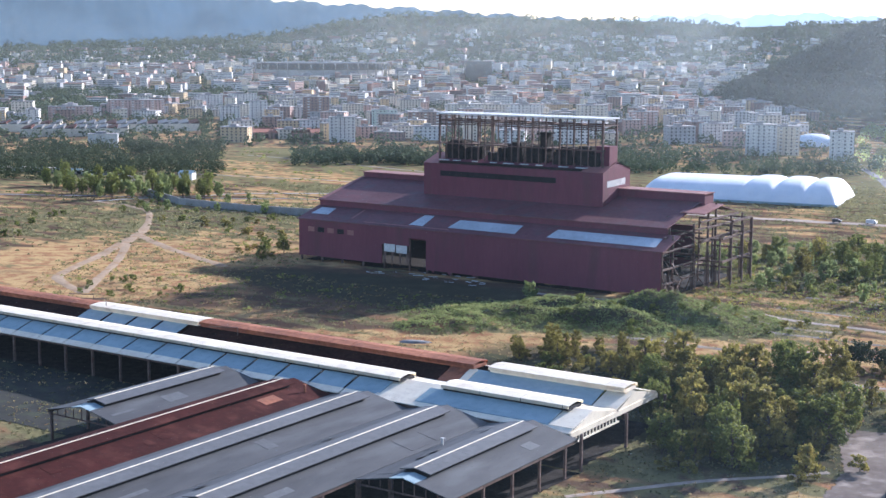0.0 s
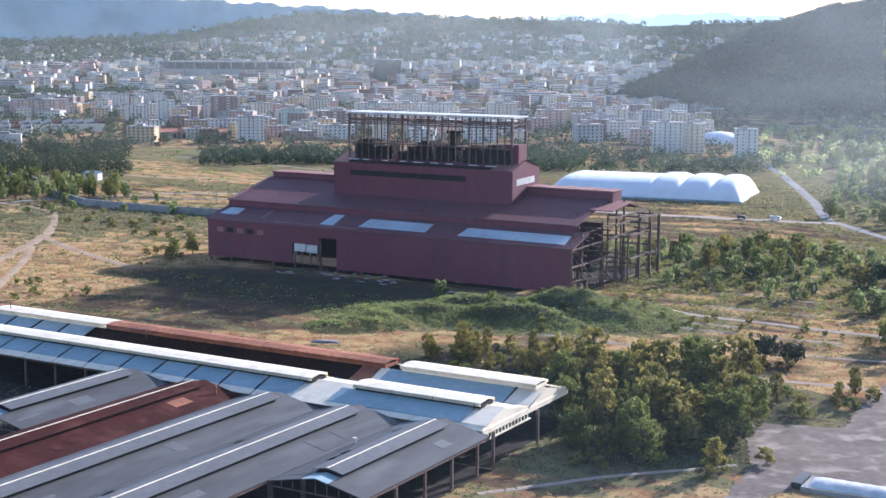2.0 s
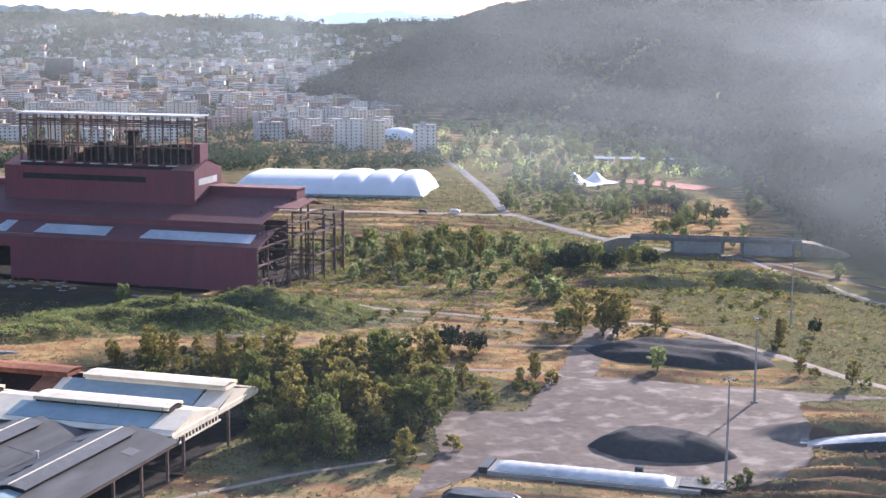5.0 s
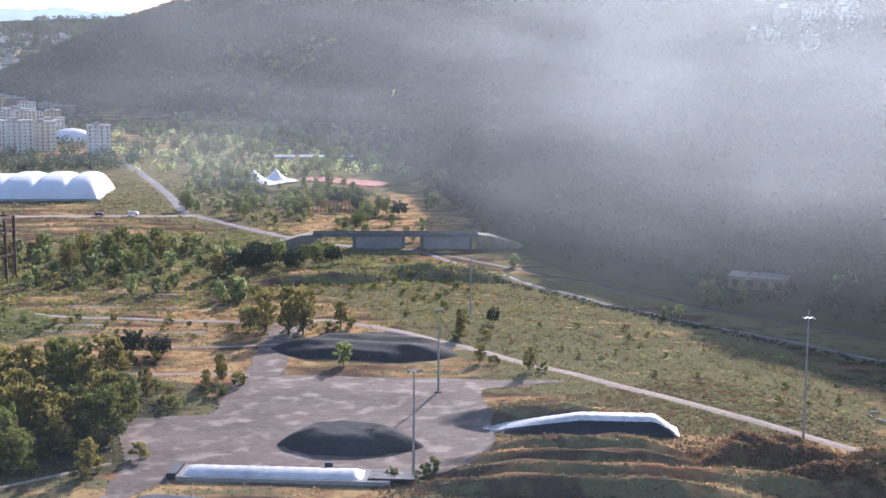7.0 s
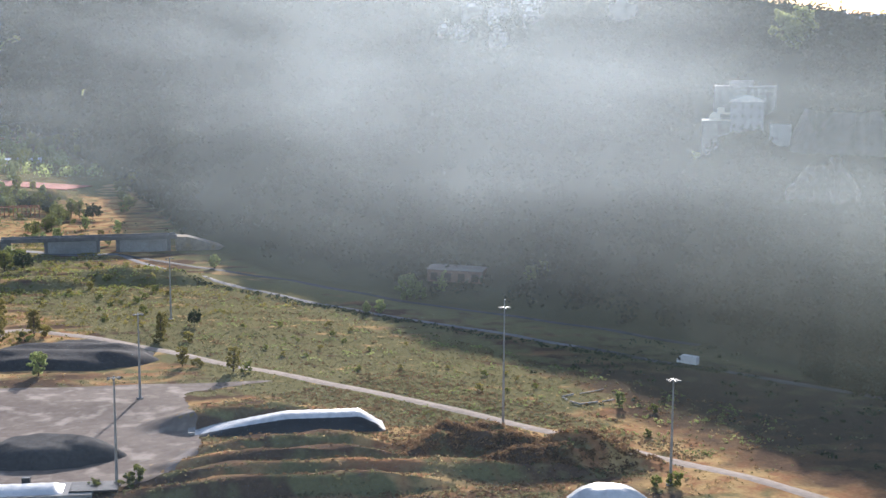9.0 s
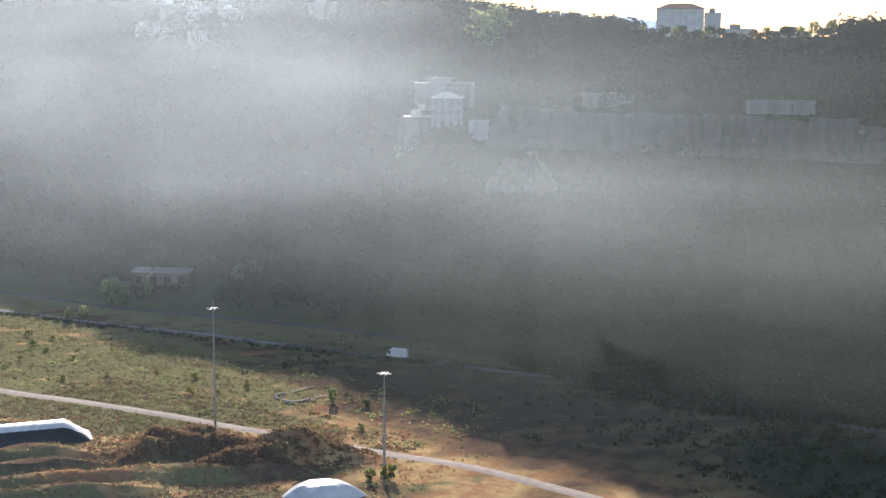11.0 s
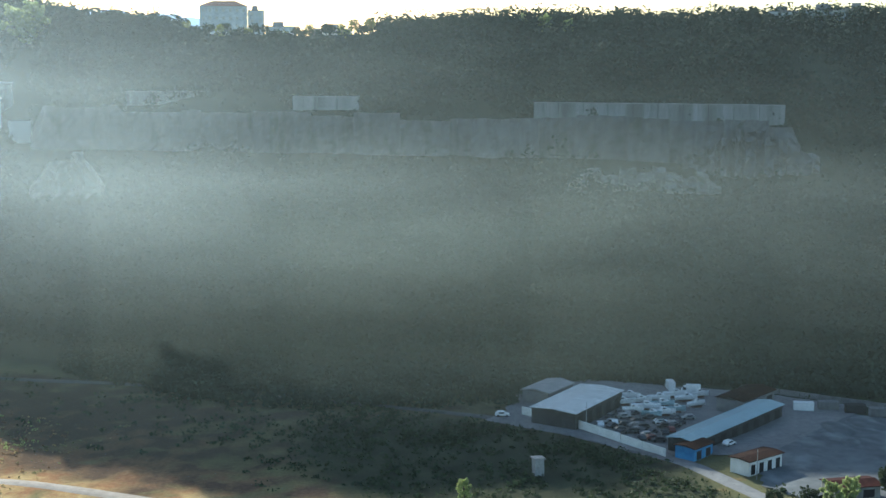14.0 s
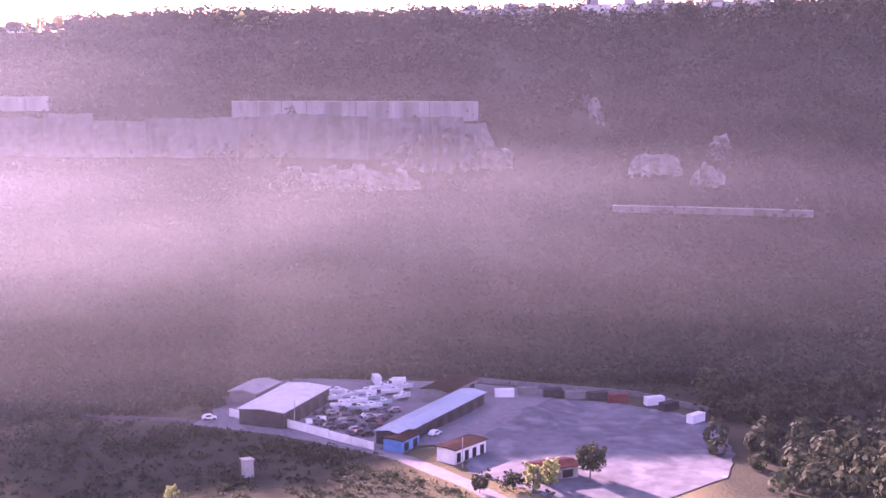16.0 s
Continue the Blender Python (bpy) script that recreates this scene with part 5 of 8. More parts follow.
def build_tree(kind, seed, h, spread, mat, label, category="tree", leaf=0.62, per=64, clumps=26, trunk=0.28, low=0.18, where=None):
    """A tree: a tapered trunk, limbs, and a crown of leaf sprays round the limb ends."""
    rs = random.Random(seed)
    top = thing(kind, where or pose(0, 0, 0), label, category)
    wood, ends = Shape(), []
    stems = 1 if trunk > 0.2 else 3
    for k in range(stems):
        lean = Vector((rs.uniform(-1, 1), rs.uniform(-1, 1), 0)) * h * (0.05 if stems == 1 else 0.16)
        pts = [Vector((0, 0, -0.3)), lean * 0.3 + Vector((0, 0, h * 0.35)), lean + Vector((0, 0, h * 0.72)), lean * 1.2 + Vector((0, 0, h * 0.94))]
        wood.tube(pts, [trunk * h / 10, trunk * h / 14, trunk * h / 26, 0.03], 7)
        n = clumps // stems
        for i in range(n):
            t = low + (1 - low) * (i + 0.5) / n
            base = lean * t + Vector((0, 0, h * t * 0.86))
            ang = i * 2.4 + rs.uniform(-0.5, 0.5)
            reach = spread * (math.sin(math.pi * min(1, (t - low) / (1 - low) * 0.68 + 0.20)) ** 0.6) * rs.uniform(0.35, 1.05)
            end = base + Vector((math.cos(ang) * reach, math.sin(ang) * reach, h * rs.uniform(0.02, 0.12)))
            wood.tube([base - Vector((0, 0, h * 0.06)), (base + end) / 2 + Vector((0, 0, 0.2)), end], [0.10 * h / 10, 0.06 * h / 10, 0.02], 5)
            ends.append((end, spread * rs.uniform(0.20, 0.40), spread * rs.uniform(0.18, 0.40)))
            tip = end + Vector((math.cos(ang + 0.7), math.sin(ang + 0.7), rs.uniform(0.0, 1.1))) * spread * rs.uniform(0.2, 0.42)
            ends.append((tip, spread * rs.uniform(0.14, 0.26), spread * rs.uniform(0.14, 0.34)))
        ends.append((pts[-1], spread * 0.42, spread * 0.36))
    part("trunk", wood, BARK, top)
    part("crown", leaf_mesh("crown", [e[0] for e in ends], [e[1:] for e in ends], int(per * 0.6), leaf, mat, seed, shell=0.35, wrap=0.25), mat, top)
    return top


def at_ground(x, y, turn=0.0, scale=1.0, tall=None):
    return pose(x, y, land1(x, y), 0, 0, turn) @ Matrix.Diagonal((scale, scale, tall or scale, 1))


TREE_KINDS = {}


def plant(kind, x, y, scale, rs, tall=1.0):
    """Sets a copy of one of a kind's grown trees; the first of each stands where it is first wanted."""
    variants = TREE_KINDS[kind]
    ob = variants[rs.randrange(len(variants))]
    return copy_thing(ob, at_ground(x, y, rs.uniform(0, 360), scale * rs.uniform(0.85, 1.15), scale * tall * rs.uniform(0.9, 1.12)))


def grow(kind, n, *args, first, **kw):
    out = []
    for i in range(n):
        x, y = first[i]
        t = build_tree(*args[:1], 100 + 17 * i + len(TREE_KINDS) * 7, *args[1:], where=at_ground(x, y, 40 * i), **kw)
        out.append(t)
    TREE_KINDS[kind] = out


grow("leafy", 3, "broadleaf_tree", 11.0, 3.7, LEAF, "leafy green broadleaf tree with a dense uneven crown", first=[(62, 400), (84, 392), (101, 409)], clumps=34, per=92, leaf=0.46)
grow("olive", 3, "eucalyptus_tree", 12.5, 3.0, LEAF_OLIVE, "olive-brown eucalyptus tree with a ragged crown", first=[(74, 420), (96, 380), (110, 425)], clumps=34, per=88, low=0.12, leaf=0.46)
grow("pale", 2, "young_tree", 8.0, 2.4, LEAF_PALE, "pale green young tree with a light crown", first=[(202, 422), (389, 446)], clumps=24, per=52, low=0.08)
grow("dark", 2, "evergreen_tree", 9.0, 4.2, LEAF_DARK, "dark evergreen tree with a broad dense crown", first=[(142, 467), (263, 651)], clumps=30, per=60, low=0.3)
grow("shrub", 3, "shrub", 3.6, 2.4, LEAF, "low green shrub in the weeds", first=[(150, 404), (133, 396), (120, 470)], clumps=16, per=44, trunk=0.12, low=0.05, leaf=0.5, category="shrub")
grow("scrub", 2, "brown_shrub", 4.2, 2.4, LEAF_OLIVE, "brownish half-dry shrub in the weeds", first=[(108, 350), (160, 412)], clumps=16, per=44, trunk=0.12, low=0.05, leaf=0.5, category="shrub")


def inside(x, y, outline):
    hit = False
    for (x0, y0), (x1, y1) in zip(outline, outline[1:] + outline[:1]):
        if (y0 > y) != (y1 > y) and x < (x1 - x0) * (y - y0) / (y1 - y0) + x0:
            hit = not hit
    return hit


CLEAR = [(424, 1008, 34), (474, 985, 46), (420, 955, 30), (455, 930, 28), (385, 930, 14), (532, 1188, 40)]


def thicket(outline, n, kinds, scales, seed, gap=3.5, tall=1.0):
    rs, spots = random.Random(seed), []
    xs, ys = [p[0] for p in outline], [p[1] for p in outline]
    for _ in range(n * 40):
        x, y = rs.uniform(min(xs), max(xs)), rs.uniform(min(ys), max(ys))
        if len(spots) < n and inside(x, y, outline) and all(math.hypot(x - a, y - b) > gap for a, b in spots) and all(math.hypot(x - a, y - b) > r for a, b, r in CLEAR):
            spots.append((x, y))
            plant(rs.choice(kinds), x, y, rs.uniform(*scales), rs, tall)


# the wood beside the sheds
thicket([(58, 352), (92, 352), (118, 384), (128, 432), (100, 448), (66, 446), (60, 400)], 70, ["leafy", "leafy", "olive", "olive"], (0.65, 1.5), 1, 3.9)
thicket([(18, 478), (66, 446), (100, 452), (92, 480), (40, 498)], 60, ["olive", "scrub", "scrub", "olive"], (0.45, 0.78), 2, 3.2)
thicket([(50, 345), (100, 350), (100, 362), (56, 362)], 10, ["shrub", "scrub", "olive"], (0.5, 0.85), 3, 4)
thicket([(130, 396), (168, 420), (160, 432), (120, 420)], 9, ["olive", "scrub", "shrub"], (0.5, 0.9), 4, 4.5)
thicket([(60, 352), (96, 352), (122, 384), (128, 432), (100, 448), (40, 496), (24, 478), (60, 400)], 60, ["shrub", "shrub", "scrub"], (0.6, 1.1), 22, 3.0)
# scrub between the steelworks and the canal road
thicket([(120, 720), (150, 655), (240, 600), (262, 640), (262, 690), (180, 740)], 70, ["pale", "pale", "leafy", "shrub", "olive"], (0.7, 1.25), 5, 5.0)
thicket([(150, 640), (232, 590), (236, 560), (180, 600), (140, 620)], 24, ["pale", "shrub", "shrub", "scrub"], (0.6, 1.0), 6, 5)
thicket([(255, 625), (290, 600), (300, 640), (266, 668)], 9, ["dark", "leafy"], (0.8, 1.2), 7, 6)
thicket([(30, 560), (110, 575), (125, 540), (80, 520), (20, 540)], 14, ["shrub"], (0.5, 0.9), 8, 7)
thicket([(110, 560), (230, 500), (200, 470), (120, 520)], 22, ["shrub", "scrub", "scrub"], (0.35, 0.75), 9, 7)
thicket([(250, 560), (330, 620), (345, 560), (300, 500), (258, 470)], 34, ["shrub", "scrub", "shrub"], (0.3, 0.8), 10, 6)
thicket([(290, 470), (330, 420), (325, 300), (295, 310), (270, 430)], 24, ["shrub", "scrub"], (0.25, 0.55), 11, 7)
for x, y, k in ((245, 610, 1.5), (252, 616, 1.3), (238, 618, 1.2), (262, 604, 1.1)):
    plant("dark", x, y, k, random.Random(int(x)))
for x, y, k in ((215, 551, 1.2), (208, 556, 1.0), (219, 560, 1.0), (190, 585, 1.0), (180, 590, 1.1), (300, 655, 1.0)):
    plant("pale", x, y, k, random.Random(int(x)))
# along the avenue and the far gardens
thicket([(300, 860), (420, 1180), (520, 1120), (440, 900), (330, 760)], 120, ["leafy", "pale", "pale", "pale", "shrub"], (0.7, 1.15), 12, 9)
thicket([(400, 1180), (420, 1500), (640, 1560), (680, 1200), (520, 1120)], 90, ["pale", "leafy"], (0.9, 1.5), 13, 14)
thicket([(320, 740), (420, 900), (400, 720), (350, 650)], 22, ["shrub", "scrub", "pale"], (0.6, 0.9), 14, 8)
for line, n, kinds, size in (
    ([(375, 1010), (405, 977), (424, 920), (453, 871)], 22, ["leafy", "shrub"], (0.35, 0.6)), ([(406, 909), (403, 832), (406, 767)], 16, ["leafy", "shrub", "dark"], (0.7, 1.1)),
    ([(541, 1635), (573, 1506), (706, 1483)], 24, ["pale", "leafy"], (0.9, 1.5)), ([(653, 1837), (809, 1750)], 22, ["pale", "leafy"], (1.0, 1.6)), ([(750, 1945), (790, 1659)], 20, ["leafy", "pale"], (1.0, 1.6)),
    ([(447, 804), (500, 900), (528, 924)], 18, ["pale", "leafy", "shrub"], (0.6, 1.0)), ([(344, 726), (375, 760), (398, 783)], 12, ["leafy", "shrub"], (0.6, 1.0)), ([(520, 1120), (598, 1210), (640, 1330)], 16, ["pale", "leafy"], (0.8, 1.3)),
):
    rs_hedge = random.Random(n)
    for i in range(n):
        k = (i + rs_hedge.uniform(-0.3, 0.3)) / n * (len(line) - 1)
        m = max(0, min(len(line) - 2, int(k)))
        (ax, ay), (bx, by) = line[m], line[m + 1]
        plant(rs_hedge.choice(kinds), ax + (bx - ax) * (k - m) + rs_hedge.uniform(-4, 4), ay + (by - ay) * (k - m) + rs_hedge.uniform(-4, 4), rs_hedge.uniform(*size), rs_hedge)
# west of the steelworks
thicket([(-270, 990), (-200, 960), (-150, 985), (-215, 1060), (-320, 1080)], 60, ["pale", "pale", "leafy"], (0.8, 1.2), 15, 6, 1.25)
thicket([(-210, 900), (-110, 880), (-120, 960), (-200, 960)], 26, ["pale", "shrub", "shrub"], (0.5, 0.9), 16, 8)
thicket([(-180, 860), (-130, 800), (-90, 770), (-90, 860)], 18, ["shrub", "scrub"], (0.6, 1.0), 17, 8)
thicket([(-330, 880), (-240, 900), (-230, 780), (-300, 760)], 24, ["shrub"], (0.6, 1.1), 18, 8)
thicket([(-110, 720), (-90, 690), (-78, 712), (-90, 760)], 8, ["scrub", "leafy"], (0.6, 0.8), 19, 5)
thicket([(-150, 330), (-100, 365), (-90, 340), (-140, 290)], 14, ["shrub", "shrub", "scrub"], (0.5, 0.9), 20, 4)
thicket([(-170, 640), (-120, 640), (-110, 600), (-160, 590)], 14, ["shrub"], (0.4, 0.8), 21, 5)
rs_one = random.Random(77)
for kind, x, y, k in (("olive", 206, 478, 1.35), ("olive", 214, 483, 1.2), ("olive", 201, 488, 1.3), ("leafy", 196, 492, 0.9), ("olive", 210, 474, 1.0), ("olive", 229, 481, 0.85), ("scrub", 232, 478, 1.1), ("pale", 213, 547, 1.3), ("shrub", 222, 474, 0.9), ("olive", 254, 386, 0.75), ("shrub", 257, 383, 0.8), ("olive", 262, 446, 0.8),
                      ("scrub", 258, 440, 1.0), ("scrub", 268, 437, 0.8), ("olive", 246, 405, 0.6), ("scrub", 250, 402, 0.7), ("dark", 150, 462, 0.85), ("scrub", 138, 458, 1.0), ("scrub", 146, 455, 1.0), ("dark", 284, 458, 0.6),
                      ("olive", 92, 343, 0.75), ("scrub", 95, 345, 0.9), ("scrub", 89, 338, 0.9), ("pale", 37, 581, 1.15), ("shrub", 269, 211, 0.9), ("shrub", 265, 214, 0.7), ("shrub", 170, 302, 0.8), ("shrub", 166, 300, 0.7), ("shrub", 159, 304, 0.6), ("pale", 396, 440, 1.2), ("pale", 385, 450, 1.5),
                      ("pale", 416, 406, 0.9), ("pale", 420, 402, 0.8), ("pale", 356, 433, 0.7), ("pale", 352, 437, 0.6), ("pale", 367, 573, 0.9), ("pale", 338, 5, 0.9), ("pale", 334, 9, 0.8), ("dark", 346, -5, 0.85), ("pale", 313, 94, 0.6), ("dark", 330, 22, 0.5), ("dark", 334, 14, 0.5),
                      ("pale", 318, 272, 0.5), ("shrub", 322, 262, 0.6), ("shrub", 300, 246, 0.5)):
    plant(kind, x, y, k, rs_one)


def sow(name, n, box, size, per, leaf, mat, label, keep, seed):
    """Weeds over a stretch of ground, thick where keep() is high."""
    rs = np.random.RandomState(seed)
    x, y = rs.uniform(box[0], box[1], n), rs.uniform(box[2], box[3], n)
    ok = keep(x, y) > rs.uniform(0, 1, n)
    for outline in BARE:
        ok &= ~np.array([inside(a, b, outline) for a, b in zip(x, y)])
    for line, half in LINES:
        for (ax, ay), (bx, by) in zip(line, line[1:]):
            t = np.clip(((x - ax) * (bx - ax) + (y - ay) * (by - ay)) / ((bx - ax) ** 2 + (by - ay) ** 2), 0, 1)
            ok &= np.hypot(x - ax - t * (bx - ax), y - ay - t * (by - ay)) > half
    x, y = x[ok], y[ok]
    r = rs.uniform(size[0], size[1], len(x))
    c = np.stack([x, y, land(x, y) + r * 0.25], -1)
    me = leaf_mesh(name, c, np.stack([r, r * 0.55], -1), per, leaf, mat, seed)
    return tagged(new(name, me), label, "weeds", kind="stuff")


BARE = [
    [(84, 312), (104, 350), (114, 392), (140, 384), (170, 430), (204, 492), (216, 492), (181, 424), (178, 419), (258, 366), (226, 372), (198, 316), (176, 298), (152, 303), (110, 330)],
    square(-466, -166, 310, 362), square(-300, -165, 250, 310), square(-273, -192, 160, 260), square(-452, -250, 544, 636), square(-440, -268, 506, 543.5),
    [(186, 440), (204, 464), (232, 474), (254, 446), (250, 414), (232, 402)], [(384, 104), (364, 56), (346, 26), (300, -60), (425, -50), (446, 40), (446, 100), (412, 112)],
]
LINES = [
    ([(386, 108), (376, 76), (362, 48), (338, 26), (310, 5), (270, -20)], 5.0),
    ([(206, 474), (226, 500), (236, 484), (246, 462), (255, 421), (264, 376), (273, 328), (280, 286), (284, 256), (288, 212), (290, 186), (287, 160), (275, 110)], 3.0),
    ([(40, 610), (125, 562), (174, 525), (212, 496)], 2.5), ([(118, 452), (136, 442), (166, 427)], 2.0),
    ([(352, 640), (338, 566), (350, 493), (357, 424), (364, 372), (376, 330), (389, 259), (392, 215), (386, 102)], 3.0),
    ([(-158, 606), (-182, 645), (-178, 700), (-175, 756), (-174, 801), (-190, 900), (-240, 957)], 3.0), ([(-158, 606), (-163, 690), (-174, 770)], 2.2), ([(-174, 790), (-150, 746), (-107, 680)], 2.6),
    ([(43, 335), (61, 341), (88, 347)], 1.5), ([(372, 1240), (362, 1165), (322, 960), (295, 847), (303, 770), (314, 700), (330, 655)], 7.0), ([(60, 960), (188, 885), (297, 832)], 6.0), ([(386, 108), (362, 48), (310, 5)], 3.5),
]
FIELD = (-190, 345, 200, 720)


def not_steep_to_eye(x, y):
    """Thins weeds on bank faces steep towards the eye, so these show dark."""
    d = np.hypot(x, y)
    return np.where((land(x, y) - land(x - 1.6 * x / d, y - 1.6 * y / d)) / 1.6 > 0.22, 0.06, 1.0)



sow("green_weeds", 85000, FIELD, (0.3, 0.85), 5, 0.5, GRASS_GREEN, "knee-high green weeds over the plain", lambda x, y: cover(x, y)[0] ** 1.2 * 0.9, 31)
sow("dry_grass", 52000, FIELD, (0.3, 0.8), 5, 0.45, GRASS_DRY, "dry straw-coloured grass tufts", lambda x, y: cover(x, y)[1] * (1 - 0.6 * cover(x, y)[0]) * 0.8, 32)
sow("brown_weeds", 30000, (150, 300, 222, 352), (0.25, 0.6), 7, 0.38, GRASS_BROWN, "brown seed heads of tall weeds over the furrowed banks", lambda x, y: ripple(x, y, 12, 14) * 0.8 * not_steep_to_eye(x, y), 33)
sow("olive_weeds", 18000, (150, 300, 222, 352), (0.25, 0.6), 7, 0.38, GRASS_GREEN, "olive weeds over the furrowed banks", lambda x, y: ripple(x, y, 10, 15) * 0.7 * not_steep_to_eye(x, y), 36)
sow("green_tufts", 15000, (-190, 230, 520, 900), (0.4, 1.3), 10, 0.5, GRASS_GREEN, "green tufts in streaks over the dry field", lambda x, y: np.clip(ripple(x * 0.35 + y * 0.2, y * 0.9 - x * 0.4, 14, 91) * 2.4 - 1.2, 0, 1), 65)
sow("straw_tufts", 9000, (-190, 230, 440, 760), (0.4, 1.0), 10, 0.5, GRASS_DRY, "bleached straw tufts over bare soil", lambda x, y: np.clip(ripple(x * 0.3 + y * 0.2, y - x * 0.4, 12, 92) * 2.4 - 1.2, 0, 1), 66)
sow("dry_stalks", 14000, FIELD, (0.3, 0.8), 5, 0.45, GRASS_BROWN, "scattered brown stalks over the plain", lambda x, y: np.full_like(x, 0.25), 37)
# Dark leaves past the shade edge also darken the hill's shade.
sow("shade_scrub", 17000, (296, 446, -120, 330), (0.9, 3.0), 12, 0.9, LEAF_DARK, "dark scrub along the foot of the hill, also deepening its shade", lambda x, y: np.clip((x - 328 + 30 * ripple(x, y, 50, 4)) / 60, 0, 1) * ripple(x, y, 36, 16) ** 1.8 * np.clip((250 - y) / 90, 0.12, 1), 38)
sow("road_verge", 2600, (300, 396, -6, 112), (0.6, 1.6), 16, 0.55, LEAF_DARK, "low dark green scrub along the road by the boat yard", lambda x, y: np.clip(1 - np.abs((x - 386) - (y - 102) * 0.66 + 7 + 3 * ripple(x, y, 14, 6)) / 5.0, 0, 1), 58)
# Dark scrub paints in the shaded slope under the hill-foot road.
SHADE_LINE = [(345, 600), (336, 562), (343, 496), (351, 424), (358, 372), (368, 330), (378, 280)]


def near_shade_line(x, y):
    gap = np.full_like(x, 1e9)
    for (ax, ay), (bx, by) in zip(SHADE_LINE, SHADE_LINE[1:]):
        t = np.clip(((x - ax) * (bx - ax) + (y - ay) * (by - ay)) / ((bx - ax) ** 2 + (by - ay) ** 2), 0, 1)
        gap = np.minimum(gap, np.hypot(x - ax - t * (bx - ax), y - ay - t * (by - ay)))
    return np.clip(1.2 - gap / 4.0, 0, 1) * (0.3 + 0.7 * ripple(x, y, 22, 61))


sow("road_hedge", 9000, (322, 384, 270, 606), (0.6, 1.6), 14, 0.6, LEAF_DARK, "dark scrub standing in for the shaded slope below the hill-foot road", near_shade_line, 59)
sow("meadow_scrub", 5200, (262, 345, 215, 600), (0.4, 1.2), 13, 0.45, BRAMBLE, "patches of fresh green scrub in the meadow", lambda x, y: np.clip(ripple(x * 0.5, y * 0.35, 11, 71) * 2.6 - 1.45, 0, 1), 60)
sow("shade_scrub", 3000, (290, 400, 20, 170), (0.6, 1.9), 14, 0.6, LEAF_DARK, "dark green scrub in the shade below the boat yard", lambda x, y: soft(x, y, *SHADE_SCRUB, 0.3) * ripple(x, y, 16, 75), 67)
sow("meadow_stalks", 5200, (262, 345, 215, 600), (0.3, 0.9), 12, 0.4, GRASS_BROWN, "bands of brown dead stalks in the meadow", lambda x, y: np.clip(ripple(x * 0.6, y * 0.3, 9, 72) * 2.6 - 1.4, 0, 1), 62)
sow("plot_scrub", 1500, (-330, 60, 1000, 1420), (0.8, 2.6), 14, 1.1, LEAF, "scattered scrub over the plots behind the steelworks", lambda x, y: ripple(x, y, 60, 81) ** 3, 64)
sow("green_weeds_far", 26000, (-300, 420, 690, 1080), (0.9, 2.4), 6, 1.2, GRASS_GREEN, "green weeds and low scrub beyond the steelworks", lambda x, y: cover(x, y)[0] ** 1.3 * 0.8, 34)
sow("green_scrub", 9000, (110, 345, 545, 770), (0.8, 2.0), 14, 0.65, LEAF, "thick green scrub between old slab strips", lambda x, y: ripple(x, y, 34, 52) ** 1.5 * np.clip((x + y - 690) / 60, 0, 1) * (x < 300 + 60 * ripple(x, y, 40, 3)), 52)
sow("olive_scrub", 7000, (110, 345, 470, 720), (0.6, 1.7), 13, 0.6, LEAF_OLIVE, "olive and brown scrub between old slab strips", lambda x, y: ripple(x, y, 26, 53) ** 2 * np.clip((x + y - 640) / 60, 0, 1), 53)
sow("mound_brush", 2600, (228, 288, 228, 284), (0.5, 1.3), 16, 0.5, GRASS_BROWN, "tall brown brush over earth mounds", lambda x, y: np.maximum(soft(x, y, 252, 268, 17, 10, -40), np.maximum(soft(x, y, 262, 246, 18, 8, -40), soft(x, y, 272, 240, 18, 6, -60))), 54)
sow("track_scrub", 5000, (-190, 60, 560, 1000), (0.7, 1.8), 13, 0.6, LEAF, "green scrub in dry grass beside the steelworks", lambda x, y: ripple(x, y, 40, 55) ** 3 * (np.hypot(x, y) < 1000), 55)
sow("bramble_bank", 9000, (-20, 135, 515, 592), (0.6, 1.7), 17, 0.42, BRAMBLE, "thick bright green brambles over low banks", lambda x, y: np.maximum(soft(x, y, 65, 553, 60, 24, -10), soft(x, y, 4, 536, 18, 11, 10)) * 0.9, 35)


def wood_stuff(name, n, az, dist, mat, size, per, leaf, label, seed, keep=None, rise=0.5, category="wood"):
    rs = np.random.RandomState(seed)
    a = rs.uniform(az[0], az[1], n)
    lo = np.array([dist[0](k) for k in a]) if callable(dist[0]) else np.full(n, dist[0])
    hi = np.array([dist[1](k) for k in a]) if callable(dist[1]) else np.full(n, dist[1])
    d = np.sqrt(rs.uniform(0, 1, n) * (hi ** 2 - lo ** 2) + lo ** 2)
    x, y = d * np.sin(np.radians(a)), d * np.cos(np.radians(a))
    if keep is not None:
        ok = keep(x, y, a, d) > rs.uniform(0, 1, n)
        x, y, d = x[ok], y[ok], d[ok]
    r = rs.uniform(size[0], size[1], len(x))
    c = np.stack([x, y, land(x, y) + r * rise], -1)
    me = leaf_mesh(name, c, np.stack([r, r * rs.uniform(0.8, 1.25, len(x))], -1), per, leaf, mat, seed, shell=0.75, wrap=0.8)
    return tagged(new(name, me), label, category, kind="stuff")


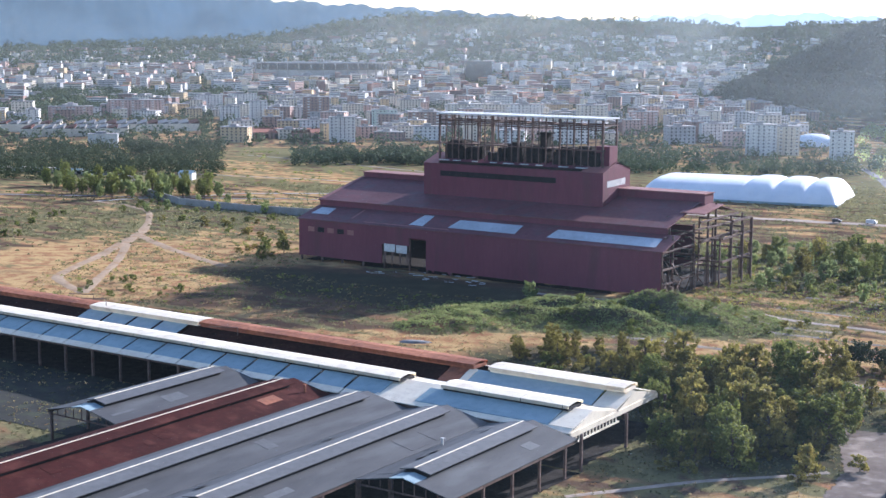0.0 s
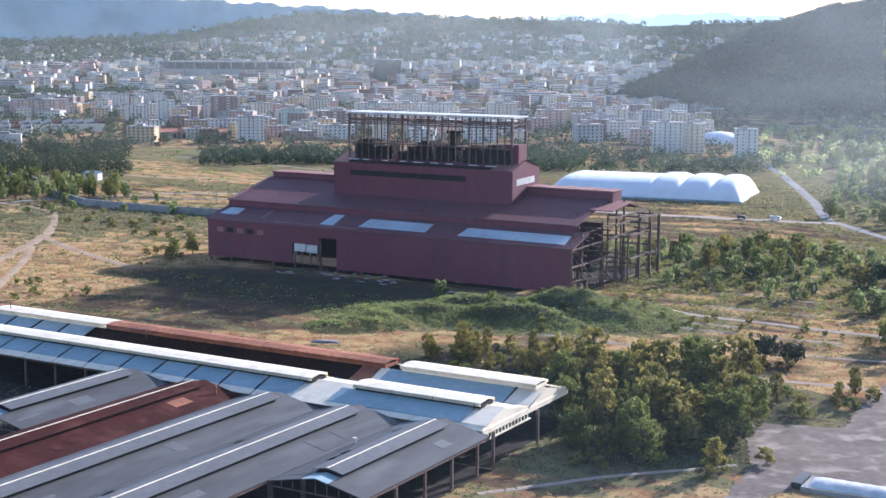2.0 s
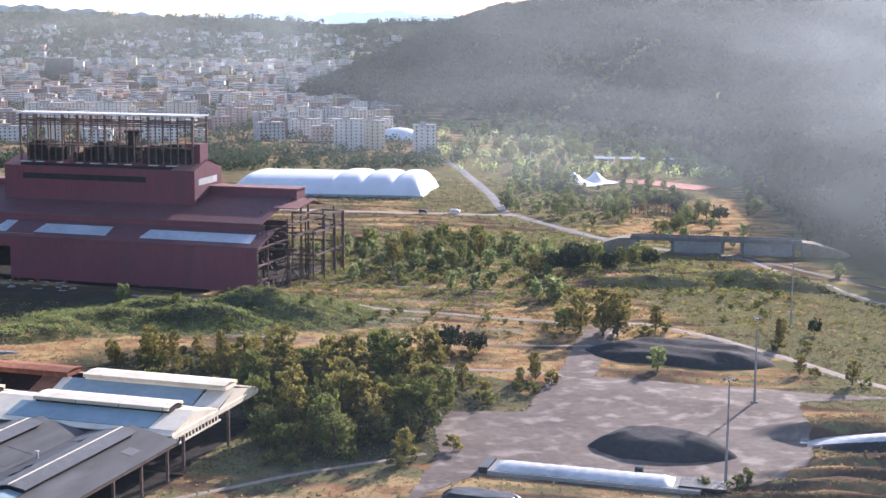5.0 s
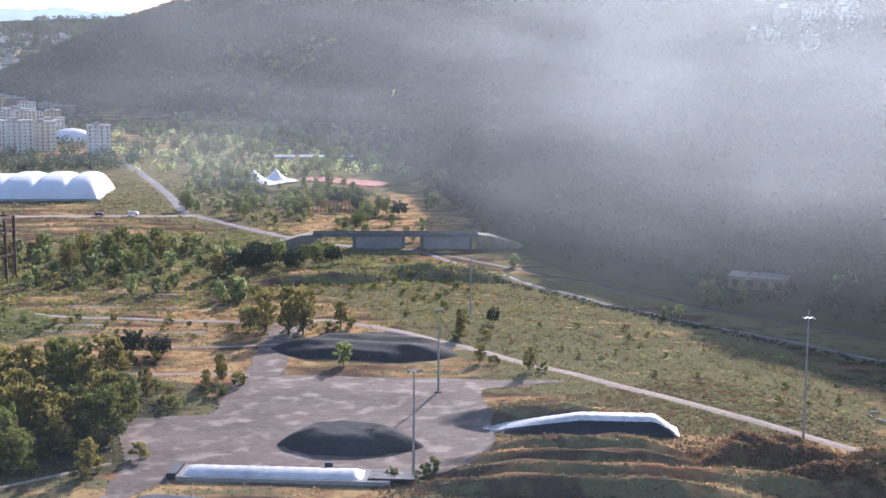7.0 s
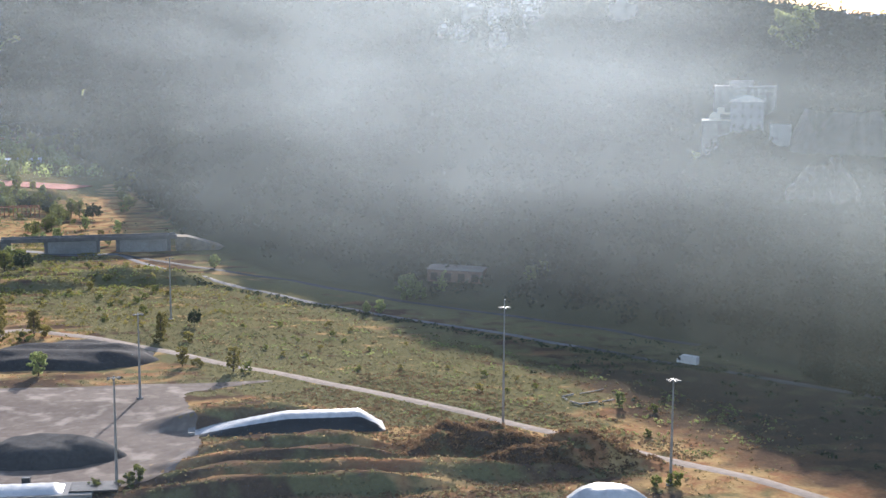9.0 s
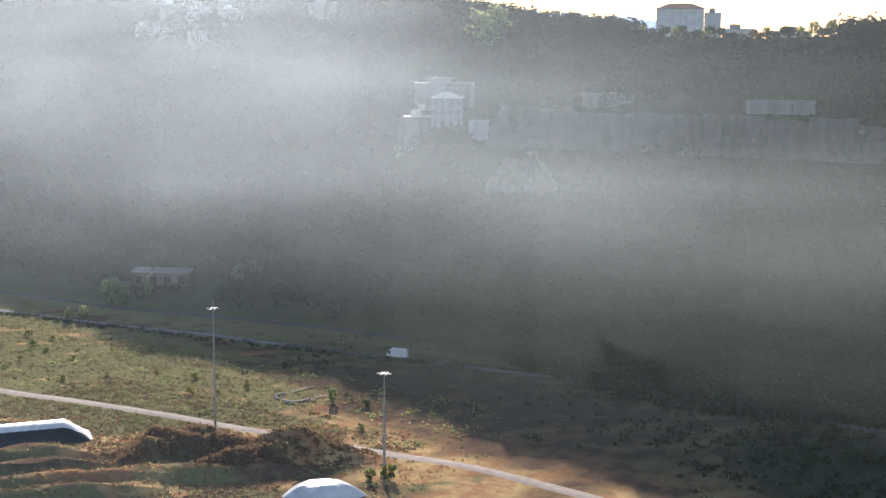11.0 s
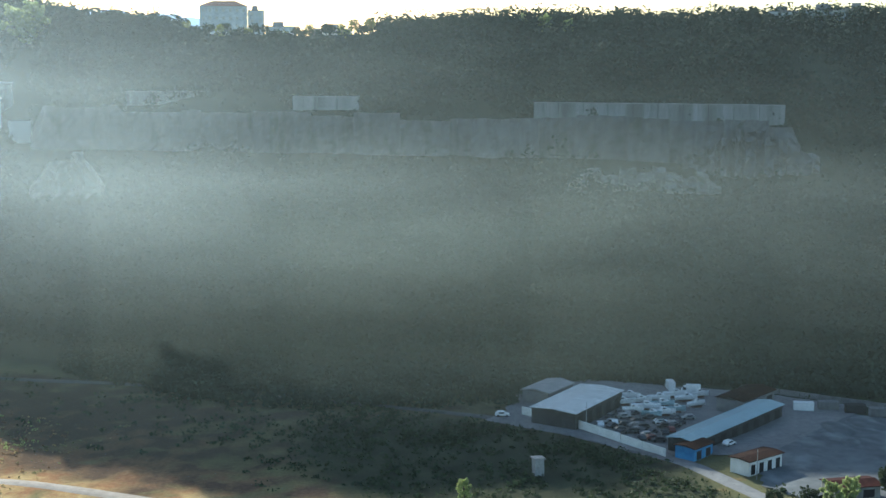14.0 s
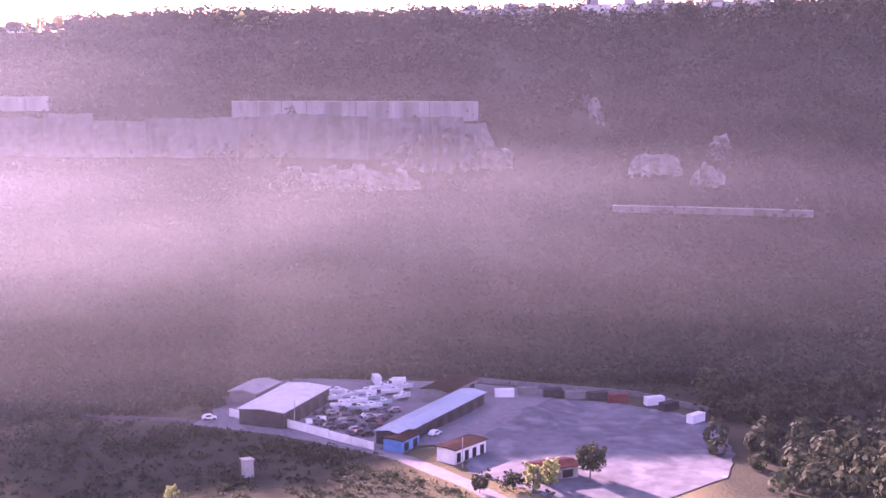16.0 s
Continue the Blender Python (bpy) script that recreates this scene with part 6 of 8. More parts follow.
def off_cliff(x, y, a, d):
    near = d - curve(a, HILL, 2)
    on = (a > 55.5) & (a < 88.5) & (near > -9) & (near < np.where(a < 70, 12, 6))
    front = (a > 55.5) & (a < 88.5) & (near > -15) & (near <= -9)
    villa = (a > 52.0) & (a < 56.2) & (d > 585) & (d < 625)
    house = (a > 62.0) & (a < 69.5) & (d > 634) & (d < 760)
    scar = (a > 86.0) & (a < 91.5) & (d > 575) & (d < 606) | (a > 92) & (a < 96.8) & (near > -20) & (near < 12)
    talus = (a > 55.6) & (a < 58.8) & (near > -44) & (near < -12)
    return np.where(on, 0.11, np.where(front, 0.8, np.where(scar | talus, 0.3, 1.0))) * ~villa * ~house


foot = lambda k: float(np.interp(k, [h[0] for h in HILL], [h[1] for h in HILL]))
crest = lambda k: float(np.interp(k, [h[0] for h in HILL], [h[6] for h in HILL]))
wood_stuff("hillside_wood", 12500, (27.5, 112), (lambda k: foot(k) + 3, lambda k: crest(k) + 25), HILL_LEAF, (2.6, 6.4), 56, 1.45, "dense grey-green wood covering the steep hillside", 41, off_cliff)
wood_stuff("foot_wood", 1500, (57, 100), (lambda k: foot(k) - np.interp(k, [57, 64, 75, 77, 100], [22, 52, 46, 10, 6]), lambda k: foot(k) + 12), HILL_LEAF, (1.8, 4.6), 50, 1.2, "dark trees and scrub along the foot of the hill", 63)
wood_stuff("hillside_wood_far", 5200, (10.8, 32), (lambda k: foot(k) + 5, lambda k: crest(k) + 60), HILL_LEAF, (4.5, 9.0), 40, 3.4, "dark wooded spur of the distant hill", 42)
wood_stuff("crest_trees", 300, (31, 110), (lambda k: crest(k) - 14, lambda k: crest(k) + 10), HILL_LEAF, (2.8, 6.5), 90, 1.2, "uneven row of trees along the hill crest", 43, off_cliff, 0.9)
# Dark leaves paint in the hill shade that misses this corner.
wood_stuff("lot_wood", 190, (95.5, 108), (335, 455), LEAF_DARK, (2.5, 5.5), 60, 1.5, "trees closing the side of the dusty lot, leaves darkened for hill shade", 51, lambda x, y, a, d: np.where((a < 97.5) & (d < 410), 0.1, 1.0), 0.8)
wood_stuff("pine_wood", 900, (-19.8, -9.0), (1150, 1460), LEAF_DARK, (4.0, 8.0), 70, 1.5, "dark pine wood in front of the industrial sheds", 44, lambda x, y, a, d: 0.25 + 0.75 * ripple(x, y, 90, 17), 0.9)
wood_stuff("tree_belt", 300, (-6.2, -0.2), (1250, 1380), FAR_LEAF, (3.5, 7.0), 60, 2.0, "belt of green trees behind the steelworks", 45, lambda x, y, a, d: 0.15 + 0.85 * ripple(x, y, 60, 19), 0.9)
wood_stuff("tree_belt_east", 460, (6.5, 17.5), (1190, 1420), FAR_LEAF, (3.0, 8.0), 60, 2.0, "belt of tall olive-green trees behind the white halls", 46, lambda x, y, a, d: np.where((a > 12) & (d > 1300), 0.25, 0.9) * (0.2 + 0.8 * ripple(x, y, 70, 18)), 0.8)
wood_stuff("far_park", 2600, (-20, -6.5), (2080, 2950), FAR_LEAF, (6, 12), 34, 3.6, "wooded park between city blocks", 47, lambda x, y, a, d: ripple(x, y, 420, 9) ** 0.8)
wood_stuff("city_trees", 5200, (-20, 16), (1480, 4100), FAR_LEAF, (4.0, 9), 30, 3.2, "trees scattered between city blocks", 48)
wood_stuff("plain_trees", 520, (16.5, 29), (1150, 2000), LEAF_PALE, (3.5, 7.5), 46, 2.2, "light green trees over the far end of the plain", 49, lambda x, y, a, d: ripple(x, y, 160, 12) ** 1.2 * (d < curve(a, HILL, 1) - 10))
wood_stuff("far_hill_wood", 2200, (-24, 17), (3850, 4650), FAR_LEAF, (8, 17), 40, 6.0, "woods on the far hills above the city", 50, lambda x, y, a, d: np.where(a < -7, 0.9, 0.75))


# ---------------------------------------------------------------- the hillside: cliffs, walls, houses
def cliff_band(name, az0, az1, d_at, z0_at, z1_at, mat, label, seed, rough=0.5, cut=(0.5, 2.2), ends=0.5):
    """A rock face cut in upright faces of uneven width and depth, with ledges and a broken rim."""
    rs, az, back, rim = random.Random(seed), [], [], []
    a = az0
    while a < az1:
        b = min(az1, a + rs.uniform(*cut))
        off, top = rs.uniform(-2.6, 2.2), rs.uniform(-2.4, 0.8)
        n = max(2, int((b - a) / 0.16))
        for i in range(n + 1):
            az.append(a + (b - a) * i / n)
            back.append(off + 0.6 * math.sin(a * 7 + i))
            rim.append(top)
        a = b + 0.02
    rows, n = [], 10
    for i in range(n):
        k = i / (n - 1)
        row = []
        for j, a in enumerate(az):
            ta = math.radians(a)
            ledge = 1.4 * math.floor(k * 3 + 0.5 * math.sin(rim[j] * 9)) / 3
            d = d_at(a) + back[j] + ledge + rs.uniform(-1, 1) * rough
            end = max(0.0, min(1.0, (a - az0) / ends, (az1 - a) / ends))
            z = z0_at(a) + (z1_at(a) + rim[j] - z0_at(a)) * k * (0.3 + 0.7 * end) + rs.uniform(-1, 1) * rough * 0.6
            row.append((d * math.sin(ta), d * math.cos(ta), z))
        rows.append(row)
    top = [(p[0] * 1.03, p[1] * 1.03, p[2] - 2) for p in rows[-1]]
    s = Shape()
    s.grid(rows + [top])
    return solid(name, s, mat, label, "cliff", kind="structure")


ROCK_PALE = material("pale_broken_rock", (0.17, 0.165, 0.155), (0.29, 0.28, 0.265), 0.3, 0.06, 0.95, bump=0.3, third=(0.10, 0.11, 0.085))
step_at = lambda keys, values: (lambda a: float(np.interp(a, keys, values)))
cliff_band("cliff_upper", 55.9, 86.8, lambda a: curve(a, HILL, 2) - 6.0, step_at([55, 66, 80, 90], [67, 65, 64, 60]), step_at([55, 59.3, 59.5, 66, 72, 83], [85.3, 85, 81.8, 81.2, 80.4, 80.2]), TUFF, "long grey tuff cliff cut in flat faces above the wooded slope", 3)
cliff_band("cliff_broken", 81.8, 87.4, lambda a: curve(a, HILL, 2) - 9.0, step_at([81, 84, 88], [64, 59, 62]), step_at([81, 85, 88], [74, 77, 79.5]), TUFF, "pale broken rock face under the long wall", 8, 2.0, (0.15, 0.5), 2.0)
cliff_band("cliff_lower", 77.4, 83.6, lambda a: curve(a, HILL, 2) - 18.0, lambda a: 53.0, lambda a: 61.5 + 0.8 * math.sin(a * 2.2), ROCK_PALE, "row of pale rock faces lower on the slope", 4, 1.0, (0.25, 0.7), 0.8)
cliff_band("cliff_quarry", 86.2, 91.2, lambda a: curve(a, HILL, 2) + 32.0, lambda a: 70.0, step_at([86.2, 87.6, 91.2], [81, 90, 89]), TUFF, "pale quarried rock scar", 5, 1.4, (0.4, 1.2), 0.4)
cliff_band("cliff_ledge", 92.1, 94.3, lambda a: curve(a, HILL, 2) + 4.0, lambda a: 58.0, lambda a: 66.5, ROCK_PALE, "pale broken rock ledge", 6, 1.2, (0.2, 0.6), 0.3)
cliff_band("cliff_outcrop", 94.9, 96.4, lambda a: curve(a, HILL, 2) + 18.0, lambda a: 60.0, step_at([94.9, 96.4], [70, 78]), ROCK_PALE, "whitish rock outcrop among trees", 9, 1.6, (0.2, 0.5), 0.5)
cliff_band("cliff_foot", 94.6, 96.0, lambda a: curve(a, HILL, 2) - 1.0, lambda a: 55.0, lambda a: 63.5, ROCK_PALE, "whitish rock outcrop low among trees", 10, 1.4, (0.2, 0.5), 0.5)
cliff_band("cliff_talus", 55.8, 58.7, lambda a: curve(a, HILL, 2) - 26.0, lambda a: 50.0, step_at([55.8, 57.2, 58.7], [60, 66.5, 66]), TUFF, "pale rock debris between trees under the villa", 11, 2.2, (0.2, 0.6), 0.8)


def terrace_wall(az0, az1, d, z0, z1, label, pieces, mat=WEATHERED):
    top = thing("retaining_wall", pose(0, 0, 0), label, "retaining wall", "terrace walls on the hillside")
    for i in range(pieces):
        a, b = (math.radians(az0 + (az1 - az0) * (i + k) / pieces) for k in (0.0, 0.985))
        s = Shape()
        pa, pb = Vector((d * math.sin(a), d * math.cos(a), 0)), Vector((d * math.sin(b), d * math.cos(b), 0))
        s.beam(pa + Vector((0, 0, (z0 + z1) / 2)), pb + Vector((0, 0, (z0 + z1) / 2)), 0.8, z1 - z0)
        part("wall_panel", s, mat, top)
        p = Shape()
        p.beam(pa + Vector((0, 0, z1 + 0.15)), pb + Vector((0, 0, z1 + 0.15)), 1.1, 0.3)
        part("coping", p, CONCRETE, top)
    return top


terrace_wall(76.0, 86.0, 561, 78, 85.6, "long white retaining wall on top of the cliff", 10, WEATHERED)
terrace_wall(66.2, 68.9, 579, 81.5, 86.9, "short whitish retaining wall on the hillside", 3)
terrace_wall(59.6, 63.4, 590, 83, 88.6, "low stained retaining wall half hidden in trees", 4)
terrace_wall(91.5, 99.5, 530, 46.0, 48.4, "low pale wall along a hillside lane", 7, TUFF)


def house(name, x, y, z, w, d, h, turn, wall, roof, label, floors=2, cols=4, hip=True, category="house", podium=0.0, group=""):
    """A plastered house: walls, hipped or flat roof, and each window with its frame on the sides towards the plain."""
    top = thing(name, pose(x, y, z, 0, 0, turn), label, category, group)
    s = Shape()
    s.box(-w / 2, w / 2, -d / 2, d / 2, -podium, h)
    part("wall", s, wall, top)
    r = Shape()
    if hip:
        e = 0.6
        a, b = w / 2 + e, d / 2 + e
        k = min(a, b) * 0.9
        hh = k * 0.42
        pts = [(-a, -b, h), (a, -b, h), (a, b, h), (-a, b, h)]
        ridge = [(-(a - k), 0, h + hh), (a - k, 0, h + hh)] if a >= b else [(0, -(b - k), h + hh), (0, b - k, h + hh)]
        if a >= b:
            r.face([pts[0], pts[1], ridge[1], ridge[0]])
            r.face([pts[1], pts[2], ridge[1]])
            r.face([pts[2], pts[3], ridge[0], ridge[1]])
            r.face([pts[3], pts[0], ridge[0]])
        else:
            r.face([pts[0], pts[1], ridge[0]])
            r.face([pts[1], pts[2], ridge[1], ridge[0]])
            r.face([pts[2], pts[3], ridge[1]])
            r.face([pts[3], pts[0], ridge[0], ridge[1]])
        r.face(pts[::-1])
    else:
        r.box(-w / 2 - 0.3, w / 2 + 0.3, -d / 2 - 0.3, d / 2 + 0.3, h, h + 0.35)
        r.box(-w / 4, w / 8, -d / 5, d / 4, h + 0.35, h + 2.6)
    part("roof", r, roof, top)
    pane = Shape()
    pane.box(-0.6, 0.6, -0.08, 0.0, 0, 1.5)
    me = pane.mesh("window", CONCRETE if wall in (WALL_GREY, WEATHERED) else WALL_CREAM)
    step = h / floors
    for f in range(floors):
        for i in range(cols):
            o = part("window", me, None, top)
            o.location = (-w / 2 + w * (i + 0.5) / cols, -d / 2 - 0.02, f * step + step * 0.32)
        side = max(1, int(cols * d / w))
        for i in range(side):
            o = part("window", me, None, top)
            o.matrix_basis = pose(-w / 2 - 0.02, d / 2 - d * (i + 0.5) / side, f * step + step * 0.32, 0, 0, -90)
    return top


# houses on the slope and crest, each facing the plain
# White roof sheet carries the sunlight on villa and annex roofs.
house("villa", 486.6, 351, 74, 13.5, 12, 11.8, -54, WALL_GREY, WHITE_ROOF, "white three-storey villa with pale hipped roof on the cliff edge", 3, 4, podium=10)
house("villa_annex", 475.2, 358, 66, 11.4, 9, 12, -53, WEATHERED, WHITE_ROOF, "white flat-roofed annex beside the villa", 3, 3, False, podium=7)
house("villa_store", 483, 361, 72, 8, 7, 8.4, -53, WEATHERED, WHITE_ROOF, "small pale flat-roofed store behind the villa", 2, 2, False, podium=7)
house("apartment_house", 495.7, 358.9, 81, 25.6, 9, 10.5, -54, WEATHERED, FLAT_ROOF, "grey apartment house among hillside trees", 3, 9, False, podium=9)
# White instead of grey puts the sun on this wall into its colour.
terrace_wall(55.1, 55.95, 588, 68.5, 77.2, "curved terrace wall beside the villa, white as in full sun", 3, WALL_WHITE)
house("crest_mansion", 659.6, 328.9, 110.5, 24, 14, 16.2, -63.5, WALL_WHITE, TILE_ROOF, "large white mansion with red hipped roof on the crest", 4, 7, podium=8)
house("crest_annex", 666.7, 314, 110.5, 8.4, 9, 14, -64.8, WALL_WHITE, FLAT_ROOF, "narrow white flat-roofed wing of the mansion", 4, 2, False, podium=8)
house("crest_wing", 672, 303, 110, 15, 8, 6.5, -65.7, WALL_WHITE, FLAT_ROOF, "low white wing beside the mansion", 2, 4, False, podium=8)
house("crest_lodge", 682.6, 278, 110.5, 20, 8, 5.0, -67.8, WALL_CREAM, FLAT_ROOF, "low cream lodge on the crest", 1, 6, False, podium=8)
rs_pale = random.Random(8)
for i in range(26):
    a, d = 61.8 + i * 0.3 + rs_pale.uniform(-0.1, 0.1), rs_pale.uniform(636, 650)
    plant(rs_pale.choice(["dark", "leafy"]), d * math.sin(math.radians(a)), d * math.cos(math.radians(a)), rs_pale.uniform(0.42, 0.68), rs_pale)
for a, d, k in ((53.5, 586, 0.85), (53.9, 584, 0.95), (54.3, 586, 0.9), (54.7, 584, 1.0), (55.0, 583, 0.7), (52.6, 578, 0.75), (53.2, 578, 0.8), (52.2, 582, 0.8), (52.9, 574, 0.8)):
    plant("dark", d * math.sin(math.radians(a)), d * math.cos(math.radians(a)), k, rs_pale)
# Pale leaves stand in for the sunlight on these crowns.
for a, d, k in ((55.5, 640, 1.9), (56.2, 646, 2.0), (55.9, 632, 1.5), (76.4, 634, 1.1), (77.3, 630, 1.0), (75.5, 644, 0.7), (52.3, 584, 0.7)):
    plant("pale", d * math.sin(math.radians(a)), d * math.cos(math.radians(a)), k, rs_pale)
rs_hill = random.Random(12)
for i in range(16):
    a, d = rs_hill.uniform(40, 51.5), rs_hill.uniform(800, 930)
    x, y = d * math.sin(math.radians(a)), d * math.cos(math.radians(a))
    house("hill_house", x, y, land1(x, y) + 1, rs_hill.uniform(8, 16), 8, rs_hill.uniform(4, 7), -a + rs_hill.uniform(-15, 15), rs_hill.choice([WEATHERED, WALL_GREY]), rs_hill.choice([FLAT_ROOF, PALE_SHEET]), "pale flat-roofed house on the upper slope", 2, 5, False, podium=10, group="houses on the upper slope")
for i in range(9):
    a, d = 84 + i * 1.6 + rs_hill.uniform(-0.4, 0.4), 646 + rs_hill.uniform(-4, 8)
    x, y = d * math.sin(math.radians(a)), d * math.cos(math.radians(a))
    house("ridge_house", x, y, land1(x, y) + 1, rs_hill.uniform(10, 18), 9, rs_hill.uniform(4, 7), -a, rs_hill.choice([WALL_WHITE, WALL_CREAM]), FLAT_ROOF, "pale low house among trees on the ridge", 1, 4, False, podium=8, group="houses along the ridge")


# ---------------------------------------------------------------- boat yard and vehicles
def gable_shed(name, x, y, w, d, h, turn, wall, roof, label, category="shed", rise=0.8, doors=2):
    top = thing(name, pose(x, y, land1(x, y) + 0.2, 0, 0, turn), label, category)
    s = Shape()
    s.box(-w / 2, w / 2, -d / 2, d / 2, -0.5, h)
    part("wall", s, wall, top)
    r = Shape()
    r.extrude([(-d / 2 - 0.5, h - 0.05), (0, h + rise), (d / 2 + 0.5, h - 0.05), (d / 2 + 0.5, h + 0.15), (0, h + rise + 0.2), (-d / 2 - 0.5, h + 0.15)], -w / 2 - 0.5, w / 2 + 0.5, axis="x")
    part("roof", r, roof, top)
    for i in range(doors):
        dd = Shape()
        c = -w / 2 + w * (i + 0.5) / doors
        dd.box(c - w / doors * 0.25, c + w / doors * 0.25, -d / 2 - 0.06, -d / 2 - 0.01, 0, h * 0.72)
        part("door", dd, OPENING_SHADE, top)
    return top


gable_shed("boat_shed", 398, 84.5, 32, 14, 5.0, -14, GRAVEL, PALE_SHEET, "large boat shed with a pale flat-pitched roof", rise=0.5, doors=5)
gable_shed("yard_shed", 412, 97, 16, 9, 4.0, -15, ASPHALT, FLAT_ROOF, "low grey shed behind the boat shed", doors=3)
gable_shed("workshop", 393, 40, 52, 8, 3.8, -22, GRAVEL, BLUE_AND_SHADED_ROOF, "long blue-grey roofed workshop in the boat yard", rise=0.6, doors=8)
gable_shed("rust_shed", 424, 38, 20, 9, 4.0, -22, ASPHALT, BLACK_ROOF, "rusty-roofed shed at the back of the yard", doors=3)
gable_shed("blue_hut", 367, 46, 9, 6, 3.2, -25, BLUE_PAINT, BLACK_ROOF, "small blue-painted hut beside the road", "hut", 0.5, 2)
gable_shed("gate_house", 360, 29, 13.5, 6, 3.6, -33, WALL_WHITE, BLACK_ROOF, "small white house with dark flat roof at the lot", "house", 0.3, 4)
gable_shed("red_roofed_hut", 346, 5, 12, 7, 2.8, -60, WEATHERED, RUST_DARK, "small hut with a dull red roof among trees at the lot", "hut", 0.7, 2)
gable_shed("hill_foot_shed", 404, 438, 24, 14, 4.6, -58, STEEL, GREY_RIDGE, "grey-roofed open shed at the foot of the hill", rise=0.8, doors=4)


def yard_wall(line, h, label, mat):
    top = thing("yard_wall", pose(0, 0, 0), label, "wall")
    for (ax, ay), (bx, by) in zip(line, line[1:]):
        n = max(1, int(math.dist((ax, ay), (bx, by)) / 6))
        for i in range(n):
            a = Vector((ax + (bx - ax) * i / n, ay + (by - ay) * i / n, 0))
            b = Vector((ax + (bx - ax) * (i + 0.97) / n, ay + (by - ay) * (i + 0.97) / n, 0))
            z = land1(a.x, a.y)
            s = Shape()
            s.beam(a + Vector((0, 0, z + h / 2)), b + Vector((0, 0, z + h / 2)), 0.3, h)
            part("wall_panel", s, mat, top)
    return top


yard_wall([(392, 100), (383, 81), (374, 67), (364, 53)], 2.6, "whitish panel wall between the road and the boat yard", WALL_WHITE)
yard_wall([(446, 42), (438, 4), (428, -22), (412, -42)], 1.7, "grey wall closing the dusty lot", ASPHALT)


def car_shape(length, width, height):
    """Body with sloped windscreens, as a side outline carried across."""
    L, h = length / 2, height
    return [(-L, 0.35), (L, 0.35), (L, 0.75), (L * 0.55, 0.85), (L * 0.25, h), (-L * 0.62, h), (-L * 0.92, 0.9), (-L, 0.85)]


def vehicle(name, x, y, turn, length, height, mat, label, category, box=False):
    top = thing(name, pose(x, y, land1(x, y) + 0.3, 0, 0, turn), label, category)
    w = 1.8 if not box else 2.2
    body = Shape()
    if box:
        body.extrude([(-length / 2, 0.45), (length / 2, 0.45), (length / 2, 1.3), (length / 2 - 0.8, height * 0.82), (length / 2 - 1.6, height * 0.85), (length / 2 - 1.6, height), (-length / 2, height)], -w / 2, w / 2)
    else:
        body.extrude(car_shape(length, w, height), -w / 2, w / 2)
    part("body", body, mat, top)
    glass = Shape()
    if box:
        glass.box(length / 2 - 1.5, length / 2 - 0.5, -w / 2 - 0.02, w / 2 + 0.02, 1.35, height * 0.78)
    else:
        glass.box(-length * 0.27, length * 0.12, -w / 2 - 0.02, w / 2 + 0.02, 0.95, height - 0.12)
    part("window", glass, GLASS_DARK, top)
    for fx in (-0.31, 0.31):
        for fy in (-1, 1):
            t = Shape()
            t.tube([(fx * length, fy * w / 2 - 0.1 * fy, 0.33), (fx * length, fy * w / 2 + 0.04 * fy, 0.33)], [0.33, 0.33], 10)
            part("wheel", t, RUBBER, top)
    return top


def boat(x, y, turn, length, mat, label):
    top = thing("motor_boat", pose(x, y, land1(x, y) + 0.5, 0, 0, turn), label, "boat", "boats laid up in the yard")
    hull = Shape()
    rows = []
    for i in range(11):
        k = i / 10
        half = length * 0.16 * (1 - max(0, (k - 0.45) / 0.55) ** 2.2)
        xx = -length / 2 + length * k
        z = 0.25 + 0.5 * max(0, k - 0.5)
        rows.append([(xx, -half, 1.5 + 0.5 * k), (xx, -half * 0.8, 0.6 + z * 0.4), (xx, 0, 0.1 + z * 0.5), (xx, half * 0.8, 0.6 + z * 0.4), (xx, half, 1.5 + 0.5 * k)])
    hull.grid(rows)
    for p, q in zip(rows, rows[1:]):
        hull.face([(p[0][0], p[0][1] * 0.9, p[0][2] - 0.35), (q[0][0], q[0][1] * 0.9, q[0][2] - 0.35), (q[4][0], q[4][1] * 0.9, q[4][2] - 0.35), (p[4][0], p[4][1] * 0.9, p[4][2] - 0.35)])
    part("hull", hull, mat, top)
    cabin = Shape()
    cabin.extrude([(-length * 0.10, 1.55), (length * 0.28, 1.8), (length * 0.16, 2.15), (length * 0.06, 2.55), (-length * 0.08, 2.55)], -length * 0.085, length * 0.085)
    part("cabin", cabin, CAR_WHITE, top)
    ws = Shape()
    ws.box(-length * 0.04, length * 0.075, -length * 0.087, length * 0.087, 2.1, 2.4)
    part("windscreen", ws, GLASS_DARK, top)
    cradle = Shape()
    cradle.box(-length * 0.3, length * 0.25, -0.5, 0.5, -0.4, 0.5)
    part("cradle", cradle, STEEL, top)


rs_yard = random.Random(5)
for x, y, t, l in ((412, 74, 10, 8.5), (416, 69, 20, 7.5), (409, 66, 5, 9), (414, 62, 15, 8), (404, 69, 0, 6.5), (404, 60, 10, 7.5), (420, 73, -10, 7), (428, 60, 15, 7.5), (430, 53, 20, 6.5), (409, 57, 8, 6), (421, 64, 5, 7), (401, 63, -8, 6), (424, 56, 12, 7), (418, 52, 30, 6)):
    boat(x, y, t - 80, l, rs_yard.choice([CAR_WHITE, CAR_WHITE, PLASTIC, BLUE_AND_SHADED_ROOF]), "small white motor boat on a cradle in the yard")
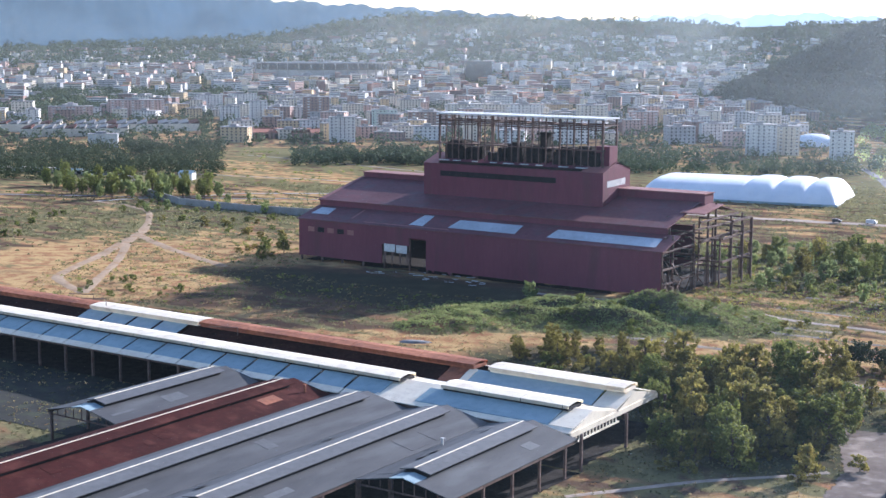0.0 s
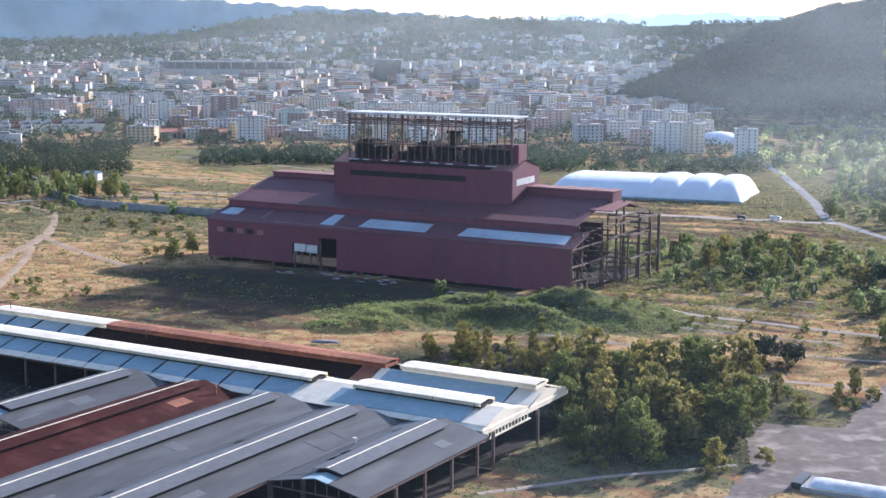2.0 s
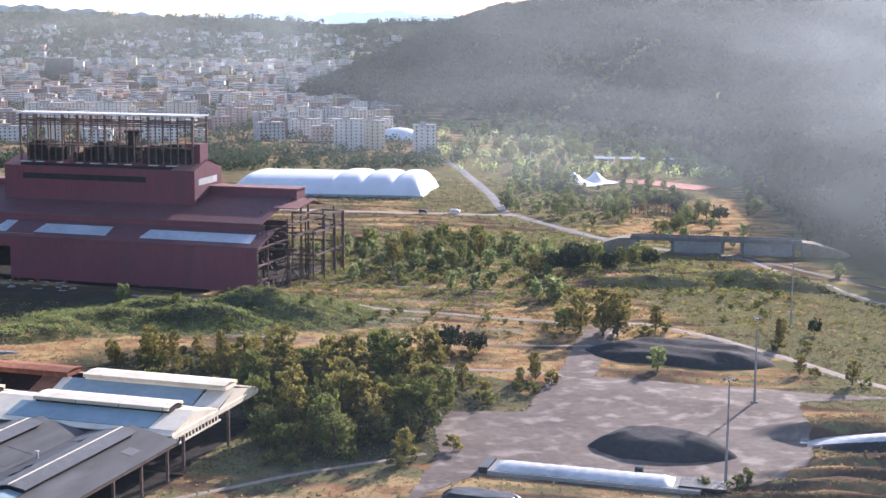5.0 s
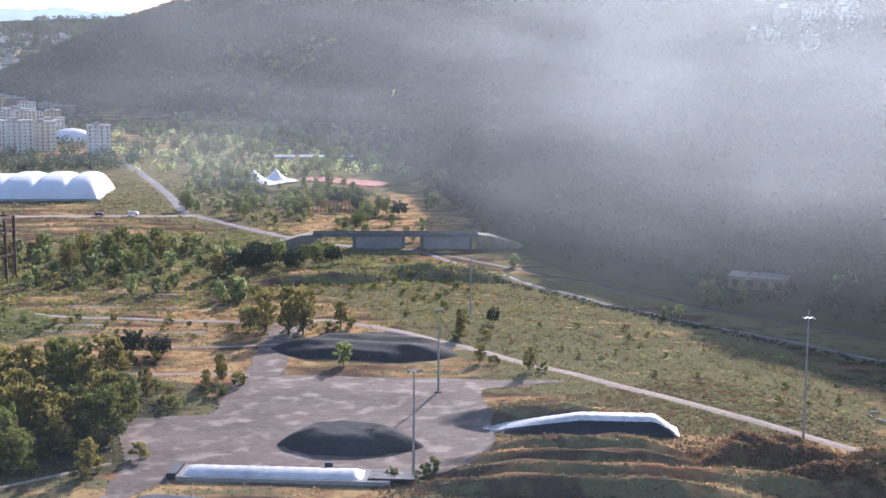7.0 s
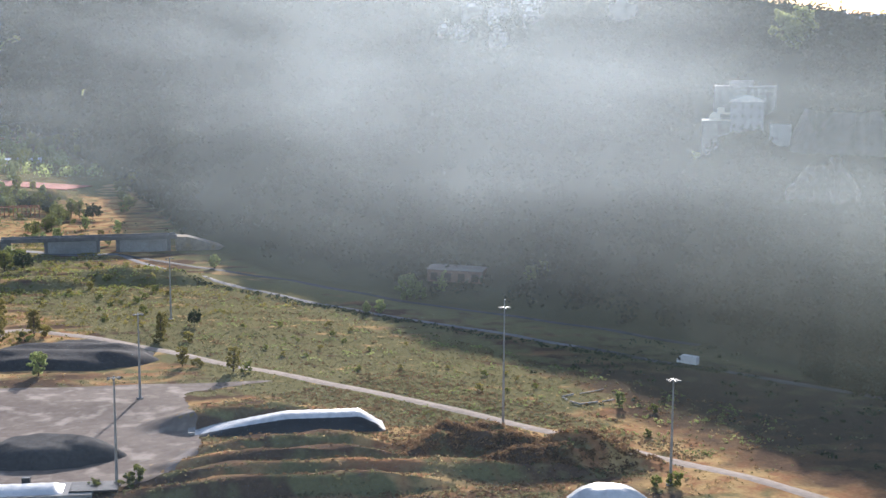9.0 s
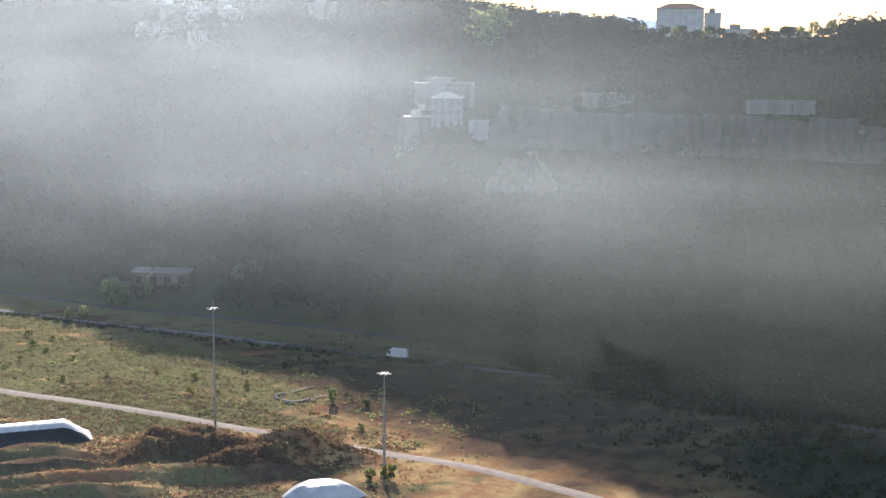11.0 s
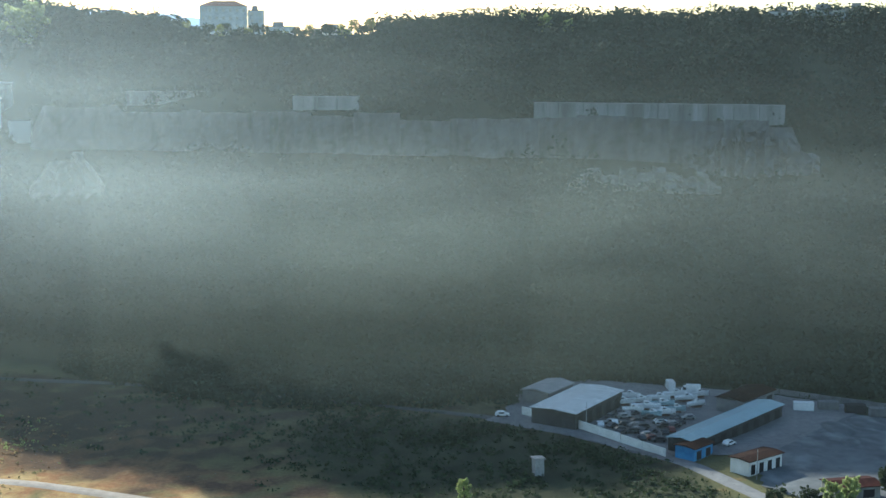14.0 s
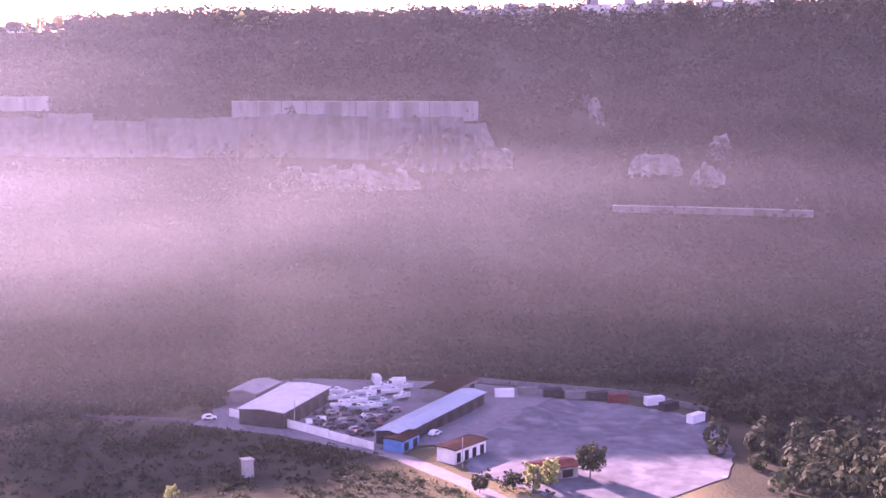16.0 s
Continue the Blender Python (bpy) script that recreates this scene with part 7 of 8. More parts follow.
for i in range(46):
    x, y = rs_yard.uniform(378, 404), rs_yard.uniform(52, 76)
    if x * 0.52 + 0 < 0.52 * 366 + (y - 53) * 0.30 + 2:
        continue
    vehicle("parked_car", x, y, rs_yard.choice([-60, 20, 110, -20]), 4.2, 1.45, rs_yard.choice([CAR_DARK, CAR_DARK, CAR_DARK, CAR_DARK, CAR_RED, CAR_WHITE, GALV]), "old car parked close among others", "car")
vehicle("white_car", 379, 38, -30, 4.2, 1.5, CAR_WHITE, "white car parked in the boat yard", "car")
vehicle("roadside_car", 388, 105, -70, 4.2, 1.5, CAR_WHITE, "pale car parked beside the road", "car")
vehicle("box_truck", 379, 294, 100, 7.5, 3.2, CAR_WHITE, "white box truck on the hill-foot road", "truck", True)
vehicle("box_truck", 437, 63, 20, 6.5, 3.0, CAR_WHITE, "white box truck at the back of the boat yard", "truck", True)
vehicle("box_truck", 434, 56, 100, 6.0, 3.0, CAR_WHITE, "white box truck at the back of the boat yard", "truck", True)
vehicle("white_van", 262, 850, -28, 6.5, 2.6, CAR_WHITE, "white van on the cross road", "van", True)
vehicle("dark_van", 243, 858, -28, 5.5, 2.2, CAR_DARK, "dark van on the cross road", "van", True)
for x, y, t, mat in ((426, 21, -80, CAR_WHITE), (430, 14, -76, ASPHALT), (428, 6, -79, GRAVEL), (425, -1, -75, ASPHALT), (424, -8, -70, GRAVEL), (422, -14, -72, CAR_RED), (420, -25, -64, CAR_WHITE), (414, -29, -50, GRAVEL), (401, -36, -40, CAR_WHITE)):
    c = Shape()
    outline = [(-3.0, -1.2)]
    for i in range(11):
        outline += [(-2.85 + i * 0.55, -1.2), (-2.8 + i * 0.55, -1.28), (-2.65 + i * 0.55, -1.28), (-2.6 + i * 0.55, -1.2)]
    outline += [(3.0, -1.2), (3.0, 1.2), (-3.0, 1.2)]
    n = len(outline)
    c.v += [(px, py, 0.0) for px, py in outline] + [(px, py, 2.5) for px, py in outline]
    c.f += [tuple(range(n)), tuple(range(n, 2 * n))] + [(i, (i + 1) % n, n + (i + 1) % n, n + i) for i in range(n)]
    c.m += [0] * (n + 2)
    solid("shipping_container", c, mat, "corrugated container at the edge of the lot", "container", "containers round the lot", where=pose(x, y, land1(x, y) + 0.2, 0, 0, t))
for x, y, r, h, mat in ((405, 10, 8, 1.4, LOT), (414, 2, 9, 1.0, LOT), (392, 6, 5, 0.8, LOT)):
    heap("rubble_mound", x, y, r, r * 0.55, h, rs_yard.uniform(-40, 40), mat, "low pale rubble heap on the lot", "rubble heap", 0.4, 2.1, int(x))
pole = Shape()
pole.tube([(0, 0, 0), (0, 0, 8)], [0.12, 0.08], 6)
pole.beam((-0.8, 0, 7.6), (0.8, 0, 7.6), 0.1)
solid("utility_pole", pole, CONCRETE, "pale concrete utility pole beside the road", "pole", where=pose(351, 28, land1(351, 28)))
solid("utility_pole", pole, CONCRETE, "pale concrete utility pole beside the boat yard", "pole", where=pose(384, 79, land1(384, 79)))
pil = Shape()
pil.box(-1.6, 1.6, -1.2, 1.2, -0.4, 4.2)
pil.box(-1.9, 1.9, -1.5, 1.5, 4.2, 4.6)
solid("concrete_block", pil, CONCRETE, "pale standing concrete block in the dark grass", "block", where=pose(339, 82, land1(339, 82), 0, 6, 30))

ruin = thing("foundation_ruin", pose(319, 284, land1(319, 284), 0, 0, -10), "low whitish foundation walls of a vanished hut", "ruin")
for a, b, h in (((-9, -5), (-2, -5.5), 0.4), ((-0.5, -5.6), (4, -5.8), 0.25), ((-9, -5), (-9.5, -1), 0.5), ((-9, 1), (-8, 5), 0.3), ((-8, 5), (-3, 5.6), 0.45), ((-1, 5.4), (9, 6), 0.25)):
    s = Shape()
    s.beam((*a, 0.1 + h / 2), (*b, 0.1 + h / 2), 0.35, h)
    part("low_wall", s, WEATHERED, ruin)


# ---------------------------------------------------------------- viaduct, retaining wall, colonnade
def viaduct():
    top = thing("viaduct", pose(345, 656, 0, 0, 0, -27), "low dark concrete viaduct crossing the avenue", "bridge")
    deck = Shape()
    deck.box(-44, 44, -4, 4, 6.6, 7.8)
    part("deck", deck, ASPHALT, top)
    for y in (-4.2, 4.0):
        p = Shape()
        p.box(-44, 44, y, y + 0.25, 7.8, 8.8)
        part("parapet", p, ASPHALT, top)
    for x in (-40, -22, 4, 14, 40):
        c = Shape()
        c.box(x - 0.9, x + 0.9, -3.5, 3.5, -0.5, 6.6)
        part("pier", c, ASPHALT, top)
    for x0, x1 in ((-44, -40), (-22, 4), (14, 40)):
        w = Shape()
        w.box(x0, x1, -3.2, 3.2, -0.5, 6.55)
        part("walled_span", w, CONCRETE, top, "grey concrete wall under the deck")
    for sgn in (-1, 1):
        a = Shape()
        a.extrude([(sgn * 44, -1), (sgn * 44, 7.8), (sgn * 50, 7.4), (sgn * 74, 0.2), (sgn * 74, -1)], -5, 5)
        part("embankment", a, OLD_SLAB, top, "weedy earth ramp")


viaduct()
ret = thing("quay_wall", pose(0, 0, 0), "long grey concrete retaining wall behind the dry field", "retaining wall")
for (ax, ay), (bx, by) in zip([(-212, 1000), (-178, 940), (-130, 905), (-88, 884), (-20, 872)], [(-178, 940), (-130, 905), (-88, 884), (-20, 872), (60, 862)]):
    n = max(1, int(math.dist((ax, ay), (bx, by)) / 9))
    for i in range(n):
        a = Vector((ax + (bx - ax) * i / n, ay + (by - ay) * i / n, 2.2))
        b = Vector((ax + (bx - ax) * (i + 0.985) / n, ay + (by - ay) * (i + 0.985) / n, 2.2))
        s = Shape()
        s.beam(a, b, 0.9, 5.0)
        part("wall_panel", s, CONCRETE, ret)
colonnade = thing("colonnade", pose(372, 822, land1(372, 822), 0, 0, -25), "rusty open colonnade of posts and beams", "colonnade")
for i in range(10):
    for y in (0, 8):
        s = Shape()
        s.box(i * 2.6 - 0.25, i * 2.6 + 0.25, y - 0.25, y + 0.25, -0.3, 6)
        part("post", s, RUST_ROOF, colonnade)
for y in (0, 8):
    s = Shape()
    s.beam((-0.5, y, 6.2), (24, y, 6.2), 0.5)
    part("beam", s, RUST_ROOF, colonnade)
for x, y, t, l, w, mat in ((90, 505, -32, 60, 5, OLD_SLAB), (150, 512, -32, 70, 4, OLD_SLAB), (120, 545, -33, 70, 5, OLD_SLAB), (165, 560, -33, 60, 4, OLD_SLAB), (180, 590, -33, 50, 4, OLD_SLAB)):
    c, s_ = math.cos(radians(t)), math.sin(radians(t))
    ribbon("track_slab", [(x - c * l / 2, y - s_ * l / 2), (x, y), (x + c * l / 2, y + s_ * l / 2)], w, mat, "old concrete slab strip sunk in weeds", category="track")


# ---------------------------------------------------------------- the city
def block(x, y, w, d, h, turn, wall, label, group="", floors=None, cols=None, category="apartment block", roof=FLAT_ROOF, name="apartment_block"):
    """An apartment block: walls, parapet roof with a stair head, and window rows on the sides towards the plain."""
    floors = floors or max(3, int(h / 3.2))
    cols = cols or max(3, int(w / 4.5))
    z = land1(x, y)
    top = thing(name, pose(x, y, z, 0, 0, turn), label, category, group)
    s = Shape()
    s.box(-w / 2, w / 2, -d / 2, d / 2, -2, h)
    part("wall", s, wall, top)
    r = Shape()
    r.box(-w / 2 - 0.4, w / 2 + 0.4, -d / 2 - 0.4, d / 2 + 0.4, h, h + 0.9)
    r.box(-w * 0.2, w * 0.05, -d * 0.2, d * 0.25, h + 0.9, h + 3.4)
    part("roof", r, roof, top)
    return top, floors, cols


def add_windows(top, w, d, h, floors, cols):
    pane, bal = Shape(), Shape()
    pane.box(-0.75, 0.75, -0.12, 0, 0, 1.6)
    bal.box(-1.6, 1.6, -1.1, 0, -0.1, 0.95)
    me, mb = pane.mesh("window", GLASS_DARK), bal.mesh("balcony", WALL_WHITE)
    for f in range(floors):
        z = h * (f + 0.32) / floors
        for i in range(cols):
            xx = -w / 2 + w * (i + 0.5) / cols
            o = part("window", me, None, top)
            o.location = (xx, -d / 2 - 0.03, z)
            if f and i % 3 == 1:
                o = part("balcony", mb, None, top)
                o.location = (xx, -d / 2 - 0.05, z - 0.3)


NEAR_CITY = "apartment blocks at the edge of the city"
for x, y, w, d, h, turn, wall, label in (
    (305, 1574, 36, 14, 20, 6, WALL_WHITE, "pale long apartment block"), (314, 1386, 30, 16, 30, -12, WALL_WHITE, "tall white apartment block with balconies"), (340, 1392, 26, 14, 28, -12, WALL_CREAM, "tall cream apartment block with balconies"),
    (378, 1330, 22, 15, 27, -14, WALL_WHITE, "white slab apartment block"), (-236, 1790, 22, 16, 34, 12, WALL_WHITE, "slim white apartment tower"), (-217, 1776, 18, 14, 24, 12, WALL_OCHRE, "ochre apartment block"),
    (-166, 1830, 34, 18, 38, 6, WALL_BROWN, "tall brown apartment block with pale top"), (-112, 1548, 28, 15, 27, 8, WALL_WHITE, "white apartment block with recessed top storeys"), (-74, 1760, 32, 16, 25, 3, WALL_GREEN, "pale green apartment block"),
    (-62, 1640, 44, 16, 11, 3, WALL_WHITE, "low white building with blue windows"), (-15, 1730, 58, 18, 24, 2, WALL_BROWN, "long brown apartment block"), (-446, 2040, 80, 16, 24, 12, WALL_PINK, "long pink-brown apartment slab"),
    (-520, 1960, 60, 16, 18, 14, WALL_PINK, "long faded pink apartment block"), (-372, 2240, 40, 14, 24, 10, WALL_WHITE, "white apartment slab with blue bands"), (-325, 2270, 46, 14, 25, 10, WALL_WHITE, "white apartment slab with blue bands"), (-600, 1880, 26, 18, 16, 15, WALL_OCHRE, "ochre block"),
    (30, 1900, 50, 18, 26, 0, WALL_CREAM, "cream apartment block"), (110, 1860, 44, 18, 28, -4, WALL_WHITE, "white apartment block"), (190, 1800, 40, 18, 30, -6, WALL_CREAM, "cream apartment block with grey top"), (250, 1760, 36, 16, 24, -8, WALL_PINK, "pink apartment block"),
):
    t, fl, co = block(x, y, w, d, h, turn, wall, label + " at the city's edge", NEAR_CITY)
    add_windows(t, w, d, h, fl, co)

rs_city = random.Random(21)
WALLS = [WALL_WHITE, WALL_WHITE, WALL_CREAM, WALL_CREAM, WALL_GREY, WALL_PINK, WALL_OCHRE, WALL_BROWN]
TONE = {WALL_WHITE.name: "white", WALL_CREAM.name: "cream", WALL_GREY.name: "grey", WALL_PINK.name: "pink", WALL_OCHRE.name: "ochre", WALL_BROWN.name: "brown"}
made, tries = [], 0
while len(made) < 230 and tries < 6000:
    tries += 1
    a, d = rs_city.uniform(-19, 14.5), rs_city.uniform(1540, 2500)
    if a > 10.5 and d > foot(a) - 40:
        continue
    if a < -8.5 and d < 1950 or a < -13 and d > 2150:
        continue
    x, y = d * math.sin(math.radians(a)), d * math.cos(math.radians(a))
    if any(math.hypot(x - p, y - q) < 31 for p, q in made):
        continue
    made.append((x, y))
    wall = rs_city.choice(WALLS)
    w, dd, h = rs_city.uniform(18, 40), rs_city.uniform(12, 18), rs_city.uniform(9, 22)
    turn = rs_city.choice([8, -12, 98, 20]) + rs_city.uniform(-6, 6)
    t, fl, co = block(x, y, w, dd, h, turn, wall, f"{TONE[wall.name]} plastered apartment block with a flat roof in the city", "apartment blocks of the city")
    bands = Shape()
    for f in range(fl):
        z = h * (f + 0.35) / fl
        for i in range(co):
            xx = -w / 2 + w * (i + 0.5) / co
            bands.face([(xx - 0.9, -dd / 2 - 0.05, z), (xx + 0.9, -dd / 2 - 0.05, z), (xx + 0.9, -dd / 2 - 0.05, z + 1.7), (xx - 0.9, -dd / 2 - 0.05, z + 1.7)])
        for i in range(max(2, co // 3)):
            yy = -dd / 2 + dd * (i + 0.5) / max(2, co // 3)
            for sx in (-w / 2 - 0.05, w / 2 + 0.05):
                bands.face([(sx, yy - 0.8, z), (sx, yy + 0.8, z), (sx, yy + 0.8, z + 1.7), (sx, yy - 0.8, z + 1.7)])
    o = part("glazing", bands, GLASS_DARK, t)
    tagged(o, kind="stuff")


def far_city():
    """The mass of the city too far off to count: blocks with roofs and window rows."""
    mats = [WALL_WHITE, WALL_CREAM, WALL_GREY, WALL_PINK, WALL_OCHRE, WALL_BROWN, FLAT_ROOF, GLASS_DARK, TILE_ROOF]
    s, n = Shape(), 0
    while n < 1750:
        a, d = rs_city.uniform(-21, 17), math.sqrt(rs_city.uniform(2350 ** 2, 4350 ** 2))
        if a > 10.6 and d > foot(a) - 20 and d < crest(a) + 500 and a > 11:
            continue
        if d > 3900 and rs_city.random() < 0.35 or a < -8 and 2350 < d < 2950 and rs_city.random() < 0.75:
            continue
        x, y = d * math.sin(math.radians(a)), d * math.cos(math.radians(a))
        z = land1(x, y)
        w, dd, h = rs_city.uniform(14, 40), rs_city.uniform(11, 18), rs_city.uniform(6, 21) * (0.7 if d > 3800 else 1)
        m = Matrix.Translation((x, y, z)) @ Matrix.Rotation(radians(rs_city.choice([8, -12, 98, 50]) + rs_city.uniform(-10, 10)), 4, "Z")
        k = rs_city.choice([0, 0, 0, 1, 1, 2, 3, 4, 5])
        s.box(-w / 2, w / 2, -dd / 2, dd / 2, -4, h, k, m)
        s.box(-w / 2 - 0.3, w / 2 + 0.3, -dd / 2 - 0.3, dd / 2 + 0.3, h, h + 0.8, 6 if rs_city.random() < 0.8 else 8, m)
        fl = int(h / 3.3)
        for f in range(fl):
            zz = h * (f + 0.35) / fl
            for side in (-1, 1):
                s.face([m @ Vector(p) for p in ((-w * 0.45, side * (dd / 2 + 0.06), zz), (w * 0.45, side * (dd / 2 + 0.06), zz), (w * 0.45, side * (dd / 2 + 0.06), zz + 1.2), (-w * 0.45, side * (dd / 2 + 0.06), zz + 1.2))], 7)
        n += 1
    return solid("distant_city", s, mats, "distant mass of pale city blocks under the hills", "city", kind="stuff")


far_city()


def stadium():
    top = thing("stadium", pose(-296, 3390, land1(-296, 3390), 0, 0, 8), "large oval stadium with a dark band under a grey roof", "stadium")
    a, b = 152, 120
    ring = lambda k, z: [(a * k * math.cos(t), b * k * math.sin(t), z) for t in np.linspace(0, 2 * math.pi, 61)]
    s = Shape()
    s.grid([ring(0.98, -3), ring(1.0, 20), ring(0.72, 8), ring(0.6, 1)])
    part("bowl", s, WALL_GREY, top)
    r = Shape()
    r.grid([ring(1.06, 34), ring(0.86, 31), ring(0.84, 32.2), ring(1.06, 36), ring(1.06, 34)])
    part("roof_ring", r, GREY_RIDGE, top, "grey roof ring")
    g = Shape()
    g.grid([ring(1.03, 20), ring(1.06, 34)])
    part("glazed_band", g, GLASS_DARK, top, "dark band under the roof")
    for i in range(36):
        t = 2 * math.pi * i / 36
        p = Shape()
        p.beam((a * 1.08 * math.cos(t), b * 1.08 * math.sin(t), -2), (a * 1.08 * math.cos(t), b * 1.08 * math.sin(t), 35), 2.0)
        part("pillar", p, CONCRETE, top)


stadium()
tower_block, fl, co = block(80, 3300, 62, 30, 46, 4, GLASS_DARK, "dark blue glass office tower in the city", category="office tower", name="office_tower")


def saw_sheds():
    for i, (x, y, w, d) in enumerate(((-430, 1640, 120, 60), (-380, 1740, 150, 70), (-520, 1720, 100, 60))):
        top = thing("saw_tooth_shed", pose(x, y, land1(x, y), 0, 0, 12), "long pale factory shed with saw-tooth roof", "factory shed", "saw-tooth factory sheds")
        s = Shape()
        s.box(-w / 2, w / 2, -d / 2, d / 2, -1, 9)
        part("wall", s, WALL_CREAM, top)
        n = int(w / 12)
        for k in range(n):
            t = Shape()
            x0 = -w / 2 + k * w / n
            t.extrude([(x0, 9), (x0 + w / n - 0.2, 9), (x0 + w / n - 0.2, 11.8)], -d / 2, d / 2)
            part("roof_tooth", t, GREY_RIDGE if (k + i) % 4 else RUST_DARK, top)
    rs = random.Random(3)
    for i in range(11):
        x, y = -376 + i * 9.4, 1186 - i * 3.4
        gable_shed("low_shed", x, y, 8.4, 6, 3.4, -20, rs.choice([WALL_WHITE, WALL_CREAM]), rs.choice([BLUE_AND_SHADED_ROOF, WHITE_ROOF]), "low pale shed in a long row", "shed", 0.5, 1)
    for i in range(10):
        x, y = -230 + (i % 5) * 22, 1600 + (i // 5) * 26
        gable_shed("old_workshop", x, y, 20, 22, 7, 12, WALL_BROWN, TILE_ROOF if i % 3 else RUST_DARK, "old brick workshop with a dark red roof", "workshop", 3.0, 2)
    gable_shed("bunker", -245, 1072, 15, 12, 7, -10, CONCRETE, CONCRETE, "bare concrete box building at the wood's edge", "building", 0.1, 1)
    gable_shed("blue_roofed_house", -205, 1118, 11, 10, 5, -10, WALL_WHITE, BLUE_AND_SHADED_ROOF, "small white house with a blue roof", "house", 2.0, 1)
    house("white_office", -352, 1450, land1(-352, 1450), 30, 14, 14, 10, WALL_WHITE, FLAT_ROOF, "white office block with blue bands in the wood", 4, 8, False, "office block")


saw_sheds()
for x, y in ((512, 1199), (536, 1186), (560, 1174)):
    gable_shed("greenhouse", x, y, 22, 12, 2.8, -26, WALL_GREY, SKYLIGHT, "low pale greenhouse on the far plain", "greenhouse", 1.2, 1)
dome_far = Shape()
rows = [[(26 * math.cos(t) * math.cos(p), 22 * math.sin(t) * math.cos(p), 13 * math.sin(p)) for t in np.linspace(0, 2 * math.pi, 33)] for p in np.linspace(0, math.pi / 2, 9)]
dome_far.grid(rows)
solid("far_air_dome", dome_far, MEMBRANE, "small white air dome between apartment blocks", "air dome", where=pose(402, 1520, land1(402, 1520)), smooth=True)


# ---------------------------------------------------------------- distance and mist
# Distant haze is put into the colour, and the surface glows with it.
def hazy_glow_material(name, colour, strength):
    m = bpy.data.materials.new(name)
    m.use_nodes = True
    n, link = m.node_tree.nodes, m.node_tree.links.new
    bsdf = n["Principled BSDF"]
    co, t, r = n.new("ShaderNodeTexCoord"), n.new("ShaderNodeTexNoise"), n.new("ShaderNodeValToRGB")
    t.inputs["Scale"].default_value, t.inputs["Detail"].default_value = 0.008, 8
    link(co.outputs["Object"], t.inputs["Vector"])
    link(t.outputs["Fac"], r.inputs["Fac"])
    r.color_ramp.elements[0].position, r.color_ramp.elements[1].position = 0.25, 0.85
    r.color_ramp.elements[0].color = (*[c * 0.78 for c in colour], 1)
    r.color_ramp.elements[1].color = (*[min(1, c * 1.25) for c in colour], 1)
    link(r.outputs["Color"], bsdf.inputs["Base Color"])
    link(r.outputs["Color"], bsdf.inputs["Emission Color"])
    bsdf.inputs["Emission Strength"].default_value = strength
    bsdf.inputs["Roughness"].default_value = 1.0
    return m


def mountains(name, keys, dist, depth, mat, label, seed):
    """A far range: its crest rises and falls along the keys (bearing, height), with folds down its face."""
    rs = np.random.RandomState(seed)
    az = np.arange(keys[0][0], keys[-1][0], 0.12)
    crest_z = np.interp(az, [k[0] for k in keys], [k[1] for k in keys]) + 5 * np.sin(az * 3.1) + 3 * np.sin(az * 9.7 + 1) + rs.uniform(-1.2, 1.2, len(az))
    rows = []
    for i in range(16):
        k = i / 15
        d = dist + depth * k + (34 * np.abs(np.sin(az * 0.9 + k * 0.8 + 0.5)) + 26 * np.abs(np.sin(az * 2.1 + k * 1.7)) + 9 * np.sin(az * 7.3 + 3 * k)) * (1 - k) * (0.35 + k)
        z = -5 + (crest_z + 5) * k ** 0.85
        rows.append(list(zip((d * np.sin(np.radians(az))).tolist(), (d * np.cos(np.radians(az))).tolist(), z.tolist())))
    s = Shape()
    s.grid(rows)
    return solid(name, s, mat, label, "mountains", kind="structure", smooth=True)


mountains("backdrop_mountain", [(-26, 330), (-18, 345), (-12, 300), (-9, 262), (-7, 246), (-4, 232), (0, 214), (4, 192), (8, 178), (11, 150)], 4560, 260, hazy_glow_material("blue_hazy_mountain", (0.075, 0.125, 0.165), 0.42), "blue hazy mountain range beyond the city", 7)
mountains("backdrop_range", [(3, 150), (8, 196), (10.5, 205), (12, 196), (14, 210), (18, 190), (30, 205), (50, 200), (55, 200), (57.5, 214), (60, 196), (64, 180)], 4700, 180, hazy_glow_material("pale_hazy_range", (0.42, 0.52, 0.60), 0.6), "pale hazy mountain range on the horizon", 8)


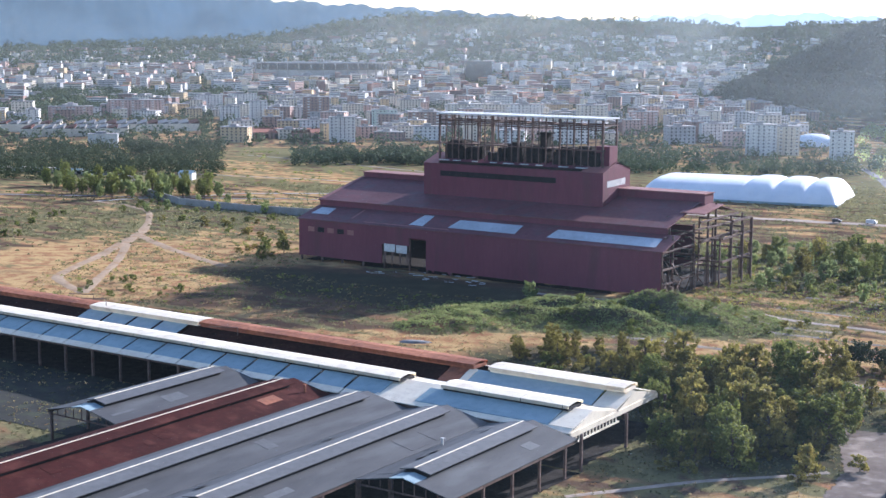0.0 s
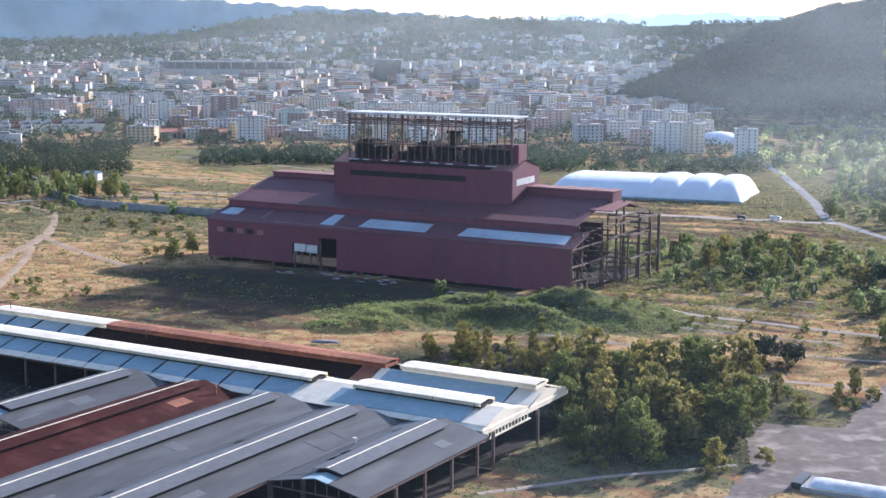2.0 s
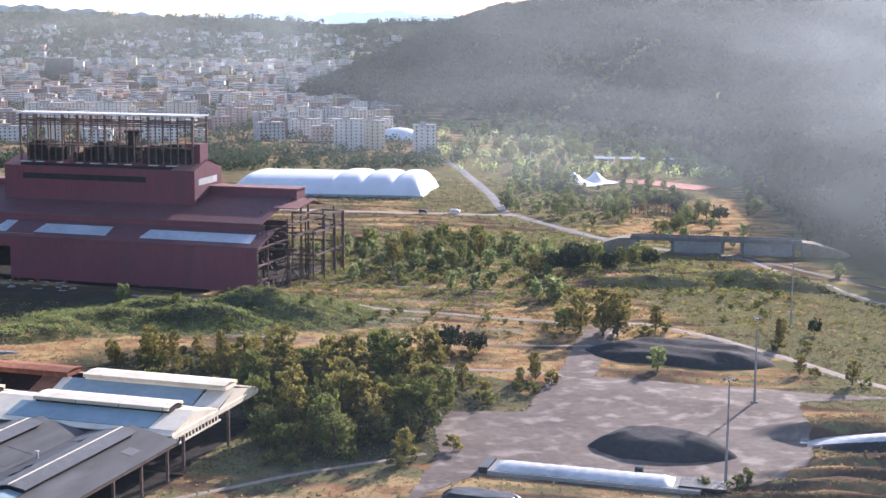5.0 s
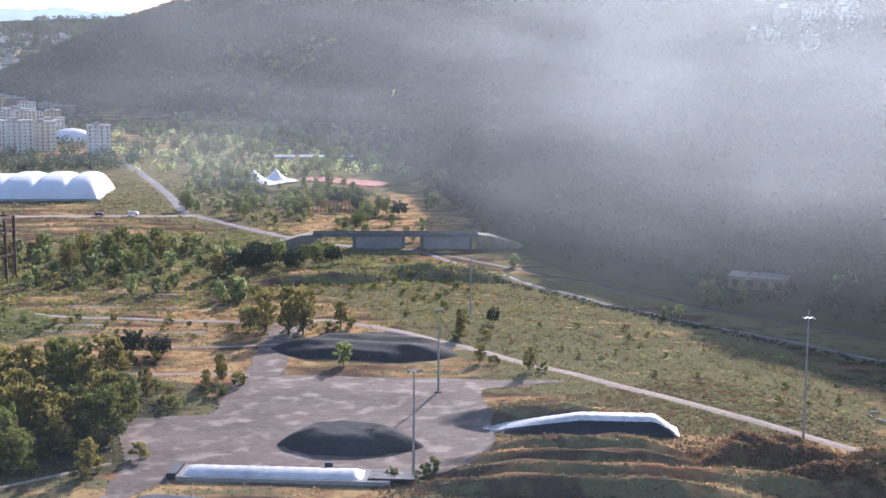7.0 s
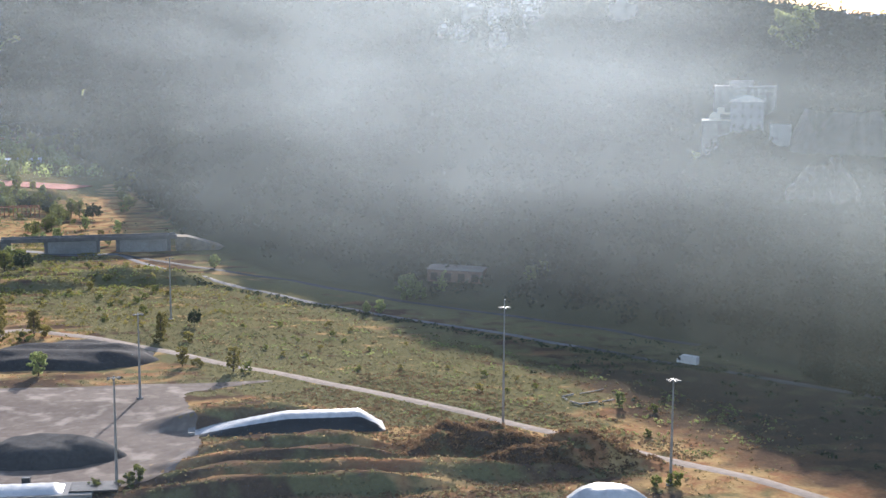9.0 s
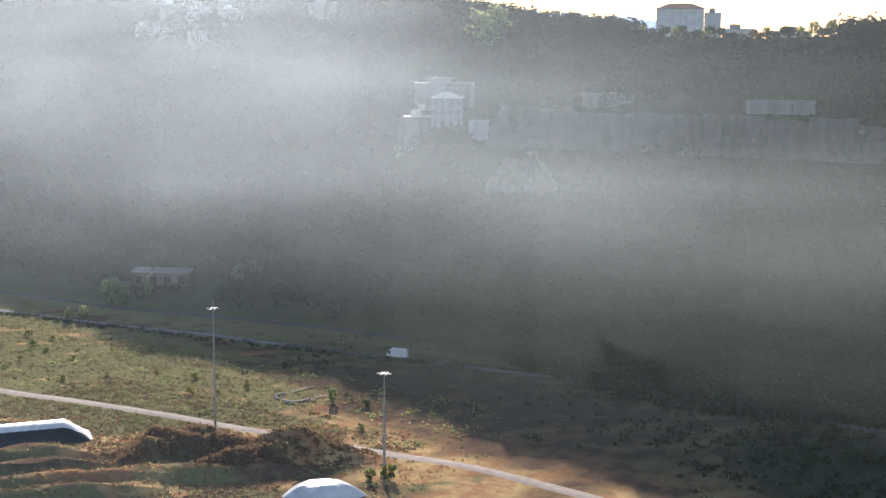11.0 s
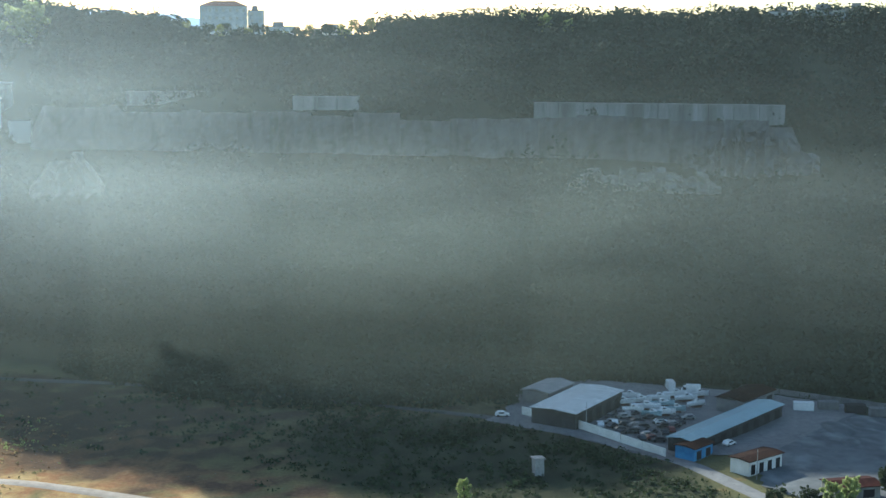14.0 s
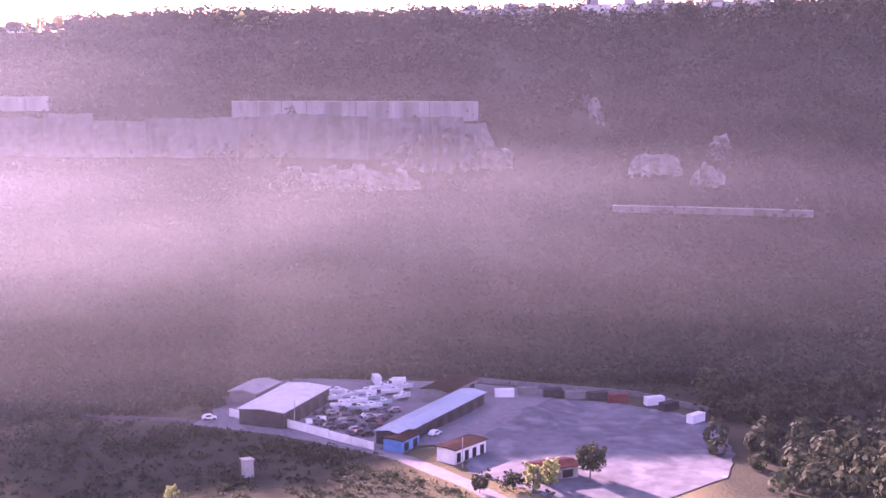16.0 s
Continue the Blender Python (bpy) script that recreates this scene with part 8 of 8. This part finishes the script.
def mist_material(name, normal, colour, back_share):
    """Thin mist in long drifting streaks: lets most light through, scatters the rest."""
    m = bpy.data.materials.new(name)
    m.use_nodes = True
    n, link = m.node_tree.nodes, m.node_tree.links.new
    n.remove(n["Principled BSDF"])
    at = n.new("ShaderNodeAttribute")
    at.attribute_name = "veil"
    co = n.new("ShaderNodeTexCoord")
    value = at.outputs["Fac"]
    for scale, tall, lo, hi, least, most in ((0.007, 5.0, 0.30, 0.70, 0.62, 1.25), (0.022, 7.0, 0.30, 0.70, 0.86, 1.12)):
        mp, t, r, mul = n.new("ShaderNodeMapping"), n.new("ShaderNodeTexNoise"), n.new("ShaderNodeMapRange"), n.new("ShaderNodeMath")
        mp.inputs["Scale"].default_value = (1, 1, tall)
        mp.inputs["Rotation"].default_value = (0.06, -0.05, 0)
        t.inputs["Scale"].default_value, t.inputs["Detail"].default_value, t.inputs["Roughness"].default_value = scale, 3, 0.45
        t.inputs["Distortion"].default_value = 0.6
        link(co.outputs["Object"], mp.inputs["Vector"])
        link(mp.outputs["Vector"], t.inputs["Vector"])
        for key, v in (("From Min", lo), ("From Max", hi), ("To Min", least), ("To Max", most)):
            r.inputs[key].default_value = v
        link(t.outputs["Fac"], r.inputs["Value"])
        mul.operation = "MULTIPLY"
        link(value, mul.inputs[0])
        link(r.outputs["Result"], mul.inputs[1])
        value = mul.outputs[0]
    clear, tr, df, both, mix = (n.new("ShaderNode" + k) for k in ("BsdfTransparent", "BsdfTranslucent", "BsdfDiffuse", "MixShader", "MixShader"))
    # One fixed normal, not the sheet's own, sets how brightly it is lit.
    facing = n.new("ShaderNodeCombineXYZ")
    for axis, v in zip("XYZ", normal):
        facing.inputs[axis].default_value = v
    tr.inputs["Color"].default_value = df.inputs["Color"].default_value = (*colour, 1)
    for b in (tr, df):
        link(facing.outputs[0], b.inputs["Normal"])
    link(tr.outputs[0], both.inputs[1])
    link(df.outputs[0], both.inputs[2])
    both.inputs["Fac"].default_value = back_share
    link(value, mix.inputs["Fac"])
    link(clear.outputs[0], mix.inputs[1])
    link(both.outputs[0], mix.inputs[2])
    link(mix.outputs[0], n["Material Output"].inputs["Surface"])
    return m


def smooth(v):
    v = np.clip(v, 0, 1)
    return v * v * (3 - 2 * v)


# bearing; how far off the bank of mist hangs; where it ends below, in degrees under the eye; over how many degrees it thickens; how thick
MIST = [
    (-26, 1150, -4.0, 2.0, 0.0), (8, 1150, -4.0, 2.0, 0.0), (11, 1060, -3.6, 2.2, 0.0), (14, 940, -3.9, 3.5, 0.02), (20, 840, -4.4, 3.8, 0.04), (24, 800, -5.6, 5.0, 0.05), (27.5, 740, -8.0, 8.0, 0.10),
    (29.6, 680, -10.0, 10.5, 0.16), (31.5, 620, -11.6, 12.0, 0.235), (36, 540, -12.6, 13.0, 0.323), (42, 460, -13.0, 13.5, 0.433), (48, 420, -13.0, 13.0, 0.451), (52, 400, -13.0, 12.4, 0.45), (58, 380, -13.0, 11.5, 0.37),
    (66, 365, -13.0, 10.0, 0.15), (76, 355, -13.0, 10.0, 0.055), (86, 350, -13.0, 10.0, 0.045), (112, 350, -13.0, 10.0, 0.03),
]


# the low bank along the foot of the hill, fitted to the view: degrees under the eye; how thick at bearings 56, 66, 78,
# 88 and 100
LOW_BANK = [
    (-18.2, 0, 0, 0.01, 0.02, 0.02),
    (-16.5, 0.06, 0.05, 0.05, 0.03, 0.03),
    (-14.8, 0.13, 0.1, 0.09, 0.05, 0.04),
    (-13.4, 0.18, 0.16, 0.16, 0.08, 0.06),
    (-12.6, 0.2, 0.19, 0.2, 0.12, 0.09),
    (-11.5, 0.22, 0.22, 0.23, 0.16, 0.12),
    (-9.5, 0.26, 0.28, 0.29, 0.19, 0.14),
    (-7.5, 0.27, 0.31, 0.28, 0.18, 0.13),
    (-5.5, 0.23, 0.24, 0.22, 0.15, 0.1),
    (-3.5, 0.15, 0.15, 0.15, 0.09, 0.06),
    (-1.0, 0.08, 0.09, 0.08, 0.04, 0.03),
    (2.6, 0, 0, 0, 0, 0),
]
LOW_AT = (46, 56, 66, 78, 88, 100)


def mist_sheet(name, label, az, reach, lift, veil, layers, look_of=None):
    """Sheets of mist behind one another round the eye, as thick as veil says."""
    veil = 1 - (1 - veil) ** (1 / len(layers))
    s, flat = Shape(), []
    for k in layers:
        x, y, z = k * reach * np.sin(np.radians(az)), k * reach * np.cos(np.radians(az)), EYE.z + k * reach * np.tan(np.radians(lift))
        s.grid([list(zip(x[i].tolist(), y[i].tolist(), z[i].tolist())) for i in range(len(x))])
        flat.append((veil * smooth((z - land(x, y) - 1.0) / 26.0)).ravel())
    flat = np.concatenate(flat)
    keep = [any(flat[v] > 0.001 for v in q) for q in s.f]
    s.f, s.m = [q for q, ok in zip(s.f, keep) if ok], [m for m, ok in zip(s.m, keep) if ok]
    ob = solid(name, s, look_of or MIST_LOOK, label, "mist", kind="stuff", smooth=True)
    ob.data.attributes.new("veil", "FLOAT", "POINT").data.foreach_set("value", flat.astype(np.float32))
    return ob


MIST_LOOK = mist_material("thin_mist", (-0.70, -0.65, 0.3), (0.79, 0.91, 0.98), 0.15)
HAZE_LOOK = mist_material("blue_haze", (-0.70, -0.65, 0.3), (0.58, 0.80, 1.0), 0.15)
# Grey colour and upward normal dim this mist as if in hill shade.
SHADED_MIST_LOOK = mist_material("shade_grey_mist", (0.0, 0.0, 1.0), (0.50, 0.58, 0.53), 0.155)


def bank_of_mist():
    """Sunlit mist between the eye and the hill, fitted to the view and standing in for lens glare too: thick under the
    sun, thin over the city.
    """
    az, lift = np.meshgrid(np.arange(-26.0, 112.1, 0.75), np.arange(-18.2, 2.6, 0.3))
    d, low, span, thick = (curve(az, MIST, i) for i in range(1, 5))
    veil = thick * smooth((lift - low) / span)
    above = 1 - smooth((az - 46) / 11) * smooth((lift + 6.2) / 2.8) * np.interp(az, [46, 66, 86], [0.5, 0.54, 0.58])
    veil = 1 - (1 - veil * above) * (1 - np.interp(az, [-26, 0, 10, 18], [0.035, 0.06, 0.07, 0.105]) * smooth((lift + np.interp(az, [10, 20], [5.6, 7.6])) / 3.2) * smooth((36 - az) / 10))
    veil = 1 - (1 - veil) * (1 - np.interp(az, [-10, 4], [0.05, 0.11]) * smooth((lift + 2.0) / 1.5) * smooth((13 - az) / 3))
    rows = [np.interp(lift, [k[0] for k in LOW_BANK], [k[i] for k in LOW_BANK]) for i in range(1, 6)]
    bank = np.zeros_like(az)
    for i, at in enumerate(LOW_AT[1:]):
        after = LOW_AT[i + 2] if i + 2 < len(LOW_AT) else 140
        bank += rows[i] * np.where(az < at, np.clip((az - LOW_AT[i]) / (at - LOW_AT[i]), 0, 1), np.clip((after - az) / (after - at), 0, 1))
    veil = veil * smooth((2.5 - lift) / 0.9) * 0.80
    mist_sheet("smoky_mist", "smoke-grey mist lying along the foot of the hill, dimmed as if shaded", az, d, lift, bank * 0.85, (0.89, 1.02), SHADED_MIST_LOOK)
    mist_sheet("hillside_mist", "thin sunlit mist before the wooded slope, filling in for lens glare too", az, d, lift, veil, (0.86, 0.92, 0.98))
    # An added sheet 230 m from the eye, for haze and lens veil.
    az, lift = np.meshgrid(np.arange(-26.0, 112.1, 2.0), np.arange(-30.0, 3.1, 1.0))
    thin = np.interp(az, [-26, 0, 10, 30, 50, 70, 112], [0.004, 0.005, 0.009, 0.010, 0.009, 0.005, 0.003]) * smooth((2.5 - lift) / 2.0) * smooth((lift + 30) / 4)
    mist_sheet("plain_haze", "faint haze sheet added to lift the darks of the weedy plain", az, np.full_like(az, 230.0), lift, thin * 1.3, (1.0,), HAZE_LOOK)


bank_of_mist()
